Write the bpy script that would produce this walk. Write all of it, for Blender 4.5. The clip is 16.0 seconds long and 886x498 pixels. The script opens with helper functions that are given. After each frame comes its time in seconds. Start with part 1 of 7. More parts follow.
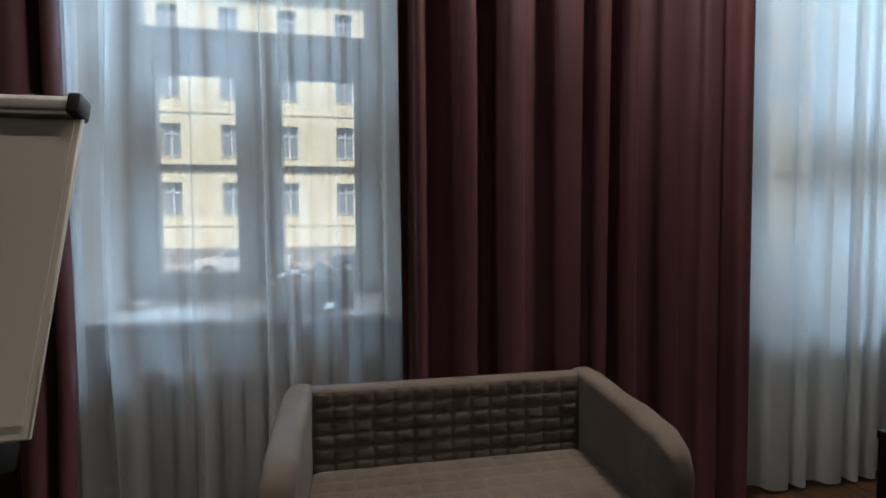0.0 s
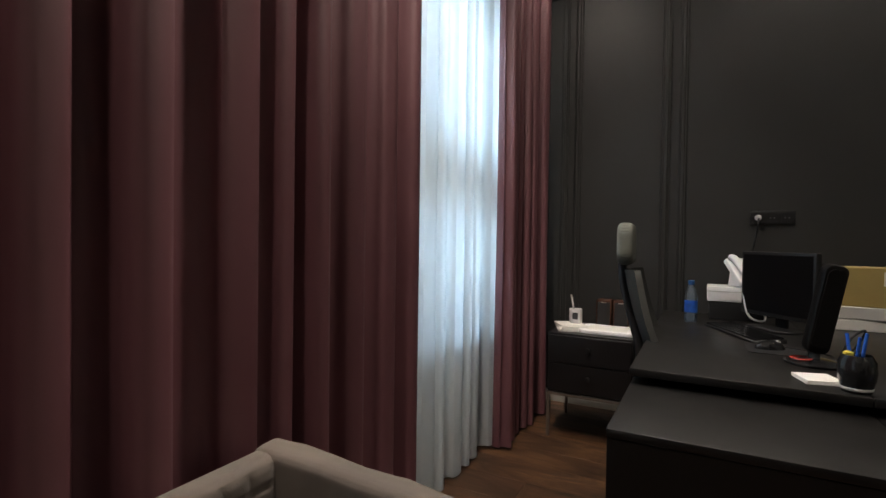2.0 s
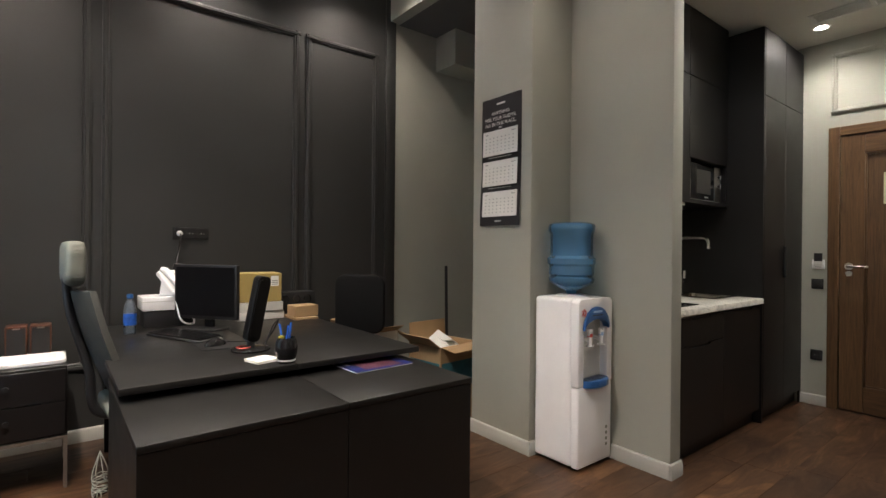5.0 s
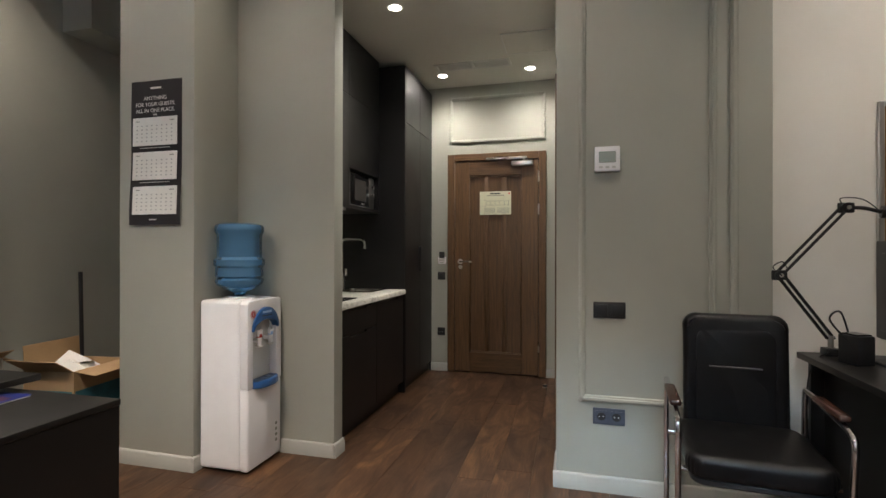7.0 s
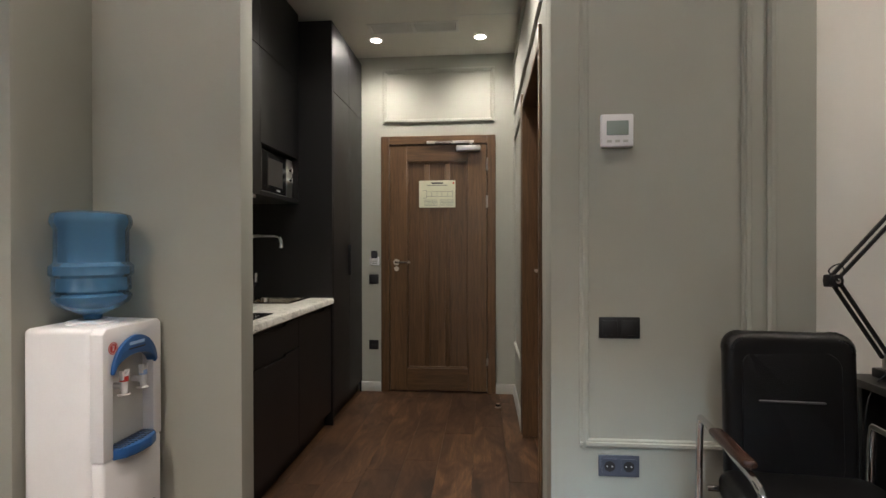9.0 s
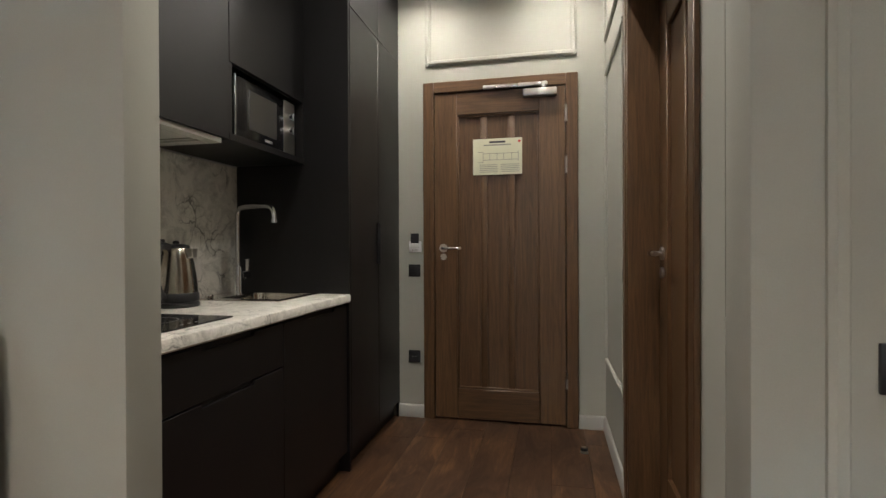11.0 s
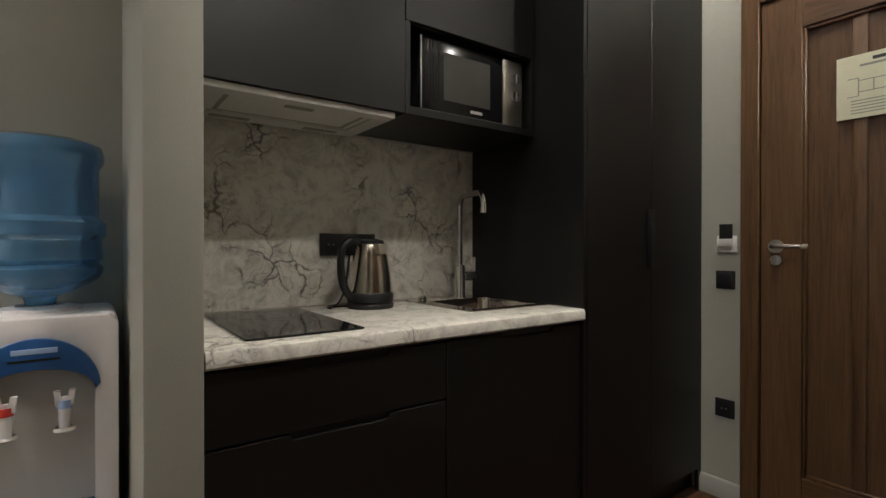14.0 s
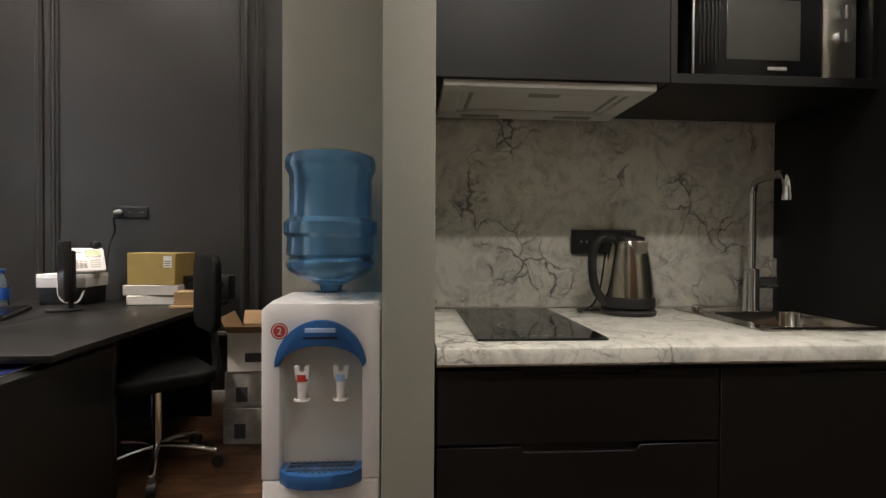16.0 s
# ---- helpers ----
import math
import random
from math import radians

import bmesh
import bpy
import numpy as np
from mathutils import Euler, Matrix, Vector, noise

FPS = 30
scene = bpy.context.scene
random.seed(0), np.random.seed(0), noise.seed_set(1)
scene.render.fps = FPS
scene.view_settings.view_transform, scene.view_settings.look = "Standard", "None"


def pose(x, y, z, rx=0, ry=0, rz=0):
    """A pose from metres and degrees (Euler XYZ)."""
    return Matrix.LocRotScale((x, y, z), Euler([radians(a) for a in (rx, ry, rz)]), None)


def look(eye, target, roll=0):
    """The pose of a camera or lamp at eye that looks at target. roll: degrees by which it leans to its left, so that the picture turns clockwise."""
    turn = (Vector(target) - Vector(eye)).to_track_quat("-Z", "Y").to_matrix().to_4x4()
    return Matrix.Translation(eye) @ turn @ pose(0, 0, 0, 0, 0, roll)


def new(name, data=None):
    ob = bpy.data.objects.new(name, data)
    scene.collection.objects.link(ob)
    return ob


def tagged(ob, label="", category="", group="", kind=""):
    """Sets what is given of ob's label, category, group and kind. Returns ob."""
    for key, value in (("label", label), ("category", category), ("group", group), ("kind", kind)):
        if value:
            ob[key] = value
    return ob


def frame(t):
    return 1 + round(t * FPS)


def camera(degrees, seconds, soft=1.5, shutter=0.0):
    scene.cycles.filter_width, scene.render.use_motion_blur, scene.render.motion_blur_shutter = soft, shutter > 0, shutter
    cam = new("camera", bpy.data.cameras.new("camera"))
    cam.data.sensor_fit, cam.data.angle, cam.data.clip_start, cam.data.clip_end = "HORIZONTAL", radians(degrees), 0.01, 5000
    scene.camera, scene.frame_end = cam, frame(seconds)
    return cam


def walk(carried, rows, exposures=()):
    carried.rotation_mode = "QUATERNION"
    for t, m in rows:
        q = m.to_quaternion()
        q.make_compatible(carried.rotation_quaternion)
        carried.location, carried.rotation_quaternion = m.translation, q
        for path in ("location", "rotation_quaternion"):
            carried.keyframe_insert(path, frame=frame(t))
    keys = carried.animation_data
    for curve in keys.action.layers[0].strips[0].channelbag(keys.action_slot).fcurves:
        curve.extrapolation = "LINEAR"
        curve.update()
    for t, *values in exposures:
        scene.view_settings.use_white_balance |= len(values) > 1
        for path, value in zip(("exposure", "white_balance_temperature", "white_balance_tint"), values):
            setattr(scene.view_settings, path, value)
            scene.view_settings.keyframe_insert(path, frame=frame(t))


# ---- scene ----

cam = camera(84.0, 16.0)
PATH = [
    (0, (0.564, 0.446, 1.133), (0.922, 2.411, 1.035), -0.35),
    (0.5, (0.453, 0.655, 1.098), (1.260, 2.484, 1.051), 0.58),
    (1, (0.406, 0.856, 1.103), (1.615, 2.449, 1.066), 0.72),
    (1.5, (0.455, 1.040, 1.086), (1.975, 2.340, 1.062), 0.60),
    (2, (0.563, 1.224, 1.083), (2.331, 2.159, 1.048), 0.86),
    (2.5, (0.621, 1.340, 1.092), (2.554, 1.852, 1.070), 0.84),
    (3, (0.583, 1.458, 1.121), (2.581, 1.545, 1.099), 0.76),
    (3.3, (0.552, 1.482, 1.131), (2.545, 1.370, 1.109), 0.72),
    (4.0, (0.440, 1.478, 1.150), (2.336, 0.844, 1.132), 0.63),
    (4.7, (0.318, 1.540, 1.156), (2.012, 0.477, 1.149), 0.54),
    (5.2, (0.300, 1.640, 1.162), (1.780, 0.292, 1.160), 0.49),
    (5.5, (0.287, 1.667, 1.168), (1.632, 0.186, 1.168), 0.47),
    (6, (0.209, 1.663, 1.181), (1.290, -0.020, 1.180), 0.26),
    (6.5, (0.205, 1.661, 1.176), (0.988, -0.179, 1.178), 0.12),
    (7, (0.243, 1.670, 1.165), (0.750, -0.264, 1.168), 0.08),
    (7.5, (0.314, 1.632, 1.168), (0.607, -0.347, 1.172), -0.03),
    (8, (0.430, 1.479, 1.179), (0.607, -0.513, 1.179), 0.01),
    (8.5, (0.521, 1.269, 1.189), (0.677, -0.725, 1.183), -0.09),
    (11, (0.643, 0.001, 1.062), (1.068, -1.953, 1.051), -0.26),
    (11.5, (0.581, -0.193, 1.067), (1.171, -2.104, 1.057), -0.26),
    (12, (0.525, -0.349, 1.072), (1.348, -2.171, 1.068), -0.39),
    (12.5, (0.509, -0.493, 1.060), (1.573, -2.187, 1.052), -0.26),
    (13, (0.515, -0.653, 1.045), (1.785, -2.198, 1.030), -0.10),
    (13.5, (0.503, -0.756, 1.039), (1.944, -2.142, 1.028), -0.01),
    (14, (0.494, -0.838, 1.048), (2.116, -2.008, 1.039), 0.02),
    (14.5, (0.485, -0.891, 1.053), (2.283, -1.768, 1.044), 0.08),
    (15, (0.480, -0.936, 1.055), (2.400, -1.493, 1.043), 0.18),
    (15.5, (0.500, -0.947, 1.055), (2.472, -1.278, 1.037), 0.22),
    (16, (0.581, -0.973, 1.050), (2.576, -1.112, 1.025), 0.29),
]
walk(cam, [(t, look(eye, target, roll)) for t, eye, target, roll in PATH],
     [(0, 0.2), (0.5, 0.5), (1.0, 1.05), (1.5, 1.7), (2.0, 0.95), (2.5, 0.9), (3.0, 1.78), (5.5, 2.0), (8.5, 2.06), (11.0, 2.1), (12.5, 1.8), (14.5, 1.88), (16.0, 2.0)])

# ---- world, daylight, exposure ----
world = bpy.data.worlds.new("sky")
scene.world = world
world.use_nodes = True
_sky = world.node_tree.nodes.new("ShaderNodeTexSky")
_sky.sky_type, _sky.sun_disc = "NISHITA", False
_sky.sun_elevation, _sky.sun_rotation = radians(38), radians(20)
world.node_tree.links.new(_sky.outputs[0], world.node_tree.nodes["Background"].inputs[0])
world.node_tree.nodes["Background"].inputs[1].default_value = 0.15


def sun_lamp():
    data = bpy.data.lights.new("sun", "SUN")
    data.energy, data.angle, data.color = 5.0, radians(12), (1.0, 0.95, 0.88)
    ob = new("sun", data)
    ob.matrix_world = look((0, 0, 30), (5, 18, 0))


sun_lamp()


def sky_standin(x, watts):
    """Added area lamp outside, above view, standing in for sky light at one window."""
    data = bpy.data.lights.new("sky_standin_lamp", "AREA")
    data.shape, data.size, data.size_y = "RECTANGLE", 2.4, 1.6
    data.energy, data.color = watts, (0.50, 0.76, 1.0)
    ob = new("sky_standin_lamp", data)
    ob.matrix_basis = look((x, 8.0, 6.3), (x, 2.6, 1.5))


sky_standin(0.14, 420)
sky_standin(2.78, 180)

# ---- materials ----


def mat(name, color, rough=0.5, metal=0.0, var=0.12, scale=6.0, fine=120.0, bump=0.08, bump_scale=None, spec=0.5, coat=0.0, **more):
    """Principled material with variation at two scales and a fine relief."""
    m = bpy.data.materials.new(name)
    m.use_nodes = True
    nt = m.node_tree
    b = nt.nodes["Principled BSDF"]
    b.inputs["Metallic"].default_value = metal
    b.inputs["Specular IOR Level"].default_value = spec
    b.inputs["Coat Weight"].default_value = coat
    tc = nt.nodes.new("ShaderNodeTexCoord")
    n1 = nt.nodes.new("ShaderNodeTexNoise")
    n1.inputs["Scale"].default_value, n1.inputs["Detail"].default_value = scale, 6
    n2 = nt.nodes.new("ShaderNodeTexNoise")
    n2.inputs["Scale"].default_value, n2.inputs["Detail"].default_value = bump_scale or fine, 3
    for n in (n1, n2):
        nt.links.new(tc.outputs["Object"], n.inputs["Vector"])
    ramp = nt.nodes.new("ShaderNodeValToRGB")
    lo = [c * (1 - var) for c in color]
    hi = [min(1, c * (1 + var)) for c in color]
    ramp.color_ramp.elements[0].position, ramp.color_ramp.elements[1].position = 0.3, 0.7
    ramp.color_ramp.elements[0].color, ramp.color_ramp.elements[1].color = (*lo, 1), (*hi, 1)
    add = nt.nodes.new("ShaderNodeMath")
    add.operation = "MULTIPLY_ADD"
    add.inputs[1].default_value = 0.35
    nt.links.new(n2.outputs["Fac"], add.inputs[0])
    sub = nt.nodes.new("ShaderNodeMath")
    sub.operation = "SUBTRACT"
    sub.inputs[1].default_value = 0.175
    nt.links.new(n1.outputs["Fac"], sub.inputs[0])
    nt.links.new(sub.outputs[0], add.inputs[2])
    nt.links.new(add.outputs[0], ramp.inputs["Fac"])
    nt.links.new(ramp.outputs["Color"], b.inputs["Base Color"])
    rr = nt.nodes.new("ShaderNodeMapRange")
    rr.inputs["To Min"].default_value, rr.inputs["To Max"].default_value = max(0, rough * 0.85), min(1, rough * 1.15)
    nt.links.new(n1.outputs["Fac"], rr.inputs["Value"])
    nt.links.new(rr.outputs[0], b.inputs["Roughness"])
    if bump:
        bp = nt.nodes.new("ShaderNodeBump")
        bp.inputs["Strength"].default_value, bp.inputs["Distance"].default_value = bump, 0.004
        nt.links.new(n2.outputs["Fac"], bp.inputs["Height"])
        nt.links.new(bp.outputs[0], b.inputs["Normal"])
    for key, value in more.items():
        b.inputs[key.replace("_", " ")].default_value = value
    return m


def wood(name, dark, light, along="z", rough=0.42, grain=1.0, per_object=0.25, stretch=14.0):
    """Wood with long grain along one axis and a tone of its own for each piece."""
    m = bpy.data.materials.new(name)
    m.use_nodes = True
    nt = m.node_tree
    b = nt.nodes["Principled BSDF"]
    tc = nt.nodes.new("ShaderNodeTexCoord")
    info = nt.nodes.new("ShaderNodeObjectInfo")
    off = nt.nodes.new("ShaderNodeVectorMath")
    off.operation = "ADD"
    mul = nt.nodes.new("ShaderNodeMath")
    mul.operation = "MULTIPLY"
    mul.inputs[1].default_value = 37.0
    nt.links.new(info.outputs["Random"], mul.inputs[0])
    nt.links.new(tc.outputs["Object"], off.inputs[0])
    nt.links.new(mul.outputs[0], off.inputs[1])
    mp = nt.nodes.new("ShaderNodeMapping")
    s = [stretch * grain] * 3
    s["xyz".index(along)] = 1.2 * grain
    mp.inputs["Scale"].default_value = s
    nt.links.new(off.outputs[0], mp.inputs["Vector"])
    n1 = nt.nodes.new("ShaderNodeTexNoise")
    n1.inputs["Scale"].default_value, n1.inputs["Detail"].default_value, n1.inputs["Distortion"].default_value = 1.0, 8, 1.2
    n1.inputs["Roughness"].default_value = 0.62
    n2 = nt.nodes.new("ShaderNodeTexNoise")
    n2.inputs["Scale"].default_value, n2.inputs["Detail"].default_value = 9.0, 4
    for n in (n1, n2):
        nt.links.new(mp.outputs[0], n.inputs["Vector"])
    mixf = nt.nodes.new("ShaderNodeMath")
    mixf.operation = "MULTIPLY_ADD"
    mixf.inputs[1].default_value = 0.3
    nt.links.new(n2.outputs["Fac"], mixf.inputs[0])
    nt.links.new(n1.outputs["Fac"], mixf.inputs[2])
    tone = nt.nodes.new("ShaderNodeMath")
    tone.operation = "MULTIPLY_ADD"
    tone.inputs[1].default_value = per_object
    nt.links.new(info.outputs["Random"], tone.inputs[0])
    nt.links.new(mixf.outputs[0], tone.inputs[2])
    ramp = nt.nodes.new("ShaderNodeValToRGB")
    ramp.color_ramp.elements[0].position, ramp.color_ramp.elements[1].position = 0.42, 0.98
    ramp.color_ramp.elements[0].color, ramp.color_ramp.elements[1].color = (*dark, 1), (*light, 1)
    nt.links.new(tone.outputs[0], ramp.inputs["Fac"])
    nt.links.new(ramp.outputs["Color"], b.inputs["Base Color"])
    rr = nt.nodes.new("ShaderNodeMapRange")
    rr.inputs["To Min"].default_value, rr.inputs["To Max"].default_value = rough * 0.8, rough * 1.25
    nt.links.new(n1.outputs["Fac"], rr.inputs["Value"])
    nt.links.new(rr.outputs[0], b.inputs["Roughness"])
    bp = nt.nodes.new("ShaderNodeBump")
    bp.inputs["Strength"].default_value, bp.inputs["Distance"].default_value = 0.15, 0.002
    nt.links.new(n2.outputs["Fac"], bp.inputs["Height"])
    nt.links.new(bp.outputs[0], b.inputs["Normal"])
    return m


def rustic_floor(name):
    """Smoked oak laminate: long grain, dark smudges and a tone of its own for each plank."""
    m = bpy.data.materials.new(name)
    m.use_nodes = True
    nt = m.node_tree
    b = nt.nodes["Principled BSDF"]
    tc, info = nt.nodes.new("ShaderNodeTexCoord"), nt.nodes.new("ShaderNodeObjectInfo")
    shift = nt.nodes.new("ShaderNodeMath")
    shift.operation, shift.inputs[1].default_value = "MULTIPLY", 53.0
    nt.links.new(info.outputs["Random"], shift.inputs[0])
    off = nt.nodes.new("ShaderNodeVectorMath")
    off.operation = "ADD"
    nt.links.new(tc.outputs["Object"], off.inputs[0])
    nt.links.new(shift.outputs[0], off.inputs[1])

    def grain(scale, detail, rough, warp):
        mp = nt.nodes.new("ShaderNodeMapping")
        mp.inputs["Scale"].default_value = scale
        nt.links.new(off.outputs[0], mp.inputs["Vector"])
        n = nt.nodes.new("ShaderNodeTexNoise")
        n.inputs["Scale"].default_value, n.inputs["Detail"].default_value = 1.0, detail
        n.inputs["Roughness"].default_value, n.inputs["Distortion"].default_value = rough, warp
        nt.links.new(mp.outputs[0], n.inputs["Vector"])
        return n.outputs["Fac"]

    def ranged(value, lo, hi, out_lo, out_hi):
        r = nt.nodes.new("ShaderNodeMapRange")
        r.inputs["From Min"].default_value, r.inputs["From Max"].default_value = lo, hi
        r.inputs["To Min"].default_value, r.inputs["To Max"].default_value = out_lo, out_hi
        nt.links.new(value, r.inputs["Value"])
        return r.outputs[0]

    def product(p, q):
        k = nt.nodes.new("ShaderNodeMath")
        k.operation = "MULTIPLY"
        nt.links.new(p, k.inputs[0])
        nt.links.new(q, k.inputs[1])
        return k.outputs[0]

    smudge = grain((9.0, 2.6, 9.0), 5, 0.62, 0.9)
    fibre = grain((70.0, 3.5, 70.0), 6, 0.6, 0.6)
    pores = grain((260.0, 14.0, 260.0), 3, 0.6, 0.0)
    tone = product(product(ranged(smudge, 0.33, 0.66, 0.16, 1.0), ranged(fibre, 0.3, 0.7, 0.62, 1.05)), ranged(info.outputs["Random"], 0, 1, 0.62, 1.05))
    tone = product(tone, ranged(pores, 0.35, 0.6, 0.72, 1.0))
    ramp = nt.nodes.new("ShaderNodeValToRGB")
    ramp.color_ramp.elements[0].color = (0.009, 0.0048, 0.0032, 1)
    ramp.color_ramp.elements[1].color = (0.190, 0.097, 0.045, 1)
    e = ramp.color_ramp.elements.new(0.45)
    e.color = (0.064, 0.031, 0.0155, 1)
    nt.links.new(tone, ramp.inputs["Fac"])
    nt.links.new(ramp.outputs["Color"], b.inputs["Base Color"])
    nt.links.new(ranged(smudge, 0.3, 0.7, 0.46, 0.34), b.inputs["Roughness"])
    b.inputs["Specular IOR Level"].default_value = 0.38
    bp = nt.nodes.new("ShaderNodeBump")
    bp.inputs["Strength"].default_value, bp.inputs["Distance"].default_value = 0.2, 0.0015
    nt.links.new(pores, bp.inputs["Height"])
    nt.links.new(bp.outputs[0], b.inputs["Normal"])
    return m


def marble(name):
    """White stone with warped grey veins."""
    m = bpy.data.materials.new(name)
    m.use_nodes = True
    nt = m.node_tree
    b = nt.nodes["Principled BSDF"]
    b.inputs["Roughness"].default_value = 0.28
    tc = nt.nodes.new("ShaderNodeTexCoord")
    warp = nt.nodes.new("ShaderNodeTexNoise")
    warp.inputs["Scale"].default_value, warp.inputs["Detail"].default_value = 6.0, 8
    nt.links.new(tc.outputs["Object"], warp.inputs["Vector"])
    vm = nt.nodes.new("ShaderNodeVectorMath")
    vm.operation = "MULTIPLY_ADD"
    vm.inputs[1].default_value = (0.24, 0.24, 0.24)
    nt.links.new(warp.outputs["Color"], vm.inputs[0])
    nt.links.new(tc.outputs["Object"], vm.inputs[2])

    def veins(scale, width):
        v = nt.nodes.new("ShaderNodeTexVoronoi")
        v.feature = "DISTANCE_TO_EDGE"
        v.inputs["Scale"].default_value = scale
        nt.links.new(vm.outputs[0], v.inputs["Vector"])
        r = nt.nodes.new("ShaderNodeMapRange")
        r.inputs["From Max"].default_value = width
        r.inputs["To Min"].default_value, r.inputs["To Max"].default_value = 1, 0
        nt.links.new(v.outputs["Distance"], r.inputs["Value"])
        return r.outputs[0]

    thick = veins(9.0, 0.05)
    thin = veins(24.0, 0.06)
    mask = nt.nodes.new("ShaderNodeTexNoise")
    mask.inputs["Scale"].default_value, mask.inputs["Detail"].default_value = 5.0, 4
    nt.links.new(tc.outputs["Object"], mask.inputs["Vector"])
    mr = nt.nodes.new("ShaderNodeMapRange")
    mr.inputs["From Min"].default_value, mr.inputs["From Max"].default_value = 0.47, 0.62
    nt.links.new(mask.outputs["Fac"], mr.inputs["Value"])
    a = nt.nodes.new("ShaderNodeMath")
    a.operation = "MULTIPLY_ADD"
    a.inputs[1].default_value = 0.45
    nt.links.new(thin, a.inputs[0])
    nt.links.new(thick, a.inputs[2])
    c = nt.nodes.new("ShaderNodeMath")
    c.operation = "MULTIPLY"
    nt.links.new(a.outputs[0], c.inputs[0])
    nt.links.new(mr.outputs[0], c.inputs[1])
    cloud = nt.nodes.new("ShaderNodeTexNoise")
    cloud.inputs["Scale"].default_value, cloud.inputs["Detail"].default_value, cloud.inputs["Roughness"].default_value = 15.0, 8, 0.72
    nt.links.new(vm.outputs[0], cloud.inputs["Vector"])
    cm = nt.nodes.new("ShaderNodeMapRange")
    cm.inputs["From Min"].default_value, cm.inputs["From Max"].default_value, cm.inputs["To Max"].default_value = 0.44, 0.72, 0.72
    nt.links.new(cloud.outputs["Fac"], cm.inputs["Value"])
    both = nt.nodes.new("ShaderNodeMath")
    both.operation = "ADD"
    nt.links.new(c.outputs[0], both.inputs[0])
    nt.links.new(cm.outputs[0], both.inputs[1])
    ramp = nt.nodes.new("ShaderNodeValToRGB")
    ramp.color_ramp.elements[0].color = (0.74, 0.72, 0.655, 1)
    ramp.color_ramp.elements[1].color = (0.17, 0.165, 0.15, 1)
    e = ramp.color_ramp.elements.new(0.35)
    e.color = (0.56, 0.545, 0.49, 1)
    nt.links.new(both.outputs[0], ramp.inputs["Fac"])
    nt.links.new(ramp.outputs["Color"], b.inputs["Base Color"])
    return m


def sheer(name, color, clear=0.35, glow=0.6):
    """Thin woven voile: part open weave, part light passing through the threads."""
    m = bpy.data.materials.new(name)
    m.use_nodes = True
    nt = m.node_tree
    nt.nodes.remove(nt.nodes["Principled BSDF"])
    out = nt.nodes["Material Output"]
    tr = nt.nodes.new("ShaderNodeBsdfTransparent")
    tl = nt.nodes.new("ShaderNodeBsdfTranslucent")
    df = nt.nodes.new("ShaderNodeBsdfDiffuse")
    tl.inputs[0].default_value = df.inputs[0].default_value = (*color, 1)
    m1, m2 = nt.nodes.new("ShaderNodeMixShader"), nt.nodes.new("ShaderNodeMixShader")
    m1.inputs[0].default_value = glow
    nt.links.new(df.outputs[0], m1.inputs[1])
    nt.links.new(tl.outputs[0], m1.inputs[2])
    tc = nt.nodes.new("ShaderNodeTexCoord")
    wv = nt.nodes.new("ShaderNodeTexNoise")
    wv.inputs["Scale"].default_value = 420.0
    nt.links.new(tc.outputs["Object"], wv.inputs["Vector"])
    rr = nt.nodes.new("ShaderNodeMapRange")
    rr.inputs["To Min"].default_value, rr.inputs["To Max"].default_value = 1 - clear - 0.06, 1 - clear + 0.06
    nt.links.new(wv.outputs["Fac"], rr.inputs["Value"])
    nt.links.new(rr.outputs[0], m2.inputs[0])
    nt.links.new(tr.outputs[0], m2.inputs[1])
    nt.links.new(m1.outputs[0], m2.inputs[2])
    nt.links.new(m2.outputs[0], out.inputs[0])
    return m


def glow(name, color, strength):
    m = bpy.data.materials.new(name)
    m.use_nodes = True
    b = m.node_tree.nodes["Principled BSDF"]
    b.inputs["Base Color"].default_value = (*color, 1)
    b.inputs["Emission Color"].default_value = (*color, 1)
    b.inputs["Emission Strength"].default_value = strength
    return m


def glass(name, color=(1, 1, 1), rough=0.0, ior=1.45):
    m = bpy.data.materials.new(name)
    m.use_nodes = True
    b = m.node_tree.nodes["Principled BSDF"]
    b.inputs["Base Color"].default_value = (*color, 1)
    b.inputs["Roughness"].default_value, b.inputs["IOR"].default_value = rough, ior
    b.inputs["Transmission Weight"].default_value = 1.0
    return m


def tinted(name, clear, body, haze):
    """Thin cloudy tinted plastic: tinted see-through wall, scattered light, glossy skin."""
    m = bpy.data.materials.new(name)
    m.use_nodes = True
    nt = m.node_tree
    nt.nodes.remove(nt.nodes["Principled BSDF"])
    out = nt.nodes["Material Output"]
    tr, gl, fr = nt.nodes.new("ShaderNodeBsdfTransparent"), nt.nodes.new("ShaderNodeBsdfGlossy"), nt.nodes.new("ShaderNodeFresnel")
    tl, df = nt.nodes.new("ShaderNodeBsdfTranslucent"), nt.nodes.new("ShaderNodeBsdfDiffuse")
    tr.inputs[0].default_value = (*clear, 1)
    gl.inputs["Roughness"].default_value = 0.08
    fr.inputs["IOR"].default_value = 1.58
    tl.inputs[0].default_value = df.inputs[0].default_value = (*body, 1)
    m1, m2, m3 = (nt.nodes.new("ShaderNodeMixShader") for _ in range(3))
    m1.inputs[0].default_value, m2.inputs[0].default_value = 0.5, haze
    nt.links.new(df.outputs[0], m1.inputs[1])
    nt.links.new(tl.outputs[0], m1.inputs[2])
    nt.links.new(tr.outputs[0], m2.inputs[1])
    nt.links.new(m1.outputs[0], m2.inputs[2])
    nt.links.new(fr.outputs[0], m3.inputs[0])
    nt.links.new(m2.outputs[0], m3.inputs[1])
    nt.links.new(gl.outputs[0], m3.inputs[2])
    nt.links.new(m3.outputs[0], out.inputs[0])
    return m


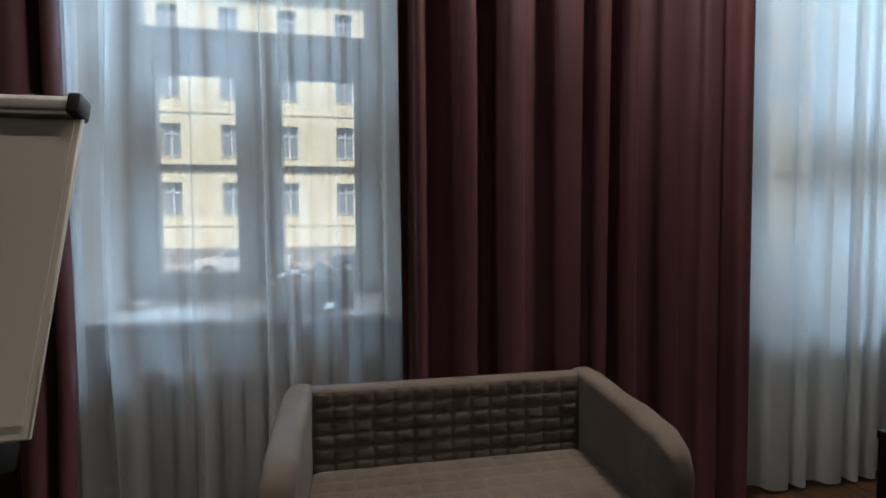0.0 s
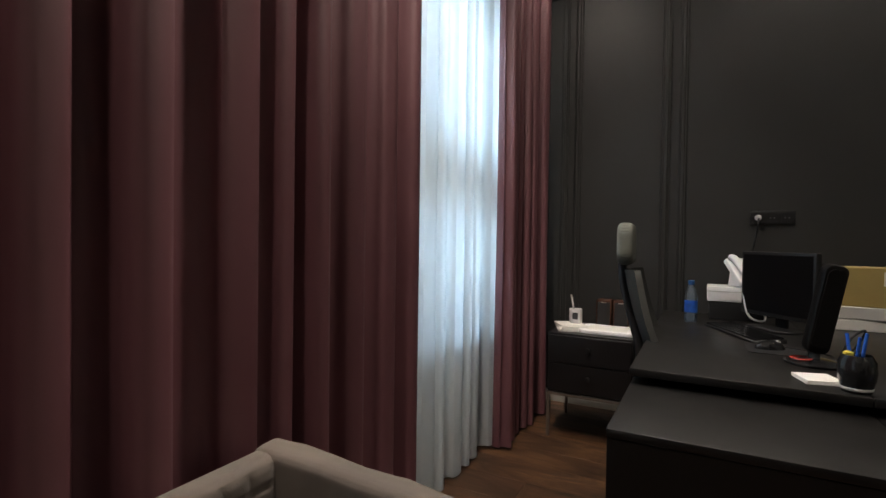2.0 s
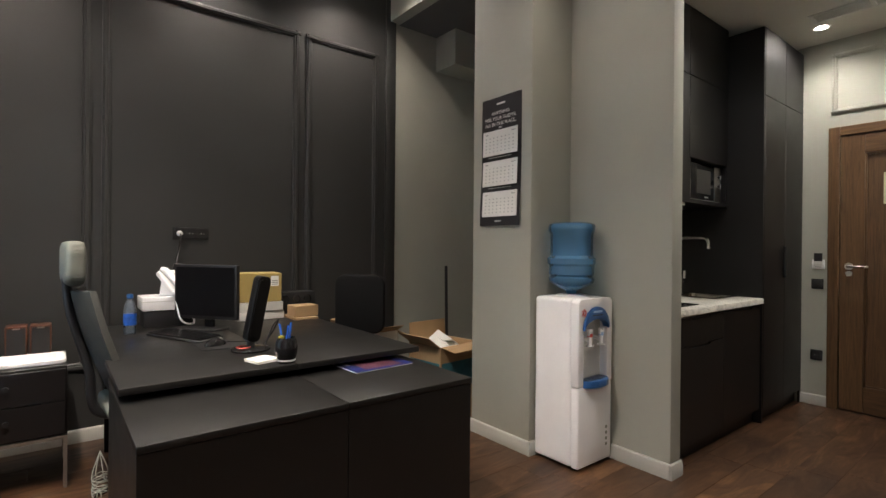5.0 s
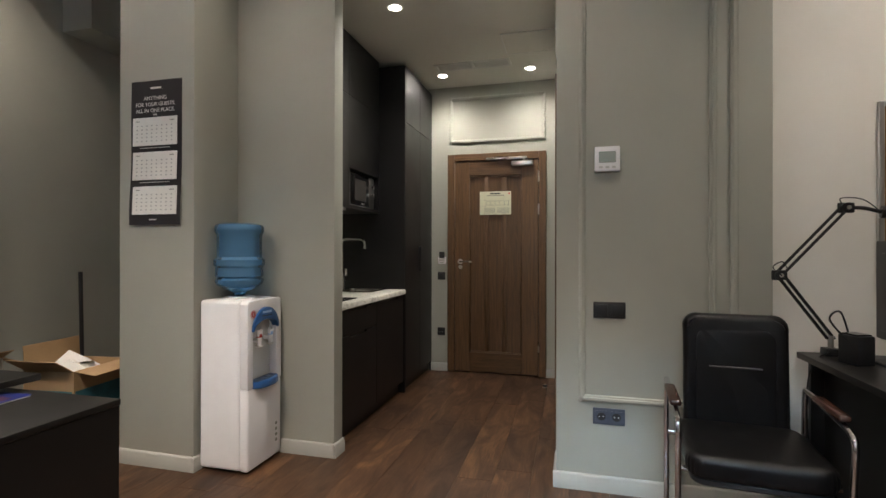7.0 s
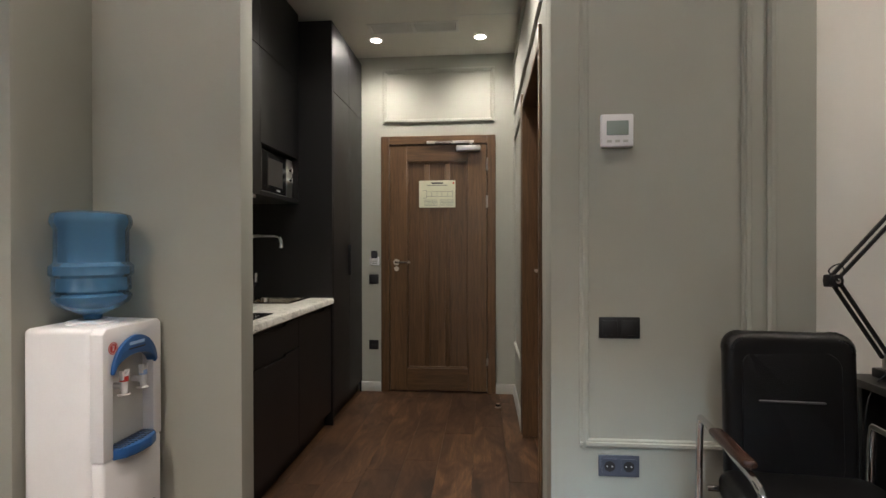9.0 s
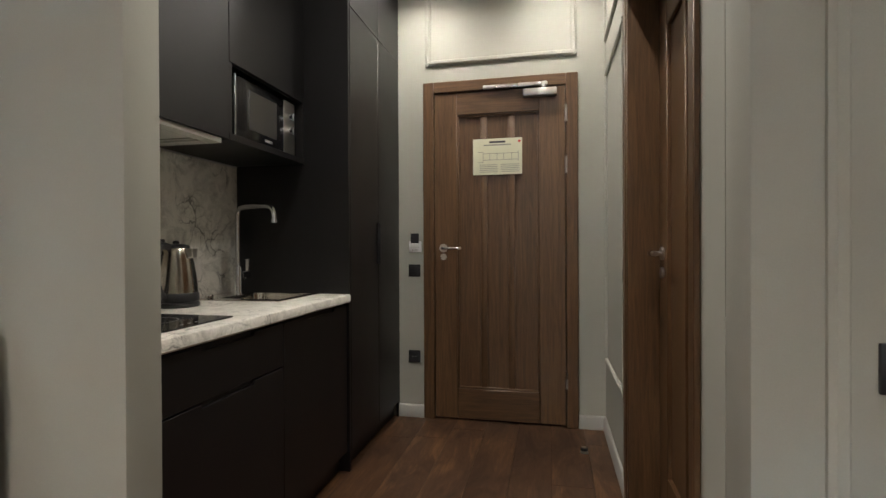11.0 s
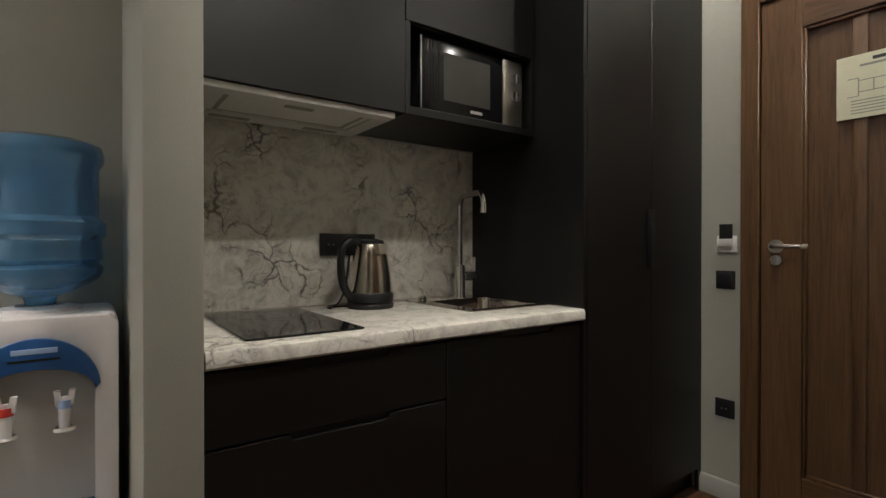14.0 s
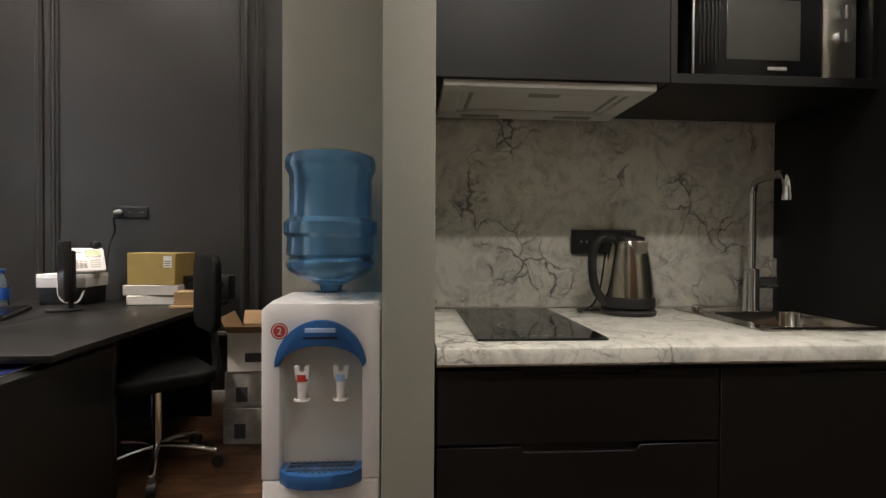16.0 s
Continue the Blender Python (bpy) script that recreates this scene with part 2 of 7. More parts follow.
GREY = mat("grey_wall_paint", (0.352, 0.352, 0.302), 0.75, var=0.05, scale=2.0, bump=0.1, bump_scale=260)
WHITE = mat("white_wall_paint", (0.76, 0.735, 0.68), 0.8, var=0.05, scale=2.0, bump=0.1, bump_scale=260)
BLACK_WALL = mat("charcoal_wall_paint", (0.029, 0.0292, 0.0285), 0.48, var=0.08, scale=2.5, bump=0.1, bump_scale=240)
CEIL = mat("ceiling_paint", (0.62, 0.60, 0.54), 0.85, var=0.03, scale=1.5, bump=0.06, bump_scale=200)
# Darker than CEIL, for the soffit above the niche.
DARK_CEIL = mat("dark_soffit", (0.10, 0.10, 0.10), 0.8, var=0.05)
PLANK = rustic_floor("laminate_plank")
GROUT = mat("plank_joint", (0.012, 0.008, 0.006), 0.9)
DOORWOOD = wood("brown_door_veneer", (0.034, 0.0165, 0.0075), (0.150, 0.082, 0.036), along="z", rough=0.36, grain=2.2, per_object=0.12, stretch=22)
DOORWOOD_X = wood("brown_door_veneer_rail", (0.034, 0.0165, 0.0075), (0.150, 0.082, 0.036), along="x", rough=0.36, grain=2.2, per_object=0.12, stretch=22)
CABINET = mat("matt_black_laminate", (0.0034, 0.0027, 0.0032), 0.44, var=0.1, scale=3, bump=0.03, bump_scale=400, spec=0.55)
DESK = mat("charcoal_desk_laminate", (0.0064, 0.006, 0.0058), 0.40, var=0.15, scale=8, bump=0.05, bump_scale=420, spec=0.45)
MARBLE = marble("white_veined_stone")
STEEL = mat("brushed_steel", (0.56, 0.53, 0.48), 0.3, metal=1.0, var=0.08, scale=14, bump=0.03)
CHROME = mat("chrome", (0.75, 0.75, 0.75), 0.09, metal=1.0, var=0.03, bump=0)
SATIN = mat("satin_nickel", (0.62, 0.6, 0.57), 0.28, metal=1.0, var=0.05, bump=0.02)
POLISHED = mat("polished_steel", (0.62, 0.58, 0.52), 0.16, metal=1.0, var=0.1, scale=20, bump=0.04)
HOB = mat("black_glass", (0.008, 0.008, 0.009), 0.06, var=0.1, bump=0)
BLACK = mat("black_plastic", (0.012, 0.012, 0.013), 0.42, var=0.15, scale=10, bump=0.05)
GLOSSBLACK = mat("gloss_black_plastic", (0.01, 0.01, 0.011), 0.15, var=0.1, bump=0)
SCREEN = mat("matt_black_screen", (0.003, 0.003, 0.0035), 0.35, var=0.1, bump=0, spec=0.25)
LEATHER = mat("black_leather", (0.0042, 0.0038, 0.0038), 0.36, var=0.2, scale=5, bump=0.25, bump_scale=300, spec=0.26)
BLACKCLOTH = mat("black_chair_cloth", (0.0042, 0.0042, 0.0045), 0.75, var=0.2, scale=6, bump=0.2, bump_scale=450, spec=0.15)
MESHCLOTH = mat("grey_green_mesh_cloth", (0.12, 0.125, 0.105), 0.85, var=0.2, bump=0.3, bump_scale=500)
DARKMESH = mat("dark_mesh_cloth", (0.03, 0.031, 0.028), 0.8, var=0.2, bump=0.3, bump_scale=500)
BURGUNDY = mat("burgundy_satin_cloth", (0.140, 0.056, 0.067), 0.5, var=0.10, scale=3, bump=0.2, bump_scale=700)
SHEER = sheer("white_voile", (0.86, 0.89, 0.91), 0.57, 0.64)
SHEER_DENSE = sheer("gathered_white_voile", (0.84, 0.90, 0.93), 0.09, 0.66)
SOFA = mat("grey_quilted_velvet", (0.108, 0.088, 0.074), 0.85, var=0.25, scale=7, bump=0.3, bump_scale=500, Sheen_Weight=0.15)
WHITEPLASTIC = mat("white_plastic", (0.80, 0.785, 0.79), 0.3, var=0.03, bump=0.02)
PALEGREY = mat("pale_grey_plastic", (0.55, 0.54, 0.51), 0.4, var=0.04, bump=0.02)
BLUEPLASTIC = mat("blue_plastic", (0.025, 0.10, 0.28), 0.3, var=0.06, bump=0.02)
REDPLASTIC = mat("red_plastic", (0.5, 0.04, 0.03), 0.4, var=0.06, bump=0.02)
LIGHTBLUE = mat("pale_blue_plastic", (0.35, 0.5, 0.75), 0.35, var=0.05, bump=0.02)
BOTTLE = tinted("blue_polycarbonate", (0.66, 0.88, 1.0), (0.26, 0.60, 1.0), 0.35)
WATER = glass("water", (0.80, 0.90, 1.0), 0.0, 1.15)
CLEAR = glass("window_glass", (0.97, 0.99, 1.0), 0.0, 1.02)
PAPER = mat("white_paper", (0.72, 0.71, 0.67), 0.8, var=0.04, scale=10, bump=0.03)
PALEPAPER = mat("greenish_paper", (0.60, 0.60, 0.44), 0.55, var=0.04, scale=12, bump=0.02)
INK = mat("dark_ink", (0.04, 0.04, 0.045), 0.7, var=0.1, bump=0)
GREYINK = mat("grey_ink", (0.25, 0.26, 0.22), 0.7, var=0.1, bump=0)
CARTON = mat("brown_cardboard", (0.33, 0.215, 0.11), 0.8, var=0.1, scale=7, bump=0.12, bump_scale=160)
YCARTON = mat("ochre_cardboard", (0.36, 0.26, 0.085), 0.75, var=0.08, scale=6, bump=0.08, bump_scale=160)
CORK = mat("cork", (0.28, 0.155, 0.07), 0.85, var=0.25, scale=60, bump=0.3, bump_scale=200)
ALU = mat("aluminium_frame", (0.6, 0.6, 0.6), 0.35, metal=0.9, var=0.05, bump=0.02)
ARMWOOD = wood("dark_polished_armrest", (0.012, 0.006, 0.0045), (0.055, 0.023, 0.014), along="y", rough=0.25)
DARKWOOD = wood("dark_red_wood", (0.035, 0.012, 0.007), (0.12, 0.045, 0.025), along="z", rough=0.3)
WINPAINT = mat("window_frame_paint", (0.42, 0.38, 0.33), 0.5, var=0.06, bump=0.04)
WHITEBOARD = mat("whiteboard_enamel", (0.56, 0.54, 0.49), 0.12, var=0.02, scale=3, bump=0)
BULB = glow("lamp_diffuser", (1.0, 0.93, 0.82), 14.0)
LCD = mat("grey_green_display", (0.28, 0.33, 0.30), 0.25, var=0.04, bump=0)
FACADE = mat("cream_render", (0.82, 0.75, 0.56), 0.85, var=0.12, scale=0.7, bump=0.1, bump_scale=9)
STONE = mat("grey_plinth_stone", (0.3, 0.28, 0.26), 0.85, var=0.15, scale=2, bump=0.2, bump_scale=14)
ASPHALT = mat("asphalt", (0.06, 0.06, 0.062), 0.9, var=0.15, scale=2, bump=0.2, bump_scale=60)
CARPAINT = mat("white_car_paint", (0.6, 0.6, 0.6), 0.25, var=0.03, bump=0, coat=0.4)
# Blue-grey base colour holds the sky's reflection in the outdoor panes.
SKY_GLASS = mat("sky_toned_glass", (0.24, 0.29, 0.34), 0.1, var=0.15, scale=3, bump=0)
RUBBER = mat("black_rubber", (0.015, 0.015, 0.015), 0.7, var=0.1)
BLUEPRINT = mat("printed_blue_cover", (0.012, 0.018, 0.10), 0.4, var=0.7, scale=22, bump=0, spec=0.2)
PINKPRINT = mat("printed_warm_panel", (0.09, 0.035, 0.05), 0.4, var=0.8, scale=26, bump=0, spec=0.2)
NAVY = mat("blue_grey_plastic", (0.05, 0.06, 0.085), 0.4, var=0.08, bump=0.02)
TEAL = mat("teal_print", (0.03, 0.12, 0.15), 0.6, var=0.2, scale=12, bump=0.02)
GREYCARD = mat("grey_printed_card", (0.30, 0.29, 0.28), 0.7, var=0.3, scale=14, bump=0.05)
TRACE = mat("tracing_paper", (0.5, 0.46, 0.36), 0.6, var=0.08, scale=9, bump=0.05)

# ---- mesh tools ----


def bm_box(x0, y0, z0, x1, y1, z1, bev=0.0, seg=2, bm=None):
    own = bm is None
    bm = bm or bmesh.new()
    m = Matrix.Translation(((x0 + x1) / 2, (y0 + y1) / 2, (z0 + z1) / 2)) @ Matrix.Diagonal((abs(x1 - x0), abs(y1 - y0), abs(z1 - z0), 1))
    r = bmesh.ops.create_cube(bm, size=1, matrix=m)
    if bev:
        edges = list({e for v in r["verts"] for e in v.link_edges})
        bmesh.ops.bevel(bm, geom=edges, offset=bev, segments=seg, profile=0.5, affect="EDGES")
    return bm


def bm_cyl(p, q, r, r2=None, seg=20, bm=None, caps=True):
    bm = bm or bmesh.new()
    p, q = Vector(p), Vector(q)
    d = q - p
    m = Matrix.Translation((p + q) / 2) @ d.to_track_quat("Z", "Y").to_matrix().to_4x4()
    bmesh.ops.create_cone(bm, cap_ends=caps, segments=seg, radius1=r, radius2=r if r2 is None else r2, depth=d.length, matrix=m)
    return bm


def bm_lathe(profile, seg=36, bm=None, at=(0, 0, 0)):
    """Turns (radius, height) pairs round the z axis."""
    bm = bm or bmesh.new()
    rings = []
    for r, z in profile:
        if r < 1e-5:
            rings.append([bm.verts.new((at[0], at[1], at[2] + z))])
        else:
            rings.append([bm.verts.new((at[0] + r * math.cos(a), at[1] + r * math.sin(a), at[2] + z)) for a in (2 * math.pi * i / seg for i in range(seg))])
    for a, b in zip(rings, rings[1:]):
        for i in range(seg):
            j = (i + 1) % seg
            if len(a) == 1 and len(b) > 1:
                bm.faces.new((a[0], b[j], b[i]))
            elif len(b) == 1 and len(a) > 1:
                bm.faces.new((a[i], a[j], b[0]))
            elif len(a) > 1:
                bm.faces.new((a[i], a[j], b[j], b[i]))
    bmesh.ops.recalc_face_normals(bm, faces=bm.faces)
    return bm


def bm_tube(points, r, seg=10, bm=None, smooth=6):
    """A round bar along a line through points, with rounded bends."""
    bm = bm or bmesh.new()
    pts = [Vector(p) for p in points]
    if smooth and len(pts) > 2:
        fine = []
        for i in range(len(pts) - 1):
            p0, p1, p2, p3 = pts[max(i - 1, 0)], pts[i], pts[i + 1], pts[min(i + 2, len(pts) - 1)]
            for k in range(smooth):
                t = k / smooth
                fine.append(0.5 * ((2 * p1) + (p2 - p0) * t + (2 * p0 - 5 * p1 + 4 * p2 - p3) * t * t + (3 * p1 - p0 - 3 * p2 + p3) * t ** 3))
        pts = fine + [pts[-1]]
    rings, up = [], None
    for i, p in enumerate(pts):
        d = (pts[min(i + 1, len(pts) - 1)] - pts[max(i - 1, 0)]).normalized()
        if up is None:
            up = d.orthogonal().normalized()
        up = (up - d * up.dot(d)).normalized()
        side = d.cross(up)
        rings.append([bm.verts.new(p + r * (math.cos(a) * up + math.sin(a) * side)) for a in (2 * math.pi * k / seg for k in range(seg))])
    for a, b in zip(rings, rings[1:]):
        for k in range(seg):
            j = (k + 1) % seg
            bm.faces.new((a[k], a[j], b[j], b[k]))
    bm.faces.new(rings[0][::-1])
    bm.faces.new(rings[-1])
    bmesh.ops.recalc_face_normals(bm, faces=bm.faces)
    return bm


def bm_prism(outline, axis, a, b, bev=0.0, seg=2):
    """An outline of 2D points pushed along an axis from a to b. Axis x: points are (y, z); y: (x, z); z: (x, y)."""
    bm = bmesh.new()

    def place(u, v, w):
        return {"x": (w, u, v), "y": (u, w, v), "z": (u, v, w)}[axis]

    lo = [bm.verts.new(place(u, v, a)) for u, v in outline]
    hi = [bm.verts.new(place(u, v, b)) for u, v in outline]
    n = len(outline)
    bm.faces.new(lo)
    bm.faces.new(hi[::-1])
    for i in range(n):
        bm.faces.new((lo[i], hi[i], hi[(i + 1) % n], lo[(i + 1) % n]))
    bmesh.ops.recalc_face_normals(bm, faces=bm.faces)
    if bev:
        bmesh.ops.bevel(bm, geom=list(bm.edges), offset=bev, segments=seg, profile=0.5, affect="EDGES")
    return bm


def round_rect(w, h, r, n=5, cx=0, cy=0):
    pts = []
    for sx, sy, a0 in ((1, 1, 0), (-1, 1, 90), (-1, -1, 180), (1, -1, 270)):
        for i in range(n + 1):
            a = radians(a0 + 90 * i / n)
            pts.append((cx + sx * (w / 2 - r) + r * math.cos(a), cy + sy * (h / 2 - r) + r * math.sin(a)))
    return pts


def shade(me, angle=38):
    limit = radians(angle)
    bm = bmesh.new()
    bm.from_mesh(me)
    for fa in bm.faces:
        fa.smooth = True
    for e in bm.edges:
        e.smooth = len(e.link_faces) == 2 and e.calc_face_angle(0) < limit
    bm.to_mesh(me)
    bm.free()


def part(name, bm, material, parent=None, label=""):
    """Links a bmesh as one mesh object, under a thing or a part."""
    me = bpy.data.meshes.new(name)
    bm.to_mesh(me)
    bm.free()
    me.materials.append(material)
    shade(me)
    ob = new(name, me)
    if parent is not None:
        ob.parent = parent
    if label:
        ob["label"] = label
    return ob


def thing(name, label, category, m=None, group="", kind=""):
    """An empty that carries the parts of one thing."""
    ob = new(name)
    ob.empty_display_size = 0.1
    if m is not None:
        ob.matrix_basis = m
    return tagged(ob, label, category, group, kind)


def solid(name, bm, material, label, category, kind="", group=""):
    return tagged(part(name, bm, material), label, category, group, kind)


def wording(name, text, size, m, material, parent, align="CENTER", label=""):
    """Flat raised letters in the built-in font, as a mesh."""
    cu = bpy.data.curves.new(name, "FONT")
    cu.body, cu.size, cu.align_x, cu.extrude = text, size, align, 0.0004
    tmp = bpy.data.objects.new(name, cu)
    scene.collection.objects.link(tmp)
    me = bpy.data.meshes.new_from_object(tmp.evaluated_get(bpy.context.evaluated_depsgraph_get()))
    bpy.data.objects.remove(tmp)
    me.materials.clear()
    me.materials.append(material)
    ob = new(name, me)
    ob.matrix_basis = m
    ob.parent = parent
    if label:
        ob["label"] = label
    return ob

# ---- the large structure ----
XE, YN, H, HC = 4.0, 2.46, 3.40, 2.77        # east wall, window wall, ceilings of room and corridor
YG, XJ, YD = -0.90, 0.32, -3.06              # grey wall, corridor's west wall, entrance wall
XW = -3.2
Z0 = -0.035                                   # floor level


def structure(name, bm, material, label, category="wall"):
    return solid(name, bm, material, label, category, "structure")


floor = structure("floor", bm_box(XW, -3.3, -0.25, XE + 0.2, YN + 0.6, Z0 - 0.012), GROUT, "brown wood-look laminate floor in planks", "floor")
ceiling = structure("ceiling", bm_box(XW, -1.03, H, XE + 0.2, YN + 0.6, H + 0.15), CEIL, "plain pale painted ceiling of the office", "ceiling")
ceiling_corridor = structure("ceiling_corridor", bm_box(XJ - 0.12, YD, HC, 2.4, -0.92, HC + 0.12), CEIL, "low pale plasterboard ceiling over the kitchenette", "ceiling")

# window wall with two deep openings
WINS = ((-0.42, 0.70), (2.22, 3.34))
bm = bmesh.new()
SILL, HEAD = 0.74, 2.85
xs = [XW, WINS[0][0], WINS[0][1], WINS[1][0], WINS[1][1], XE + 0.2]
for i in range(0, 5, 2):
    bm_box(xs[i], YN, Z0, xs[i + 1], YN + 0.6, H, bm=bm)
for a, b in WINS:
    bm_box(a, YN, Z0, b, YN + 0.6, SILL, bm=bm)
    bm_box(a, YN, HEAD, b, YN + 0.6, H, bm=bm)
structure("wall_north", bm, WHITE, "white plastered window wall with deep reveals")
wall_east = structure("wall_east", bm_box(XE, -0.74, Z0, XE + 0.2, YN, H), BLACK_WALL, "charcoal painted wall with moulded panels")
structure("wall_niche", bm_box(XE + 0.004, -2.3, Z0, XE + 0.2, -0.74, H), GREY, "grey painted side wall of the niche")
structure("wall_niche_back", bm_box(2.4, -2.4, Z0, XE + 0.2, -2.3, H), GREY, "grey painted back wall of the niche")
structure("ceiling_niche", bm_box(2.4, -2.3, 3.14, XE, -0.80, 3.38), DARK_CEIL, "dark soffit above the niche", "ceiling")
structure("beam_niche", bm_box(2.72, -0.80, 3.14, XE, -0.70, H), GREY, "grey painted beam across the niche", "beam")
structure("duct_casing", bm_box(3.72, -2.3, 2.82, XE, -1.22, 3.14), GREY, "grey boxed duct under the niche soffit", "duct")
pillar = structure("pillar", bm_box(2.22, -1.03, Z0, 2.72, -0.56, H, 0.004), GREY, "grey painted square pillar", "pillar")
structure("wall_stub", bm_box(1.57, -1.026, Z0, 2.22, -0.92, H, 0.004), GREY, "grey painted end of a partition beside the kitchenette")
structure("wall_kitchen", bm_box(2.224, YD, Z0, 2.4, -1.03, H), GREY, "grey wall behind the kitchenette")
structure("wall_header", bm_box(XJ, -1.02, HC + 0.12, 1.57, -0.922, H), GREY, "grey wall above the corridor opening")
grey_wall = structure("wall_grey", bm_box(-0.65, -1.02, Z0, XJ, YG, H, 0.004), GREY, "grey painted wall with applied mouldings")
structure("wall_white", bm_box(XW, -1.12, Z0, -0.65, -1.0, H), WHITE, "white plastered wall behind the second desk")
# Added out of view; grey instead of white to lower the bounced light.
structure("wall_west", bm_box(XW - 0.15, -1.12, Z0, XW, YN + 0.6, H), GREY, "plain grey wall, added unseen, that closes the room")
# corridor's west wall with the side door's opening
BD0, BD1, BDH = -2.17, -1.20, 2.10
bm = bm_box(XJ - 0.16, YD, Z0, XJ, BD0, HC + 0.3)
bm_box(XJ - 0.16, BD1, Z0, XJ, -1.02, HC + 0.3, bm=bm)
bm_box(XJ - 0.16, BD0, BDH, XJ, BD1, HC + 0.3, bm=bm)
wall_corridor = structure("wall_corridor", bm, GREY, "grey painted corridor wall with a doorway")
# entrance wall
DX0, DX1, DH = 0.477, 1.432, 2.10
bm = bm_box(XJ - 0.16, YD - 0.2, Z0, DX0 + 0.03, YD, HC + 0.3)
bm_box(DX1 - 0.03, YD - 0.2, Z0, 2.4, YD, HC + 0.3, bm=bm)
bm_box(DX0 + 0.03, YD - 0.2, DH - 0.03, DX1 - 0.03, YD, HC + 0.3, bm=bm)
wall_entrance = structure("wall_entrance", bm, GREY, "grey painted entrance wall with a moulded panel above the door")
# Added out of view behind the closed entrance door.
structure("wall_behind_doors", bm_box(-0.4, -3.6, Z0, 2.4, -3.5, HC), BLACK_WALL, "unseen dark wall, added to close the doorways")


def strip(name, pts, parent, material, w=0.032, d=0.014):
    """A stepped moulding of straight lengths, each a part; pts are ((p, q), normal) in world metres."""
    for (p, q), n in pts:
        p, q, n = Vector(p), Vector(q), Vector(n)
        along = (q - p).normalized()
        side = along.cross(n)
        bm = bmesh.new()
        prof = [(-w / 2, 0), (-w / 2, d * 0.55), (-w * 0.28, d * 0.75), (-w * 0.2, d), (w * 0.12, d), (w * 0.2, d * 0.6), (w * 0.36, d * 0.6), (w / 2, d * 0.3), (w / 2, 0)]
        lo = [bm.verts.new(p + side * u + n * (v + 0.0005)) for u, v in prof]
        hi = [bm.verts.new(q + side * u + n * (v + 0.0005)) for u, v in prof]
        for i in range(len(prof) - 1):
            bm.faces.new((lo[i], hi[i], hi[i + 1], lo[i + 1]))
        bm.faces.new(lo)
        bm.faces.new(hi[::-1])
        bmesh.ops.recalc_face_normals(bm, faces=bm.faces)
        part(name, bm, material, parent)


def panel(parent, material, axis, c, a0, a1, z0, z1, n, w=0.034, d=0.016):
    """A rectangle of mouldings on a wall: axis 'x' wall lies at x = c and runs along y, and the other way round."""
    def at(u, z):
        return (c, u, z) if axis == "x" else (u, c, z)
    e = w / 2
    strip("moulding", [((at(a0, z0 - e), at(a0, z1 + e)), n), ((at(a1, z1 + e), at(a1, z0 - e)), n), ((at(a0 + e, z1), at(a1 - e, z1)), n), ((at(a1 - e, z0), at(a0 + e, z0)), n)], parent, material, w, d)


for a0, a1 in ((2.28, 2.09), (2.00, 1.45), (1.35, 0.14), (0.04, -0.56)):
    panel(wall_east, BLACK_WALL, "x", XE, a0, a1, 0.42, 2.80, (-1, 0, 0), 0.05, 0.022)
part("corner_trim", bm_box(XE - 0.02, -0.76, Z0, XE, -0.66, H, 0.004), BLACK_WALL, wall_east)
panel(grey_wall, GREY, "y", YG, 0.195, -0.40, 0.425, 3.05, (0, 1, 0), 0.034, 0.016)
strip("moulding", [(((-0.49, YG, 0.425), (-0.49, YG, 3.05)), (0, 1, 0)), (((-0.49, YG, 0.425), (-0.64, YG, 0.425)), (0, 1, 0))], grey_wall, GREY, 0.034, 0.016)
panel(wall_entrance, GREY, "y", YD, 1.40, 0.50, 2.225, 2.645, (0, 1, 0), 0.036, 0.018)
panel(wall_corridor, GREY, "x", XJ, -2.28, -2.98, 0.40, 2.05, (1, 0, 0), 0.03, 0.014)
panel(wall_corridor, GREY, "x", XJ, -1.16, -3.0, 2.26, 2.66, (1, 0, 0), 0.03, 0.014)

# skirting boards
SKIRT = mat("grey_skirting_paint", (0.32, 0.315, 0.285), 0.55, var=0.04, bump=0.05)


def skirting(p, q, n):
    p, q, n = Vector(p), Vector(q), Vector(n)
    bm = bmesh.new()
    prof = [(0, 0), (0.016, 0), (0.016, 0.055), (0.012, 0.062), (0.012, 0.070), (0.006, 0.078), (0, 0.08)]
    lo = [bm.verts.new(p + n * (u + 0.0006) + Vector((0, 0, v + Z0))) for u, v in prof]
    hi = [bm.verts.new(q + n * (u + 0.0006) + Vector((0, 0, v + Z0))) for u, v in prof]
    for i in range(len(prof) - 1):
        bm.faces.new((lo[i], hi[i], hi[i + 1], lo[i + 1]))
    bm.faces.new(lo)
    bm.faces.new(hi[::-1])
    bmesh.ops.recalc_face_normals(bm, faces=bm.faces)
    structure("baseboard", bm, SKIRT, "painted pale grey skirting board", "baseboard")


skirting((1.57, -0.92, 0), (2.22, -0.92, 0), (0, 1, 0))
skirting((1.57, -1.026, 0), (1.57, -0.904, 0), (-1, 0, 0))
skirting((2.22, -0.92, 0), (2.22, -0.544, 0), (-1, 0, 0))
skirting((2.204, -0.56, 0), (2.736, -0.56, 0), (0, 1, 0))
skirting((2.72, -1.0, 0), (2.72, -0.56, 0), (1, 0, 0))
skirting((-0.65, YG, 0), (XJ + 0.016, YG, 0), (0, 1, 0))
skirting((XJ, -1.19, 0), (XJ, YG, 0), (1, 0, 0))
skirting((XJ, YD, 0), (XJ, BD0 - 0.05, 0), (1, 0, 0))
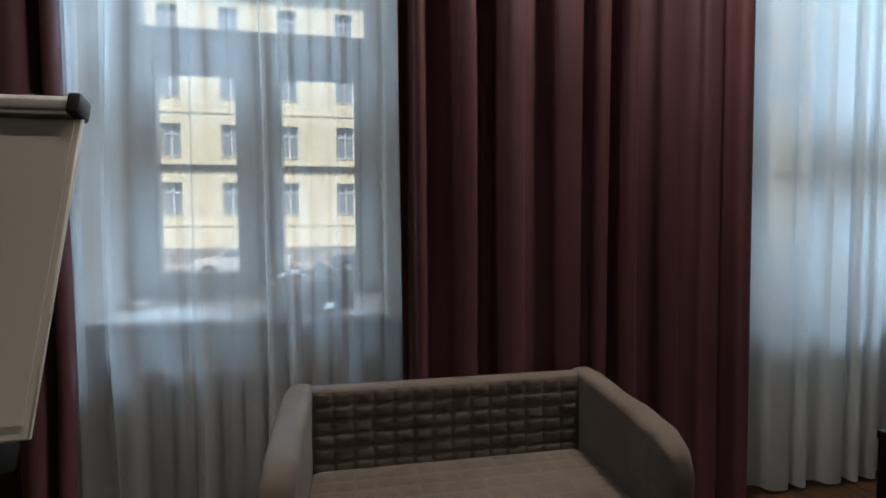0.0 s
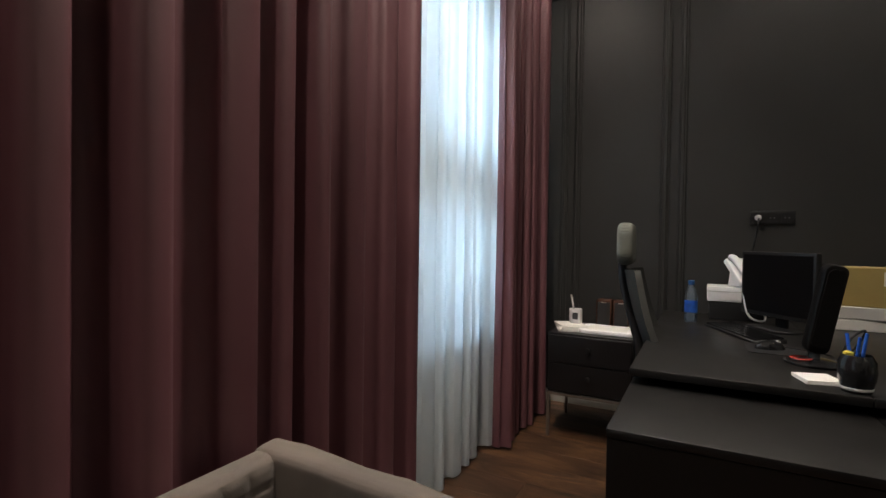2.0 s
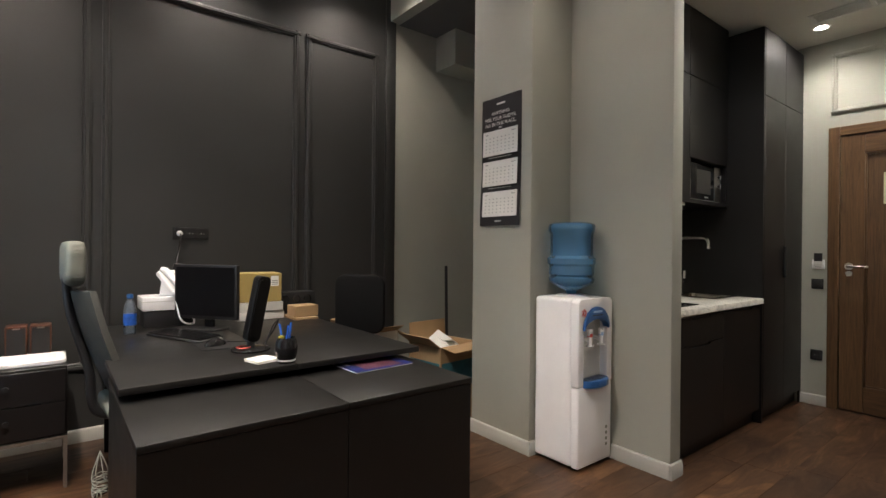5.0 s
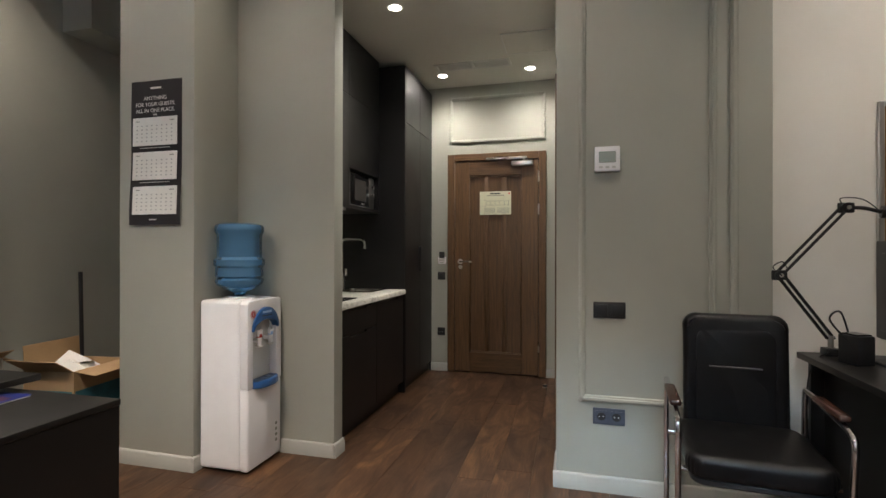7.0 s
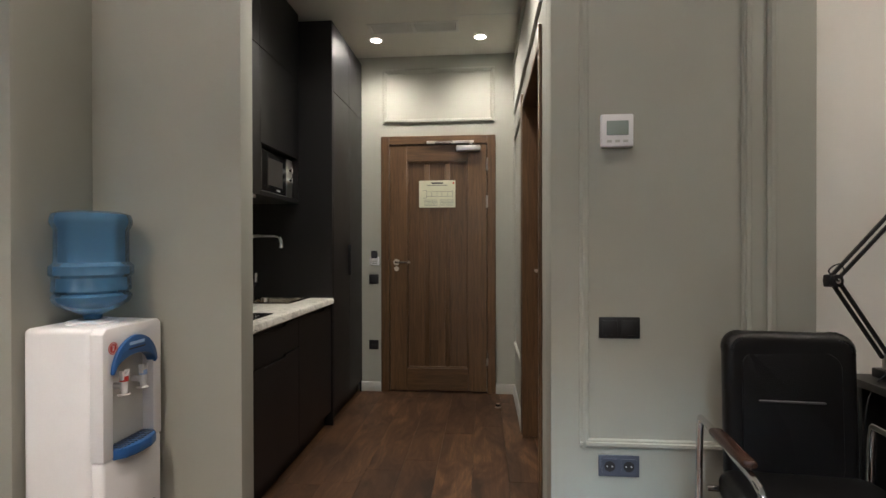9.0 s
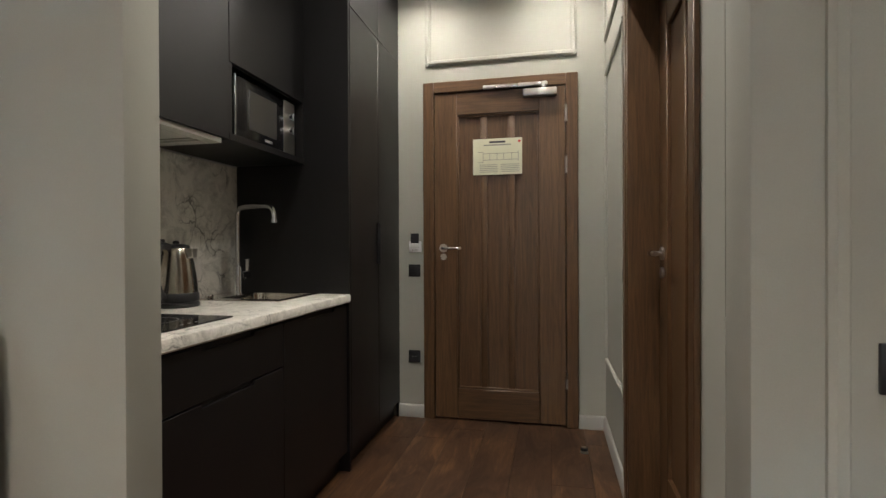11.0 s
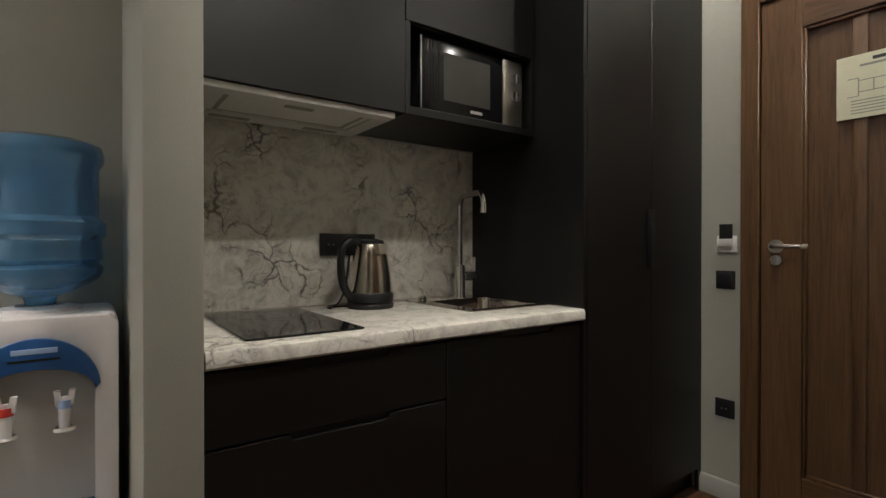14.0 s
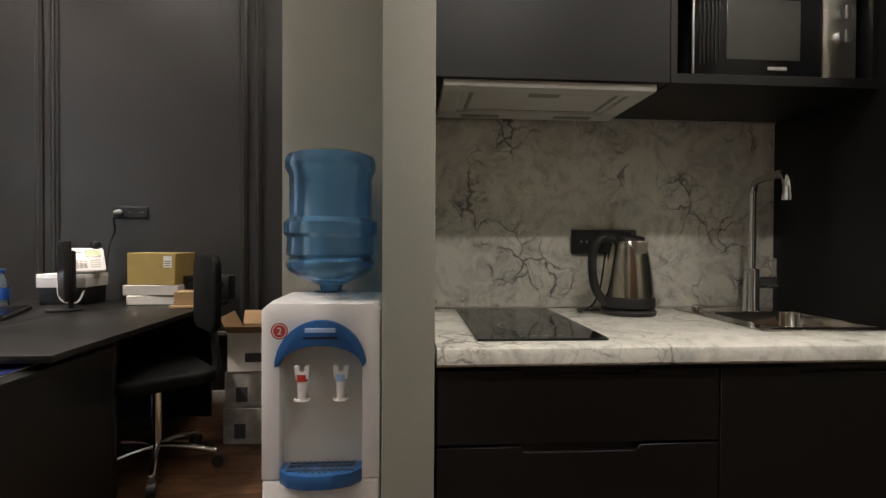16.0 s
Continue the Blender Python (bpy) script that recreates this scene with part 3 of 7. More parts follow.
skirting((XJ, YD, 0), (DX0, YD, 0), (0, 1, 0))
skirting((DX1, YD, 0), (1.6, YD, 0), (0, 1, 0))
skirting((XE, -0.66, 0), (XE, YN, 0), (-1, 0, 0))
skirting((XE, -2.3, 0), (XE, -0.76, 0), (-1, 0, 0))
skirting((XW, -1.0, 0), (-0.65, -1.0, 0), (0, 1, 0))

# ---- lamps: recessed downlights ----


def downlight(x, y, z, watts, size=120, tint=(1.0, 0.88, 0.76)):
    t = thing("downlight", "round white recessed ceiling downlight, switched on", "ceiling lamp", pose(x, y, z), "downlights", "")
    part("ring", bm_lathe([(0.036, -0.001), (0.045, -0.006), (0.052, -0.004), (0.054, 0.0)], 28), WHITEPLASTIC, t)
    part("diffuser", bm_lathe([(0.0, -0.003), (0.036, -0.003), (0.036, 0.0)], 24), BULB, t, "glowing warm white lens")
    data = bpy.data.lights.new("downlight_lamp", "SPOT")
    data.energy, data.color, data.spot_size, data.spot_blend, data.shadow_soft_size = watts, tint, radians(size), 0.9, 0.035
    ob = new("downlight_lamp", data)
    ob.matrix_basis = pose(x, y, z - 0.012)


for x, y, w in ((1.40, -2.72, 13), (0.60, -2.72, 12), (1.38, -1.40, 11), (0.62, -1.40, 15)):
    downlight(x, y, HC, w, 146, (1.0, 0.93, 0.85))
# Unseen lamps: wall and curtain rows inferred, the rest added for brightness.
for x, y, w in ((3.20, 1.92, 110), (3.64, 0.75, 60), (3.45, -0.36, 54), (1.75, 1.92, 390), (1.78, -0.2, 36), (0.45, 1.92, 100), (0.45, -0.2, 36), (-0.85, 1.92, 45), (-1.3, -0.3, 74), (-2.5, 0.5, 10)):
    downlight(x, y, H, w * 0.4, 122 if y > 1 else 140 if x == 3.45 else 108)

# ---- windows, curtains, street ----


def window(name, a, b):
    """Two casements with a glazing bar each under a wide transom and a top light."""
    t = tagged(new(name), "tall beige painted wooden window with glazing bars", "window", kind="structure")
    y = 2.86
    f = bmesh.new()
    for x0, x1, z0, z1 in ((a, a + 0.07, SILL + 0.06, HEAD), (b - 0.07, b, SILL + 0.06, HEAD), (a + 0.07, b - 0.07, SILL + 0.06, SILL + 0.12), (a + 0.07, b - 0.07, HEAD - 0.07, HEAD)):
        bm_box(x0, y, z0, x1, y + 0.07, z1, 0.004, 1, bm=f)
    part("window_frame", f, WINPAINT, t)
    part("transom", bm_box(a + 0.07, y - 0.012, 1.87, b - 0.07, y + 0.06, 2.02, 0.008), WINPAINT, t)
    mid = (a + b) / 2
    part("mullion", bm_box(mid - 0.045, y - 0.02, SILL + 0.12, mid + 0.045, y + 0.06, 1.87, 0.008), WINPAINT, t)
    for x0, x1 in ((a + 0.07, mid - 0.045), (mid + 0.045, b - 0.07)):
        c = bmesh.new()
        for u0, u1, v0, v1 in ((x0, x0 + 0.055, SILL + 0.12, 1.87), (x1 - 0.055, x1, SILL + 0.12, 1.87), (x0 + 0.055, x1 - 0.055, SILL + 0.12, SILL + 0.18), (x0 + 0.055, x1 - 0.055, 1.82, 1.87), (x0 + 0.055, x1 - 0.055, 1.385, 1.415)):
            bm_box(u0, y + 0.004, v0, u1, y + 0.05, v1, 0.004, 1, bm=c)
        part("casement", c, WINPAINT, t)
        for v0, v1 in ((SILL + 0.18, 1.385), (1.415, 1.82)):
            g = part("pane", bm_box(x0 + 0.05, y + 0.024, v0 - 0.004, x1 - 0.05, y + 0.029, v1 + 0.004), CLEAR, t)
            g.visible_shadow = False
    g = part("pane", bm_box(a + 0.065, y + 0.024, 2.015, b - 0.065, y + 0.029, HEAD - 0.065), CLEAR, t)
    g.visible_shadow = False
    part("window_sill", bm_box(a - 0.05, 2.42, SILL, b + 0.05, 2.86, SILL + 0.04, 0.01), WHITEPLASTIC, t, "white window board")
    part("handle", bm_tube([(mid, y - 0.03, 1.25), (mid, y - 0.05, 1.25), (mid, y - 0.05, 1.15)], 0.008), SATIN, t)


window("window_1", *WINS[0])
window("window_2", *WINS[1])


def radiator(x0, x1):
    t = thing("radiator", "white ribbed panel radiator under the window", "radiator", pose((x0 + x1) / 2, 2.39, 0.12))
    n = int((x1 - x0) / 0.075)
    for i in range(n):
        u = -(x1 - x0) / 2 + (i + 0.5) * (x1 - x0) / n
        part("fin", bm_box(u - 0.032, -0.04, 0, u + 0.032, 0.045, 0.5, 0.012), WHITEPLASTIC, t)
    part("pipe", bm_cyl((-(x1 - x0) / 2 - 0.1, 0.0, 0.05), ((x1 - x0) / 2 + 0.1, 0.0, 0.05), 0.011), WHITEPLASTIC, t)
    for u in (-0.3, 0.3):
        part("foot", bm_box(u - 0.02, -0.02, -0.155, u + 0.02, 0.03, 0.02, 0.004), WHITEPLASTIC, t)


radiator(-0.25, 0.55)
radiator(2.40, 3.16)


def cloth_panel(x0, x1, y, z0, z1, folds, depth, seed, lean=0.0, per=14, flat=0.9):
    """Hanging cloth with uneven folds that open towards the floor."""
    rnd = random.Random(seed)
    widths = [rnd.uniform(0.45, 1.7) for _ in range(folds)]
    total = sum(widths)
    prof = []
    amps = [rnd.uniform(0.35, 1.25) for _ in range(folds)]
    acc = 0.0
    for k in range(folds):
        for j in range(per):
            t = j / per
            s = math.sin(2 * math.pi * t)
            s = -(-s) ** flat if s < 0 else s ** (2 - flat)
            prof.append((acc + widths[k] * t - 0.066 * widths[k] * math.sin(4 * math.pi * t), amps[k] * s))
        acc += widths[k]
    prof.append((acc, 0.0))
    levels = 16
    bm = bmesh.new()
    rows = []
    for li in range(levels + 1):
        v = li / levels
        z = z1 + (z0 - z1) * v
        open_ = 0.75 + 0.25 * v
        row = []
        for k, (u, s) in enumerate(prof):
            x = x0 + (x1 - x0) * u / total
            wob = 0.012 * noise.noise((x * 3 + seed, z * 0.9, seed)) + (0.045 if depth > 0.055 else 0.015) * v * noise.noise((x * 5, z * 0.5, seed + 4))
            row.append(bm.verts.new((x + lean * v + wob, y + depth * s * open_ + wob * 0.8, z)))
        rows.append(row)
    for a, b in zip(rows, rows[1:]):
        for k in range(len(a) - 1):
            bm.faces.new((a[k], a[k + 1], b[k + 1], b[k]))
    bmesh.ops.recalc_face_normals(bm, faces=bm.faces)
    return bm


def curtain(x0, x1, y, folds, depth, seed, lean=0.0):
    ob = solid("curtain", cloth_panel(x0, x1, y, Z0 + 0.012, H - 0.06, folds, depth, seed, lean, 16, 0.66), BURGUNDY, "burgundy floor-length satin curtain in deep folds", "curtain", group="burgundy curtains")
    md = ob.modifiers.new("thickness", "SOLIDIFY")
    md.thickness = 0.003
    return ob


def voile(x0, x1, y, folds, depth, seed, cloth=SHEER):
    ob = solid("sheer_curtain", cloth_panel(x0, x1, y, Z0 + 0.016, H - 0.06, folds, depth, seed, per=12), cloth, "white translucent floor-length sheer curtain", "curtain", group="sheer curtains")
    return ob


curtain(-1.02, -0.33, 2.18, 6, 0.06, 3)
voile(-0.50, 0.86, 2.26, 13, 0.062, 5)
curtain(0.735, 2.12, 2.19, 9, 0.058, 14)
voile(2.07, 3.12, 2.245, 7, 0.035, 8, SHEER_DENSE)
curtain(3.03, 3.80, 2.17, 8, 0.06, 21)
for x0, x1 in ((-1.1, 3.9),):
    t = thing("curtain_track", "white ceiling curtain track", "curtain rail", pose(0, 2.22, H - 0.04))
    part("rail", bm_box(x0, -0.05, 0, x1, -0.03, 0.04, 0.004), WHITEPLASTIC, t)
    part("rail", bm_box(x0, 0.02, 0, x1, 0.04, 0.04, 0.004), WHITEPLASTIC, t)

# street
structure("ground", bm_box(-400, 2.95, -1.4, 400, 600, -1.2), ASPHALT, "grey asphalt street outside", "ground")
structure("pavement", bm_box(-60, 27.5, -1.2, 60, 32.0, -1.06), STONE, "grey pavement with a kerb along the street", "pavement")


def facade():
    t = thing("apartment_building", "cream rendered street building with rows of windows", "building", pose(0, 32, -1.06))
    wall = bmesh.new()
    cols = [-23.3 + 3.35 * i for i in range(17)]
    storeys = [2.6, 6.05, 9.5, 12.95]
    xs = [-26.0]
    for c in cols:
        xs += [c - 0.55, c + 0.55]
    xs.append(34.0)
    zs = [0.9]
    for z in storeys:
        zs += [z + 0.3, z + 2.2]
    zs.append(16.4)
    for i in range(len(xs) - 1):
        if i % 2 == 0:
            bm_box(xs[i], 0, zs[0], xs[i + 1], 0.5, zs[-1], bm=wall)
        else:
            for j in range(0, len(zs) - 1, 2):
                bm_box(xs[i], 0, zs[j], xs[i + 1], 0.5, zs[j + 1], bm=wall)
    part("wall", wall, FACADE, t)
    part("plinth", bm_box(-26, -0.08, 0, 34, 0.5, 0.9), STONE, t)
    for z in (2.2, 5.4, 8.9):
        part("string_course", bm_box(-26, -0.05, z, 34, 0, z + 0.14), FACADE, t)
    part("roof", bm_prism([(-0.6, 16.4), (8, 16.4), (4, 19)], "x", -26.3, 34.3), STONE, t)
    part("back", bm_box(-26, 0.5, 0, 34, 8, 16.4), FACADE, t)
    for c in cols:
        for z in storeys:
            w = part("window", bm_box(c - 0.55, 0.25, z + 0.3, c + 0.55, 0.3, z + 2.2), SKY_GLASS, t)
            f = bmesh.new()
            bm_box(c - 0.04, 0.2, z + 0.3, c + 0.04, 0.25, z + 2.2, bm=f)
            bm_box(c - 0.55, 0.2, z + 1.55, c + 0.55, 0.25, z + 1.63, bm=f)
            bm_box(c - 0.55, 0.2, z + 0.3, c - 0.47, 0.25, z + 2.2, bm=f)
            bm_box(c + 0.47, 0.2, z + 0.3, c + 0.55, 0.25, z + 2.2, bm=f)
            part("frame", f, WHITEPLASTIC, w)
            part("sill", bm_box(c - 0.60, -0.04, z + 0.24, c + 0.60, 0.2, z + 0.3), FACADE, w)


facade()


def car(x, y, body_mat, label):
    t = thing("car", label, "car", pose(x, y, -1.2), "parked cars")
    out = [(-2.1, 0.3), (-2.15, 0.65), (-1.9, 0.85), (-1.1, 0.92), (-0.55, 1.38), (0.75, 1.42), (1.45, 0.98), (2.05, 0.9), (2.15, 0.55), (2.1, 0.3)]
    part("body", bm_prism(out, "y", -0.82, 0.82, 0.05), body_mat, t)
    part("side_window", bm_prism([(-0.95, 0.95), (-0.5, 1.32), (0.7, 1.35), (1.25, 1.0)], "y", -0.83, 0.83), SKY_GLASS, t)
    for wx in (-1.35, 1.35):
        for wy in (-0.78, 0.78):
            w = part("wheel", bm_cyl((wx, wy - 0.1, 0.31), (wx, wy + 0.1, 0.31), 0.31, seg=24), RUBBER, t)
            part("rim", bm_cyl((wx, wy - 0.105, 0.31), (wx, wy + 0.105, 0.31), 0.19, seg=20), ALU, w)


car(-4.4, 24.5, CARPAINT, "white parked saloon car on the street")
car(1.6, 25.2, NAVY, "dark blue parked saloon car on the street")
car(-10.5, 24.5, CARPAINT, "white parked saloon car on the street")

# ---- corridor: doors ----


def wpart(name, bm, material, root, parent=None, label=""):
    """A part given in world metres, under a thing that stands unturned."""
    bmesh.ops.translate(bm, verts=bm.verts, vec=-root.matrix_basis.translation)
    return part(name, bm, material, parent or root, label)


def lever(root, parent, x, y, z, side, dirx, keyhole=True):
    """Lever handle on a round rose; side: way out of the leaf along y, dirx: way the lever points."""
    h = wpart("door_handle", bm_cyl((x, y, z), (x, y + side * 0.010, z), 0.026, seg=28), SATIN, root, parent, "satin steel lever handle on a round rose")
    wpart("lever", bm_tube([(x, y + side * 0.008, z), (x, y + side * 0.045, z), (x + dirx * 0.02, y + side * 0.052, z), (x + dirx * 0.12, y + side * 0.052, z)], 0.009, smooth=5), SATIN, root, h)
    if keyhole:
        wpart("lock_rose", bm_cyl((x, y, z - 0.055), (x, y + side * 0.009, z - 0.055), 0.02, seg=24), SATIN, root, h)
        wpart("thumb_turn", bm_box(x - 0.004, y + side * 0.006, z - 0.07, x + 0.004, y + side * 0.026, z - 0.04, 0.002), SATIN, root, h)


def entrance_door():
    t = thing("door_1", "closed brown wooden entrance door with a recessed panel", "door", pose((DX0 + DX1) / 2, YD, 0), kind="structure")
    f = bmesh.new()
    bm_box(DX0, YD - 0.14, Z0, DX0 + 0.07, YD + 0.022, DH, 0.004, 1, bm=f)
    bm_box(DX1 - 0.07, YD - 0.14, Z0, DX1, YD + 0.022, DH, 0.004, 1, bm=f)
    wpart("door_frame", f, DOORWOOD, t)
    wpart("frame_head", bm_box(DX0 + 0.07, YD - 0.14, DH - 0.07, DX1 - 0.07, YD + 0.022, DH, 0.004, 1), DOORWOOD_X, t)
    L0, L1, zt = DX0 + 0.074, DX1 - 0.074, DH - 0.074
    p0, p1, q0, q1 = 0.705, 1.215, 0.165, 1.885
    yb, yf = YD - 0.034, YD + 0.012
    leaf = wpart("leaf", bm_box(L0, yb, Z0 + 0.012, p0, yf, zt, 0.003, 1), DOORWOOD, t)
    wpart("stile", bm_box(p1, yb, Z0 + 0.012, L1, yf, zt, 0.003, 1), DOORWOOD, t)
    wpart("rail", bm_box(p0, yb, q1, p1, yf, zt, 0.003, 1), DOORWOOD_X, t)
    wpart("rail", bm_box(p0, yb, Z0 + 0.012, p1, yf, q0, 0.003, 1), DOORWOOD_X, t)
    wpart("panel", bm_box(p0, yb, q0, p1, yf - 0.02, q1), DOORWOOD, t)
    third = (p1 - p0) / 3
    for k in (1, 2):
        x = p0 + k * third
        wpart("muntin", bm_box(x - 0.021, yf - 0.02, q0, x + 0.021, yf - 0.009, q1, 0.004, 2), DOORWOOD, t)
    b = bmesh.new()
    bm_box(p0, yf - 0.02, q0, p0 + 0.012, yf - 0.004, q1, 0.004, 1, bm=b)
    bm_box(p1 - 0.012, yf - 0.02, q0, p1, yf - 0.004, q1, 0.004, 1, bm=b)
    bm_box(p0 + 0.012, yf - 0.02, q0, p1 - 0.012, yf - 0.004, q0 + 0.014, 0.004, 1, bm=b)
    bm_box(p0 + 0.012, yf - 0.02, q1 - 0.014, p1 - 0.012, yf - 0.004, q1, 0.004, 1, bm=b)
    wpart("bead", b, DOORWOOD, t)
    for z in (1.86, 1.55, 0.25):
        wpart("hinge", bm_cyl((L0 - 0.004, yf + 0.006, z - 0.05), (L0 - 0.004, yf + 0.006, z + 0.05), 0.008, seg=12), SATIN, t)
    lever(t, leaf, 1.302, yf, 1.05, 1, -1)
    c = wpart("door_closer", bm_box(0.60, yf, 1.965, 0.80, yf + 0.045, 2.012, 0.008), SATIN, t, None, "silver overhead door closer")
    wpart("track", bm_box(0.68, YD + 0.022, 2.03, 1.045, YD + 0.040, 2.052, 0.003), SATIN, t, c)
    wpart("arm", bm_box(0.655, yf + 0.02, 2.013, 0.69, yf + 0.04, 2.05, 0.003), SATIN, t, c)


entrance_door()


def side_door():
    t = thing("door_2", "closed dark brown panelled side door in a deep frame", "door", pose(XJ - 0.08, (BD0 + BD1) / 2, 0), kind="structure")
    f = bmesh.new()
    bm_box(XJ - 0.162, BD0 - 0.002, Z0, XJ + 0.012, BD0 + 0.03, BDH, 0.003, 1, bm=f)
    bm_box(XJ - 0.162, BD1 - 0.03, Z0, XJ + 0.012, BD1 + 0.002, BDH, 0.003, 1, bm=f)
    bm_box(XJ - 0.162, BD0 + 0.03, BDH - 0.03, XJ + 0.012, BD1 - 0.03, BDH + 0.002, 0.003, 1, bm=f)
    wpart("door_frame", f, DOORWOOD, t)
    c = bmesh.new()
    bm_box(XJ + 0.0006, BD0 - 0.065, Z0, XJ + 0.016, BD0 + 0.004, BDH + 0.06, 0.003, 1, bm=c)
    bm_box(XJ + 0.0006, BD1 - 0.004, Z0, XJ + 0.016, BD1 + 0.03, BDH + 0.06, 0.003, 1, bm=c)
    wpart("architrave", c, DOORWOOD, t)
    x0, x1 = XJ - 0.15, XJ - 0.112
    a, b, p, q = BD0 + 0.033, BD1 - 0.033, BD0 + 0.16, BD1 - 0.16
    leaf = wpart("leaf", bm_box(x0, a, Z0 + 0.01, x1, p, BDH - 0.034, 0.003, 1), DOORWOOD, t)
    wpart("stile", bm_box(x0, q, Z0 + 0.01, x1, b, BDH - 0.034, 0.003, 1), DOORWOOD, t)
    wpart("rail", bm_box(x0, p, Z0 + 0.01, x1, q, 0.17, 0.003, 1), DOORWOOD, t)
    wpart("rail", bm_box(x0, p, 1.90, x1, q, BDH - 0.034, 0.003, 1), DOORWOOD, t)
    wpart("panel", bm_box(x0 + 0.004, p, 0.17, x1 - 0.016, q, 1.90), DOORWOOD, t)
    for k in (1, 2):
        y = p + k * (q - p) / 3
        wpart("muntin", bm_box(x1 - 0.016, y - 0.02, 0.17, x1 - 0.006, y + 0.02, 1.90, 0.003, 1), DOORWOOD, t)
    y, z = a + 0.065, 1.03
    h = wpart("door_handle", bm_cyl((x1, y, z), (x1 + 0.01, y, z), 0.026, seg=24), SATIN, t, leaf, "satin steel lever handle on a round rose")
    wpart("lever", bm_tube([(x1 + 0.008, y, z), (x1 + 0.045, y, z), (x1 + 0.052, y + 0.02, z), (x1 + 0.052, y + 0.12, z)], 0.009, smooth=5), SATIN, t, h)
    wpart("lock_rose", bm_cyl((x1, y, z - 0.075), (x1 + 0.01, y, z - 0.075), 0.022, seg=24), SATIN, t, h)


side_door()


def notice():
    t = thing("door_notice", "pale laminated evacuation plan notice on the door", "notice", pose(0.96, YD + 0.004, 1.617))
    part("sheet", bm_box(-0.152, 0, -0.112, 0.152, 0.0035, 0.112, 0.001, 1), PALEPAPER, t)
    part("heading", bm_box(-0.05, 0.0035, 0.084, 0.05, 0.0042, 0.096), INK, t)
    part("heading", bm_box(-0.085, 0.0035, 0.068, 0.085, 0.0042, 0.076), GREYINK, t)
    p = bmesh.new()
    for x0, x1, z0, z1 in ((-0.13, 0.09, 0.018, 0.021), (-0.13, 0.09, -0.022, -0.019), (-0.13, -0.127, -0.03, 0.03), (0.087, 0.09, -0.035, 0.03), (-0.09, -0.087, -0.02, 0.02), (-0.04, -0.037, -0.02, 0.02), (0.0, 0.003, -0.02, 0.02), (0.045, 0.048, -0.02, 0.02), (0.09, 0.12, 0.028, 0.031), (0.09, 0.12, -0.036, -0.033)):
        bm_box(x0, 0.0035, z0, x1, 0.0042, z1, bm=p)
    part("plan", p, GREYINK, t)
    for i in range(5):
        part("text_line", bm_box(-0.135, 0.0035, -0.052 - 0.011 * i, -0.02, 0.0042, -0.0485 - 0.011 * i), GREYINK, t)
        part("text_line", bm_box(0.0, 0.0035, -0.052 - 0.011 * i, 0.11, 0.0042, -0.0485 - 0.011 * i), GREYINK, t)
    part("stamp", bm_cyl((-0.135, 0.0035, 0.09), (-0.135, 0.0042, 0.09), 0.008), REDPLASTIC, t)


notice()


def wall_plate(name, label, category, m, gangs, material, holes=False, w=0.081):
    """Framed plate on a wall; built facing +y round its middle."""
    t = thing(name, label, category, m)
    W = 0.071 * (gangs - 1) + w
    part("frame", bm_box(-W / 2, 0, -w / 2, W / 2, 0.009, w / 2, 0.003), material, t)
    for g in range(gangs):
        x = -0.071 * (gangs - 1) / 2 + 0.071 * g
        if holes:
            s = part("socket", bm_prism(round_rect(0.056, 0.056, 0.006, 3, x, 0), "y", 0.009, 0.0115), material, t)
            part("well", bm_cyl((x, 0.0116, 0), (x, 0.0122, 0), 0.02, seg=24), BLACK, s)
            for u in (-0.0095, 0.0095):
                part("contact", bm_cyl((x + u, 0.0122, 0), (x + u, 0.0128, 0), 0.003, seg=10), ALU, s)
        else:
            part("rocker", bm_box(x - 0.028, 0.009, -0.028, x + 0.028, 0.0135, 0.028, 0.002), material, t)
    return t


wall_plate("wall_switch", "black double light switch on the grey wall", "switch", pose(0.064, YG, 0.867), 2, BLACK)
wall_plate("wall_socket", "blue-grey double power socket on the grey wall", "socket", pose(0.066, YG, 0.34), 2, NAVY, True)
wall_plate("wall_switch", "black single switch beside the entrance door", "switch", pose(1.496, YD, 0.907), 1, BLACK, w=0.078)
wall_plate("wall_socket", "black single socket beside the entrance door", "socket", pose(1.498, YD, 0.355), 1, BLACK, True, w=0.078)
wall_plate("wall_switch", "black switch on the corridor wall", "switch", pose(XJ, -2.262, 0.93, 0, 0, -90), 1, BLACK, w=0.07)
wall_plate("wall_socket", "black triple socket on the charcoal wall", "socket", pose(XE, 0.872, 1.243, 0, 0, 90), 3, BLACK, True)
wall_plate("wall_socket", "black triple socket on the marble splashback", "socket", pose(2.205, -1.63, 1.056, 0, 0, 90), 3, BLACK, True)


def key_holder():
    t = thing("key_card_switch", "white key card holder with a black card", "switch", pose(1.49, YD, 1.06))
    part("frame", bm_box(-0.04, 0, -0.035, 0.04, 0.012, 0.035, 0.003), WHITEPLASTIC, t)
    part("slot", bm_box(-0.028, 0.012, -0.01, 0.028, 0.024, 0.022, 0.003), PALEGREY, t)
    part("card", bm_box(-0.027, 0.016, 0.0, 0.027, 0.018, 0.085, 0.0006, 1), BLACK, t)
    part("text_line", bm_box(-0.022, 0.0121, -0.024, 0.022, 0.0126, -0.019), GREYINK, t)


key_holder()


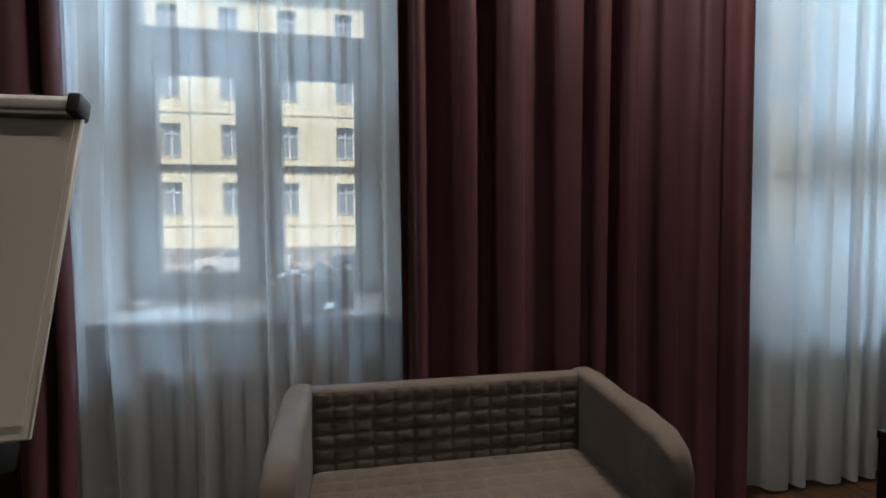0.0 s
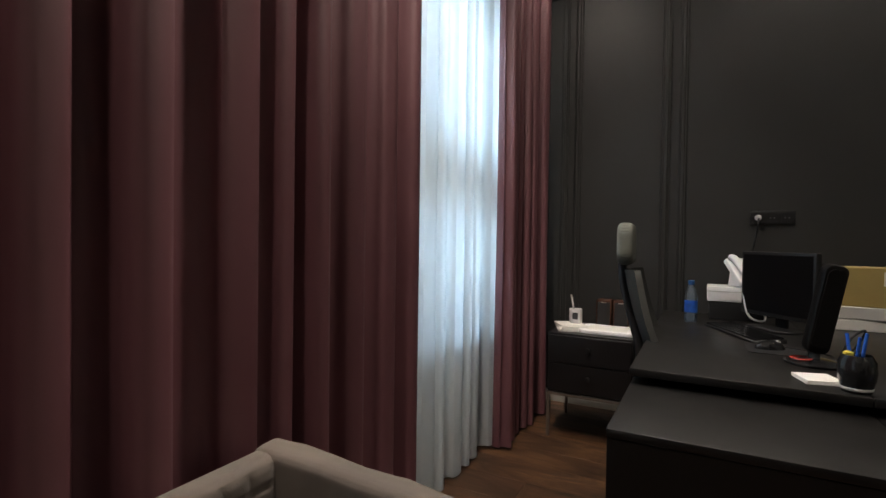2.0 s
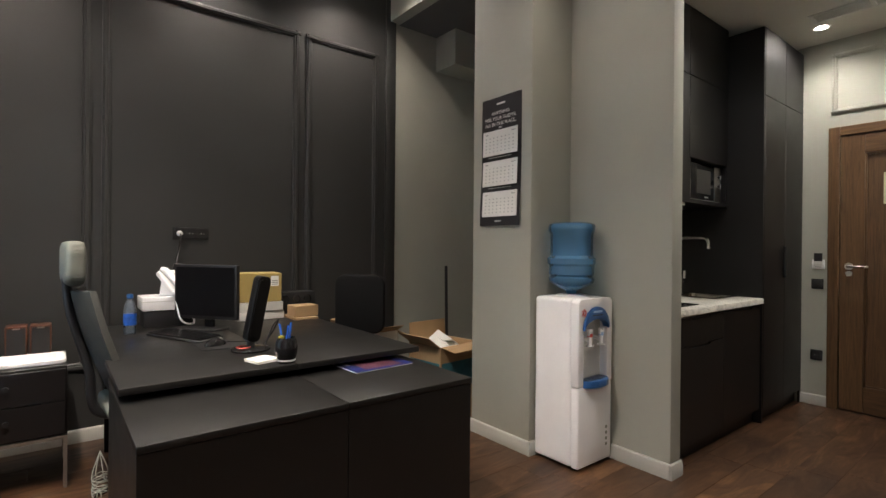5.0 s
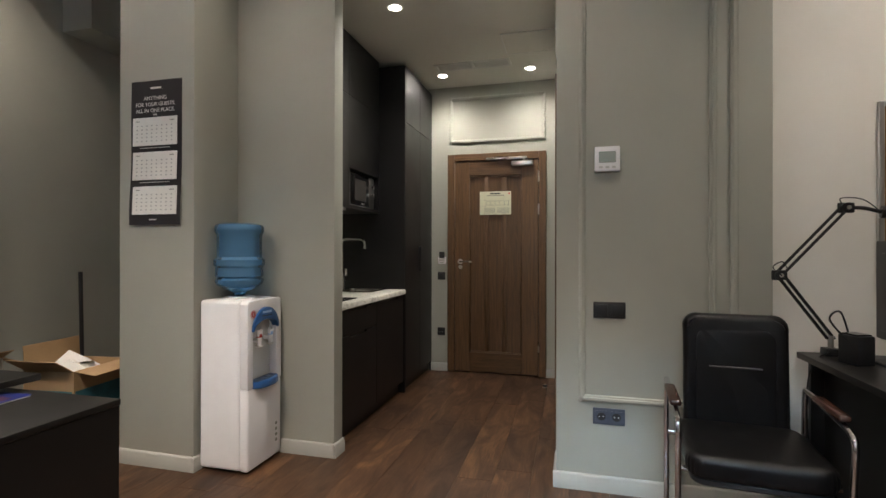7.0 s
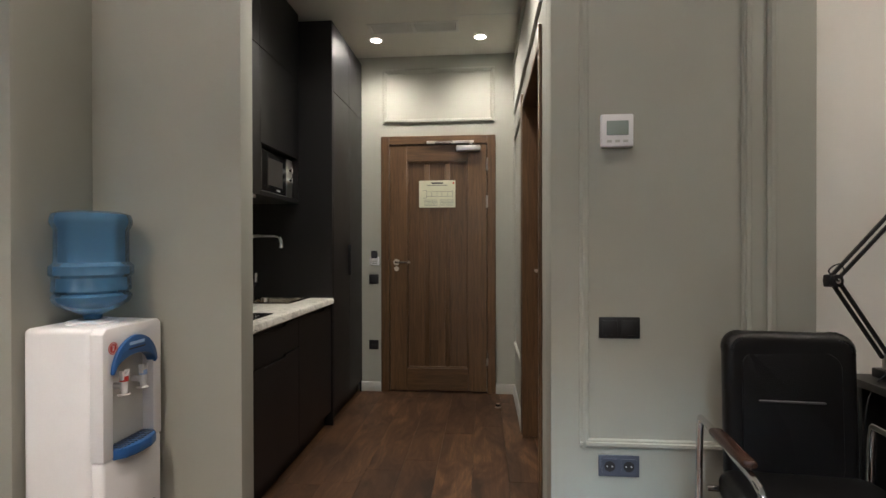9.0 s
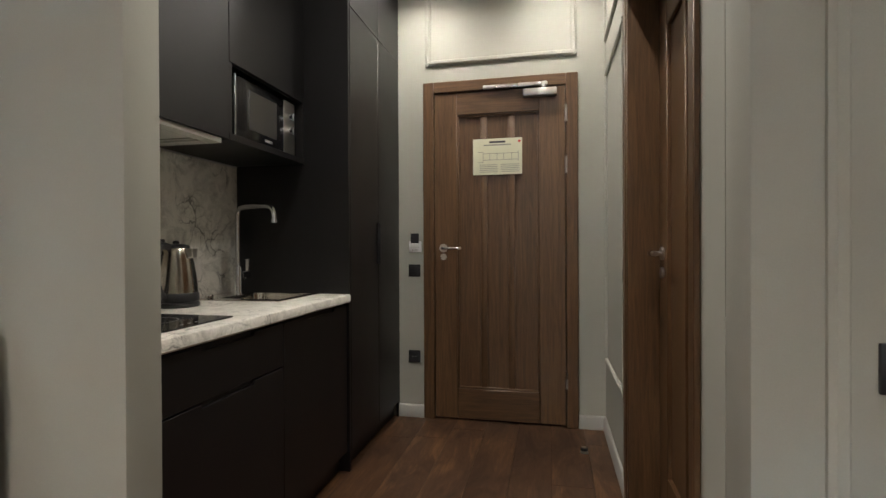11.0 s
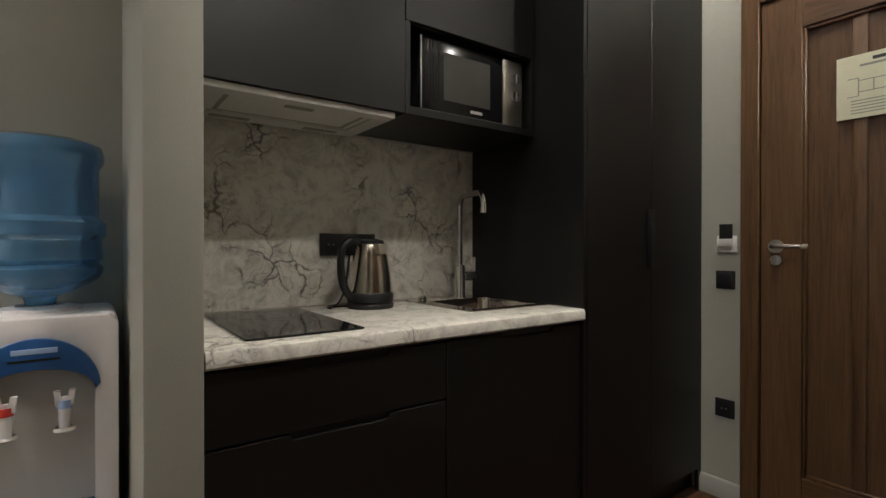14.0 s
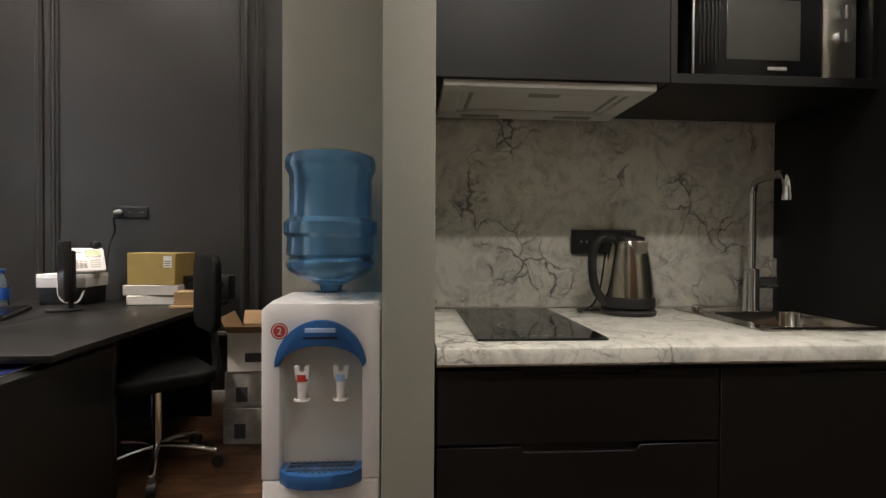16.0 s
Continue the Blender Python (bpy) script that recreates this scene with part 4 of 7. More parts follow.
def thermostat():
    t = thing("thermostat", "white wall thermostat with a grey display", "thermostat", pose(0.075, YG, 1.614))
    part("body", bm_box(-0.06, 0, -0.062, 0.06, 0.024, 0.062, 0.006), WHITEPLASTIC, t)
    part("display", bm_box(-0.04, 0.024, -0.018, 0.04, 0.0255, 0.036, 0.002), LCD, t, "grey-green liquid crystal display")
    for x in (-0.03, 0, 0.03):
        part("button", bm_box(x - 0.009, 0.024, -0.046, x + 0.009, 0.0265, -0.036, 0.001), PALEGREY, t)


thermostat()


def door_stop():
    t = thing("door_stop", "small steel floor door stop", "door stop", pose(0.47, -2.70, Z0))
    part("base", bm_lathe([(0, 0), (0.022, 0), (0.022, 0.004), (0.014, 0.007), (0.012, 0.03), (0, 0.03)], 24), STEEL, t)
    part("buffer", bm_lathe([(0.013, 0.012), (0.018, 0.013), (0.018, 0.026), (0.013, 0.027)], 24), RUBBER, t)


door_stop()


def ceiling_vent():
    t = thing("ceiling_vent", "white slotted ventilation grille in the ceiling", "vent", pose(1.08, -2.52, HC))
    f = bmesh.new()
    for x0, x1, y0, y1 in ((-0.33, 0.33, -0.085, -0.062), (-0.33, 0.33, 0.062, 0.085), (-0.33, -0.307, -0.062, 0.062), (0.307, 0.33, -0.062, 0.062), (-0.012, 0.012, -0.062, 0.062)):
        bm_box(x0, y0, -0.008, x1, y1, 0, 0.002, 1, bm=f)
    part("frame", f, PALEGREY, t)
    part("backing", bm_box(-0.307, -0.062, -0.002, 0.307, 0.062, -0.0005), BLACK, t)
    for i in range(7):
        y = -0.052 + 0.0173 * i
        for x0, x1 in ((-0.305, -0.014), (0.014, 0.305)):
            part("slat", bm_box(x0, y - 0.003, -0.008, x1, y + 0.003, -0.0025), PALEGREY, t)


ceiling_vent()


def hatch():
    t = thing("ceiling_hatch", "flush white access hatch in the ceiling", "hatch", pose(0.55, -2.17, HC))
    f = bmesh.new()
    for x0, x1, y0, y1 in ((-0.215, 0.215, -0.195, -0.187), (-0.215, 0.215, 0.187, 0.195), (-0.215, -0.207, -0.187, 0.187), (0.207, 0.215, -0.187, 0.187)):
        bm_box(x0, y0, -0.005, x1, y1, 0, bm=f)
    part("frame", f, PALEGREY, t)
    part("lid", bm_box(-0.205, -0.185, -0.004, 0.205, 0.185, -0.0005, 0.001, 1), CEIL, t)
    part("latch", bm_cyl((-0.16, -0.15, -0.006), (-0.16, -0.15, -0.003), 0.009), SATIN, t)


hatch()

# ---- kitchenette ----
CT, XF, XB = 0.832, 1.61, 2.224             # worktop height, fronts, back
Y0, YM, Y1 = -1.032, -1.655, -2.238


def base_unit(y0, y1, drawers, label):
    t = thing("base_cabinet", label, "cabinet", pose((XF + XB) / 2, (y0 + y1) / 2, 0), "base cabinets")
    wpart("body", bm_box(XF + 0.019, y1 + 0.001, 0.06, XB - 0.015, y0 - 0.001, CT - 0.042), CABINET, t)
    wpart("plinth", bm_box(XF + 0.045, y1, Z0, XF + 0.06, y0, 0.06), CABINET, t)
    rows = ((0.064, 0.616), (0.622, CT - 0.052)) if drawers else ((0.064, CT - 0.052),)
    for z0, z1 in rows:
        mid, half = (y0 + y1) / 2 - (0.0 if drawers else 0.02), 0.13
        cut = 0.013
        out = [(y0 - 0.002, z0), (y1 + 0.002, z0), (y1 + 0.002, z1), (mid - half, z1), (mid - half + 0.006, z1 - cut), (mid + half - 0.006, z1 - cut), (mid + half, z1), (y0 - 0.002, z1)]
        d = wpart("drawer_front" if drawers else "door", bm_prism(out, "x", XF, XF + 0.018, 0.0012, 1), CABINET, t)
        wpart("finger_pull", bm_box(XF + 0.012, mid - half, z1 - cut - 0.004, XF + 0.0185, mid + half, z1 + 0.002), BLACK, t, d)


base_unit(Y0, YM, True, "matt black base cabinet with two drawers under the hob")
base_unit(YM, Y1, False, "matt black base cabinet with one door under the sink")
SX0, SX1, SY0, SY1 = 1.745, 2.165, -2.225, -1.855    # sink's outline
KX0, KX1, KY0, KY1 = 1.655, 2.165, -1.425, -1.125    # hob's outline


def worktop():
    bx0, bx1, by0, by1 = SX0 + 0.03, SX1 - 0.09, SY0 + 0.03, SY1 - 0.05
    t = thing("worktop", "white grey-veined marble-look worktop", "worktop", pose((XF + XB) / 2, (Y0 + Y1) / 2, CT - 0.04))
    # one slab with a cut-out: four lengths welded edge to edge
    bm = bmesh.new()
    prof = [(XF - 0.014, CT - 0.04), (XF - 0.020, CT - 0.034), (XF - 0.020, CT - 0.010), (XF - 0.017, CT - 0.003), (XF - 0.010, CT)]
    a = [bm.verts.new((x, Y0, z)) for x, z in prof + [(bx0, CT), (bx0, CT - 0.04)]]
    b = [bm.verts.new((x, Y1, z)) for x, z in prof + [(bx0, CT), (bx0, CT - 0.04)]]
    n = len(a)
    for i in range(n):
        bm.faces.new((a[i], b[i], b[(i + 1) % n], a[(i + 1) % n]))
    bm.faces.new(a)
    bm.faces.new(b[::-1])
    bm_box(bx0, by1, CT - 0.04, bx1, Y0, CT, bm=bm)
    bm_box(bx0, Y1, CT - 0.04, bx1, by0, CT, bm=bm)
    bm_box(bx1, Y1, CT - 0.04, XB - 0.016, Y0, CT, bm=bm)
    bmesh.ops.recalc_face_normals(bm, faces=bm.faces)
    wpart("slab", bm, MARBLE, t)
    wpart("back_edge_seal", bm_box(XB - 0.022, Y1, CT, XB - 0.015, Y0, CT + 0.006, 0.002, 1), STEEL, t)
    # sink let into it
    s = thing("sink", "small stainless steel inset sink", "sink", pose((SX0 + SX1) / 2, (SY0 + SY1) / 2, CT - 0.1))
    rim = bmesh.new()
    zt = CT + 0.005
    bm_box(SX0, SY0, CT + 0.0006, bx0 + 0.004, SY1, zt, 0.002, 1, bm=rim)
    bm_box(bx1 - 0.004, SY0, CT + 0.0006, SX1, SY1, zt, 0.002, 1, bm=rim)
    bm_box(bx0 + 0.004, SY0, CT + 0.0006, bx1 - 0.004, by0 + 0.004, zt, 0.002, 1, bm=rim)
    bm_box(bx0 + 0.004, by1 - 0.004, CT + 0.0006, bx1 - 0.004, SY1, zt, 0.002, 1, bm=rim)
    wpart("rim", rim, POLISHED, s)
    bowl = bmesh.new()
    cx, cy, w, h = (bx0 + bx1) / 2, (by0 + by1) / 2, bx1 - bx0 - 0.006, by1 - by0 - 0.006
    rings = []
    for k, (shrink, z) in enumerate(((0.0, zt - 0.001), (0.006, CT - 0.006), (0.012, CT - 0.09), (0.03, CT - 0.125), (0.07, CT - 0.135))):
        rings.append([bowl.verts.new((x, y, z)) for x, y in round_rect(w - shrink, h - shrink, 0.05, 6, cx, cy)])
    for p, q in zip(rings, rings[1:]):
        for i in range(len(p)):
            j = (i + 1) % len(p)
            bowl.faces.new((p[i], p[j], q[j], q[i]))
    bowl.faces.new(rings[-1])
    bmesh.ops.recalc_face_normals(bowl, faces=bowl.faces)
    wpart("bowl", bowl, POLISHED, s)
    wpart("drain", bm_lathe([(0, 0.002), (0.03, 0.002), (0.036, 0.0)], 24, at=(cx, cy, CT - 0.135)), CHROME, s)
    wpart("plug", bm_lathe([(0.0, 0.016), (0.014, 0.016), (0.018, 0.010), (0.016, 0.0)], 20, at=(SX1 - 0.045, SY1 - 0.055, zt)), CHROME, s)


worktop()


def tap():
    x, y, z = 2.092, -2.075, CT + 0.005
    t = thing("kitchen_tap", "chrome swan-neck kitchen tap", "tap", pose(x, y, z))
    part("base", bm_lathe([(0, 0), (0.026, 0), (0.026, 0.006), (0.023, 0.01), (0.0225, 0.13), (0.019, 0.136), (0, 0.136)], 28), CHROME, t)
    part("spout", bm_tube([(0, 0, 0.13), (0, 0, 0.25), (0, 0, 0.365), (-0.010, 0.003, 0.396), (-0.036, 0.011, 0.411), (-0.12, 0.037, 0.413), (-0.195, 0.060, 0.411), (-0.224, 0.069, 0.399), (-0.236, 0.073, 0.372), (-0.237, 0.073, 0.345)], 0.0115, 14), CHROME, t)
    part("aerator", bm_cyl((-0.237, 0.073, 0.350), (-0.237, 0.073, 0.334), 0.0135), CHROME, t)
    part("valve", bm_cyl((0, -0.02, 0.09), (0.0, -0.075, 0.09), 0.02, seg=24), CHROME, t)
    part("lever", bm_box(-0.011, -0.083, 0.085, 0.011, -0.074, 0.168, 0.004), CHROME, t)


tap()


def splashback():
    t = thing("splashback", "white grey-veined marble-look splashback panel above the worktop", "splashback", pose(XB - 0.008, (Y0 + Y1) / 2, CT))
    ym = -1.655
    wpart("panel", bm_box(XB - 0.015, ym + 0.0005, CT + 0.001, XB - 0.0006, Y0, 1.472), MARBLE, t)
    wpart("panel", bm_box(XB - 0.015, Y1, CT + 0.001, XB - 0.0006, ym - 0.0005, 1.472), MARBLE, t)
    wpart("edge_strip", bm_box(XB - 0.021, Y1, 1.466, XB - 0.0152, Y0, 1.474, 0.001, 1), ALU, t, None, "thin aluminium edge strip")


splashback()


def hob():
    t = thing("hob", "black glass two-ring ceramic hob in the worktop", "hob", pose((KX0 + KX1) / 2, (KY0 + KY1) / 2, CT))
    part("glass", bm_prism(round_rect(KX1 - KX0, KY1 - KY0, 0.006, 3), "z", 0.0008, 0.006, 0.001, 1), HOB, t)
    for x, r in ((0.12, 0.085), (-0.08, 0.07)):
        part("ring_mark", bm_lathe([(r, 0.0062), (r + 0.0015, 0.0066), (r + 0.003, 0.0062)], 48, at=(x, 0, 0)), mat("grey_ring_print", (0.06, 0.06, 0.06), 0.3), t)
    for i in range(4):
        part("touch_mark", bm_box(-0.225, -0.05 + 0.03 * i, 0.0061, -0.222, -0.04 + 0.03 * i, 0.0066), PALEGREY, t)


hob()


def kettle():
    t = thing("kettle", "brushed steel electric kettle with black handle", "kettle", pose(2.07, -1.655, CT, 0, 0, 8))
    part("base", bm_lathe([(0, 0), (0.082, 0), (0.084, 0.012), (0.078, 0.018), (0, 0.018)], 36), BLACK, t)
    part("collar", bm_lathe([(0.077, 0.02), (0.081, 0.024), (0.081, 0.05), (0.077, 0.056)], 36), BLACK, t)
    body = [(0.077, 0.056)] + [(0.077 - 0.024 * (k / 10) ** 1.6, 0.056 + 0.165 * k / 10) for k in range(1, 11)] + [(0.050, 0.226), (0, 0.228)]
    part("body", bm_lathe(body, 40), POLISHED, t)
    part("lid", bm_lathe([(0.050, 0.226), (0.047, 0.238), (0.025, 0.244), (0, 0.244)], 32), BLACK, t)
    part("knob", bm_lathe([(0.010, 0.243), (0.013, 0.25), (0.009, 0.256), (0, 0.257)], 20), BLACK, t)
    part("spout", bm_prism([(-0.014, 0.19), (0.014, 0.19), (0.022, 0.226), (-0.022, 0.226)], "x", -0.078, -0.045, 0.003, 1), STEEL, t)
    h = bm_tube([(0.0, 0.048, 0.232), (0.0, 0.085, 0.236), (0.0, 0.115, 0.21), (0.0, 0.122, 0.15), (0.0, 0.112, 0.085), (0.0, 0.085, 0.045), (0, 0.07, 0.04)], 0.0135, 12)
    part("handle", h, BLACK, t)
    part("cord", bm_tube([(0.03, 0.07, 0.008), (0.05, 0.12, 0.007), (0.02, 0.15, 0.007), (0.07, 0.13, 0.007), (0.12, 0.06, 0.008), (0.135, 0.02, 0.06), (0.132, 0.0, 0.19)], 0.0035, 8), BLACK, t)
    part("plug", bm_box(0.118, -0.02, 0.19, 0.148, 0.02, 0.235, 0.008), BLACK, t)


kettle()
XU = 1.83


def wall_units():
    t = thing("wall_cabinet", "matt black wall cabinet above the hob", "cabinet", pose((XU + XB) / 2, (Y0 + YM) / 2, 1.475), "wall cabinets")
    wpart("body", bm_box(XU + 0.019, YM + 0.001, 1.476, XB, Y0, HC - 0.012), CABINET, t)
    wpart("door", bm_box(XU, YM + 0.0015, 1.472, XU + 0.018, Y0 - 0.0015, 2.308, 0.0012, 1), CABINET, t)
    wpart("door", bm_box(XU, YM + 0.0015, 2.312, XU + 0.018, Y0 - 0.0015, HC - 0.014, 0.0012, 1), CABINET, t)
    t = thing("wall_cabinet", "matt black wall cabinet with an open microwave niche", "cabinet", pose((XU + XB) / 2, (YM + Y1) / 2, 1.475), "wall cabinets")
    wpart("bottom", bm_box(XU, Y1, 1.472, XB, YM - 0.001, 1.498, 0.001, 1), CABINET, t)
    wpart("side", bm_box(XU + 0.002, YM - 0.019, 1.498, XB - 0.01, YM - 0.001, 1.768), CABINET, t)
    wpart("side", bm_box(XU + 0.002, Y1, 1.498, XB - 0.01, Y1 + 0.018, 1.768), CABINET, t)
    wpart("back", bm_box(XB - 0.01, Y1, 1.498, XB, YM - 0.001, 1.768), CABINET, t)
    wpart("body", bm_box(XU + 0.019, Y1, 1.768, XB, YM - 0.001, HC - 0.012), CABINET, t)
    wpart("door", bm_box(XU, Y1 + 0.0015, 1.770, XU + 0.018, YM - 0.0015, 2.308, 0.0012, 1), CABINET, t)
    wpart("door", bm_box(XU, Y1 + 0.0015, 2.312, XU + 0.018, YM - 0.0015, HC - 0.014, 0.0012, 1), CABINET, t)
    f = thing("tall_cabinet", "tall matt black cabinet with a black handle", "cabinet", pose((XF + XB) / 2, (Y1 + YD) / 2, 0))
    wpart("body", bm_box(XF + 0.006, YD + 0.006, 0.06, XB, Y1 - 0.002, 2.71), CABINET, f)
    wpart("side_panel", bm_box(XF - 0.012, Y1 - 0.018, Z0, XB, Y1 - 0.0005, 2.712, 0.001, 1), CABINET, f)
    wpart("plinth", bm_box(XF + 0.03, YD + 0.006, Z0, XF + 0.045, Y1 - 0.02, 0.06), CABINET, f)
    ym = -2.655
    for y0, y1 in ((Y1 - 0.020, ym + 0.0012), (ym - 0.0012, YD + 0.03)):
        for z0, z1 in ((0.064, 2.238), (2.242, 2.71)):
            d = wpart("door", bm_box(XF - 0.014, y1, z0, XF + 0.005, y0, z1, 0.0012, 1), CABINET, f)
    h = wpart("handle", bm_box(XF - 0.036, ym + 0.012, 0.965, XF - 0.014, ym + 0.032, 1.195, 0.004), BLACK, f, None, "black vertical bar handle")
    wpart("filler", bm_box(XF - 0.01, YD + 0.002, Z0, XF + 0.005, YD + 0.028, 2.71), CABINET, f)


wall_units()


def hood():
    t = thing("cooker_hood", "pale grey built-in cooker hood under the cabinet", "cooker hood", pose((XU + 2.16) / 2, (Y0 + YM) / 2, 1.472))
    x0, x1, y0, y1 = XU + 0.012, 2.165, -1.625, -1.06
    f = bmesh.new()
    for a, b, c, d in ((x0, x0 + 0.05, y0, y1), (x1 - 0.075, x1, y0, y1), (x0 + 0.05, x1 - 0.075, y0, y0 + 0.055), (x0 + 0.05, x1 - 0.075, y1 - 0.055, y1)):
        bm_box(a, c, 1.452, b, d, 1.4715, 0.002, 1, bm=f)
    wpart("frame", f, PALEGREY, t)
    wpart("filter", bm_box(x0 + 0.052, y0 + 0.057, 1.458, x1 - 0.077, y1 - 0.057, 1.466, 0.002, 1), PALEGREY, t, None, "metal grease filter")
    g = bmesh.new()
    for a, b, c, d in ((x0 + 0.06, x0 + 0.064, y0 + 0.075, y1 - 0.075), (x1 - 0.092, x1 - 0.088, y0 + 0.075, y1 - 0.075), (x0 + 0.064, x1 - 0.092, y0 + 0.075, y0 + 0.087), (x0 + 0.064, x1 - 0.092, y1 - 0.087, y1 - 0.075)):
        bm_box(a, c, 1.4565, b, d, 1.4582, bm=g)
    wpart("filter_gap", g, GREYINK, t)
    wpart("latch", bm_box(x0 + 0.055, -1.385, 1.4525, x0 + 0.085, -1.30, 1.458, 0.002, 1), GREYINK, t)
    for y in (y0 + 0.075, y1 - 0.075 - 0.12):
        wpart("lamp_lens", bm_box(x1 - 0.055, y, 1.4505, x1 - 0.022, y + 0.12, 1.4525, 0.001, 1), GREYINK, t)


hood()


def microwave():
    y0, y1, z0, z1, x0 = -2.203, -1.733, 1.506, 1.757, 1.862
    t = thing("microwave", "black microwave oven with a silver control panel", "microwave", pose(x0 + 0.16, (y0 + y1) / 2, 1.498))
    wpart("body", bm_box(x0 + 0.02, y0 + 0.004, z0, x0 + 0.32, y1 - 0.004, z1, 0.004, 1), BLACK, t)
    yp = y0 + 0.10
    door = wpart("door", bm_box(x0, yp + 0.001, z0, x0 + 0.02, y1, z1, 0.006), GLOSSBLACK, t, None, "gloss black glass door")
    e = bmesh.new()
    bm_box(x0 - 0.002, y1 - 0.004, z0 + 0.004, x0 + 0.004, y1 + 0.001, z1 - 0.004, 0.001, 1, bm=e)
    bm_box(x0 - 0.002, yp + 0.002, z0 - 0.001, x0 + 0.004, y1 - 0.004, z0 + 0.003, 0.001, 1, bm=e)
    wpart("edge_trim", e, ALU, t, door)
    wpart("window", bm_box(x0 - 0.0012, yp + 0.065, z0 + 0.045, x0 + 0.002, y1 - 0.095, z1 - 0.042, 0.001, 1), mat("oven_window", (0.06, 0.057, 0.052), 0.3, var=0.1, bump=0), t, door)
    for i in range(6):
        wpart("rib", bm_box(x0 - 0.0022, y1 - 0.022 - 0.011 * i, z0 + 0.03, x0 + 0.001, y1 - 0.017 - 0.011 * i, z1 - 0.012, 0.0008, 1), GLOSSBLACK, t, door)
    wpart("brand_plate", bm_box(x0 - 0.0014, -2.0, z0 + 0.018, x0 + 0.001, -1.945, z0 + 0.028, 0.0005, 1), PALEGREY, t, door)
    p = wpart("control_panel", bm_box(x0, y0, z0, x0 + 0.02, yp - 0.001, z1, 0.005), STEEL, t)
    for z in (z1 - 0.075, z1 - 0.14):
        k = wpart("knob", bm_cyl((x0 - 0.018, (y0 + yp) / 2 - 0.002, z), (x0, (y0 + yp) / 2 - 0.002, z), 0.0195, 0.021, seg=28), CHROME, t, p, "chrome rotary knob")
        wpart("pointer", bm_box(x0 - 0.0215, (y0 + yp) / 2 - 0.004, z - 0.018, x0 - 0.017, (y0 + yp) / 2, z + 0.018, 0.001, 1), STEEL, t, k)
    for y in (y0 + 0.05, y1 - 0.05):
        wpart("foot", bm_cyl((x0 + 0.06, y, 1.498), (x0 + 0.06, y, z0 + 0.002), 0.012), RUBBER, t)
        wpart("foot", bm_cyl((x0 + 0.28, y, 1.498), (x0 + 0.28, y, z0 + 0.002), 0.012), RUBBER, t)


microwave()


# ---- water cooler and bottle: built facing -x round the middle of its foot ----
def water_cooler():
    cx, cy, w, d, h = 2.055, -0.742, 0.312, 0.305, 0.925
    t = thing("water_cooler", "white floor-standing water cooler with blue trim", "water cooler", pose(cx, cy, Z0))
    fx = -d / 2
    shell = bmesh.new()
    bm_box(fx + 0.05, -w / 2, 0.012, d / 2, w / 2, h, 0.022, 4, bm=shell)
    part("body", shell, WHITEPLASTIC, t)
    aw, z0, z1 = 0.108, 0.475, 0.765
    face = bmesh.new()
    bm_box(fx, -w / 2 + 0.001, 0.014, fx + 0.05, w / 2 - 0.001, z0 - 0.02, 0.012, 3, bm=face)
    part("lower_front", face, WHITEPLASTIC, t)
    # front with an arched recess
    arch = [(aw * math.cos(radians(a)), z1 + 0.0 + 0.085 * math.sin(radians(a))) for a in range(0, 181, 9)]
    out = [(w / 2 - 0.001, z0 - 0.02), (w / 2 - 0.001, h - 0.02), (w / 2 - 0.02, h - 0.002), (-w / 2 + 0.02, h - 0.002), (-w / 2 + 0.001, h - 0.02), (-w / 2 + 0.001, z0 - 0.02), (-aw, z0 - 0.02)]
    out += [(y, z) for y, z in reversed(arch)] + [(aw, z0 - 0.02)]
    part("upper_front", bm_prism(out, "x", fx, fx + 0.05, 0.003, 2), WHITEPLASTIC, t)
    part("alcove", bm_box(fx + 0.046, -aw - 0.003, z0 - 0.02, fx + 0.052, aw + 0.003, z1 + 0.09), PALEGREY, t)
    outer = [((aw + 0.012) * math.cos(radians(a)), z1 - 0.01 + 0.125 * math.sin(radians(a))) for a in range(0, 181, 7)]
    inner = [((aw + 0.001) * math.cos(radians(a)), z1 - 0.012 + 0.058 * math.sin(radians(a))) for a in range(180, -1, -7)]
    b = part("arch_panel", bm_prism(outer + inner, "x", fx - 0.012, fx + 0.03, 0.003, 2), BLUEPLASTIC, t, "blue arched trim panel")
    part("brand_plate", bm_box(fx - 0.014, -0.04, z1 + 0.082, fx - 0.011, 0.04, z1 + 0.094, 0.001, 1), LIGHTBLUE, b)
    part("slot", bm_box(fx - 0.0135, -0.045, z1 + 0.066, fx - 0.011, 0.045, z1 + 0.071), BLACK, b)
    for y, m2, lab in ((0.05, REDPLASTIC, "white tap with red hot lever"), (-0.052, LIGHTBLUE, "white tap with blue cold lever")):
        tp = part("tap", bm_tube([(fx + 0.045, y, 0.70), (fx + 0.015, y, 0.697), (fx + 0.003, y, 0.685), (fx + 0.003, y, 0.663)], 0.011, 12, smooth=4), WHITEPLASTIC, t, lab)
        part("tap_body", bm_cyl((fx + 0.003, y, 0.687), (fx + 0.003, y, 0.725), 0.012), WHITEPLASTIC, tp)
        part("lever", bm_prism([(y - 0.017, 0.723), (y + 0.017, 0.723), (y + 0.020, 0.757), (y + 0.008, 0.757), (y + 0.006, 0.743), (y - 0.006, 0.743), (y - 0.008, 0.757), (y - 0.020, 0.757)], "x", fx - 0.006, fx + 0.008, 0.001, 1), WHITEPLASTIC, tp)
        part("collar", bm_cyl((fx + 0.003, y, 0.717), (fx + 0.003, y, 0.735), 0.0145), m2, tp)
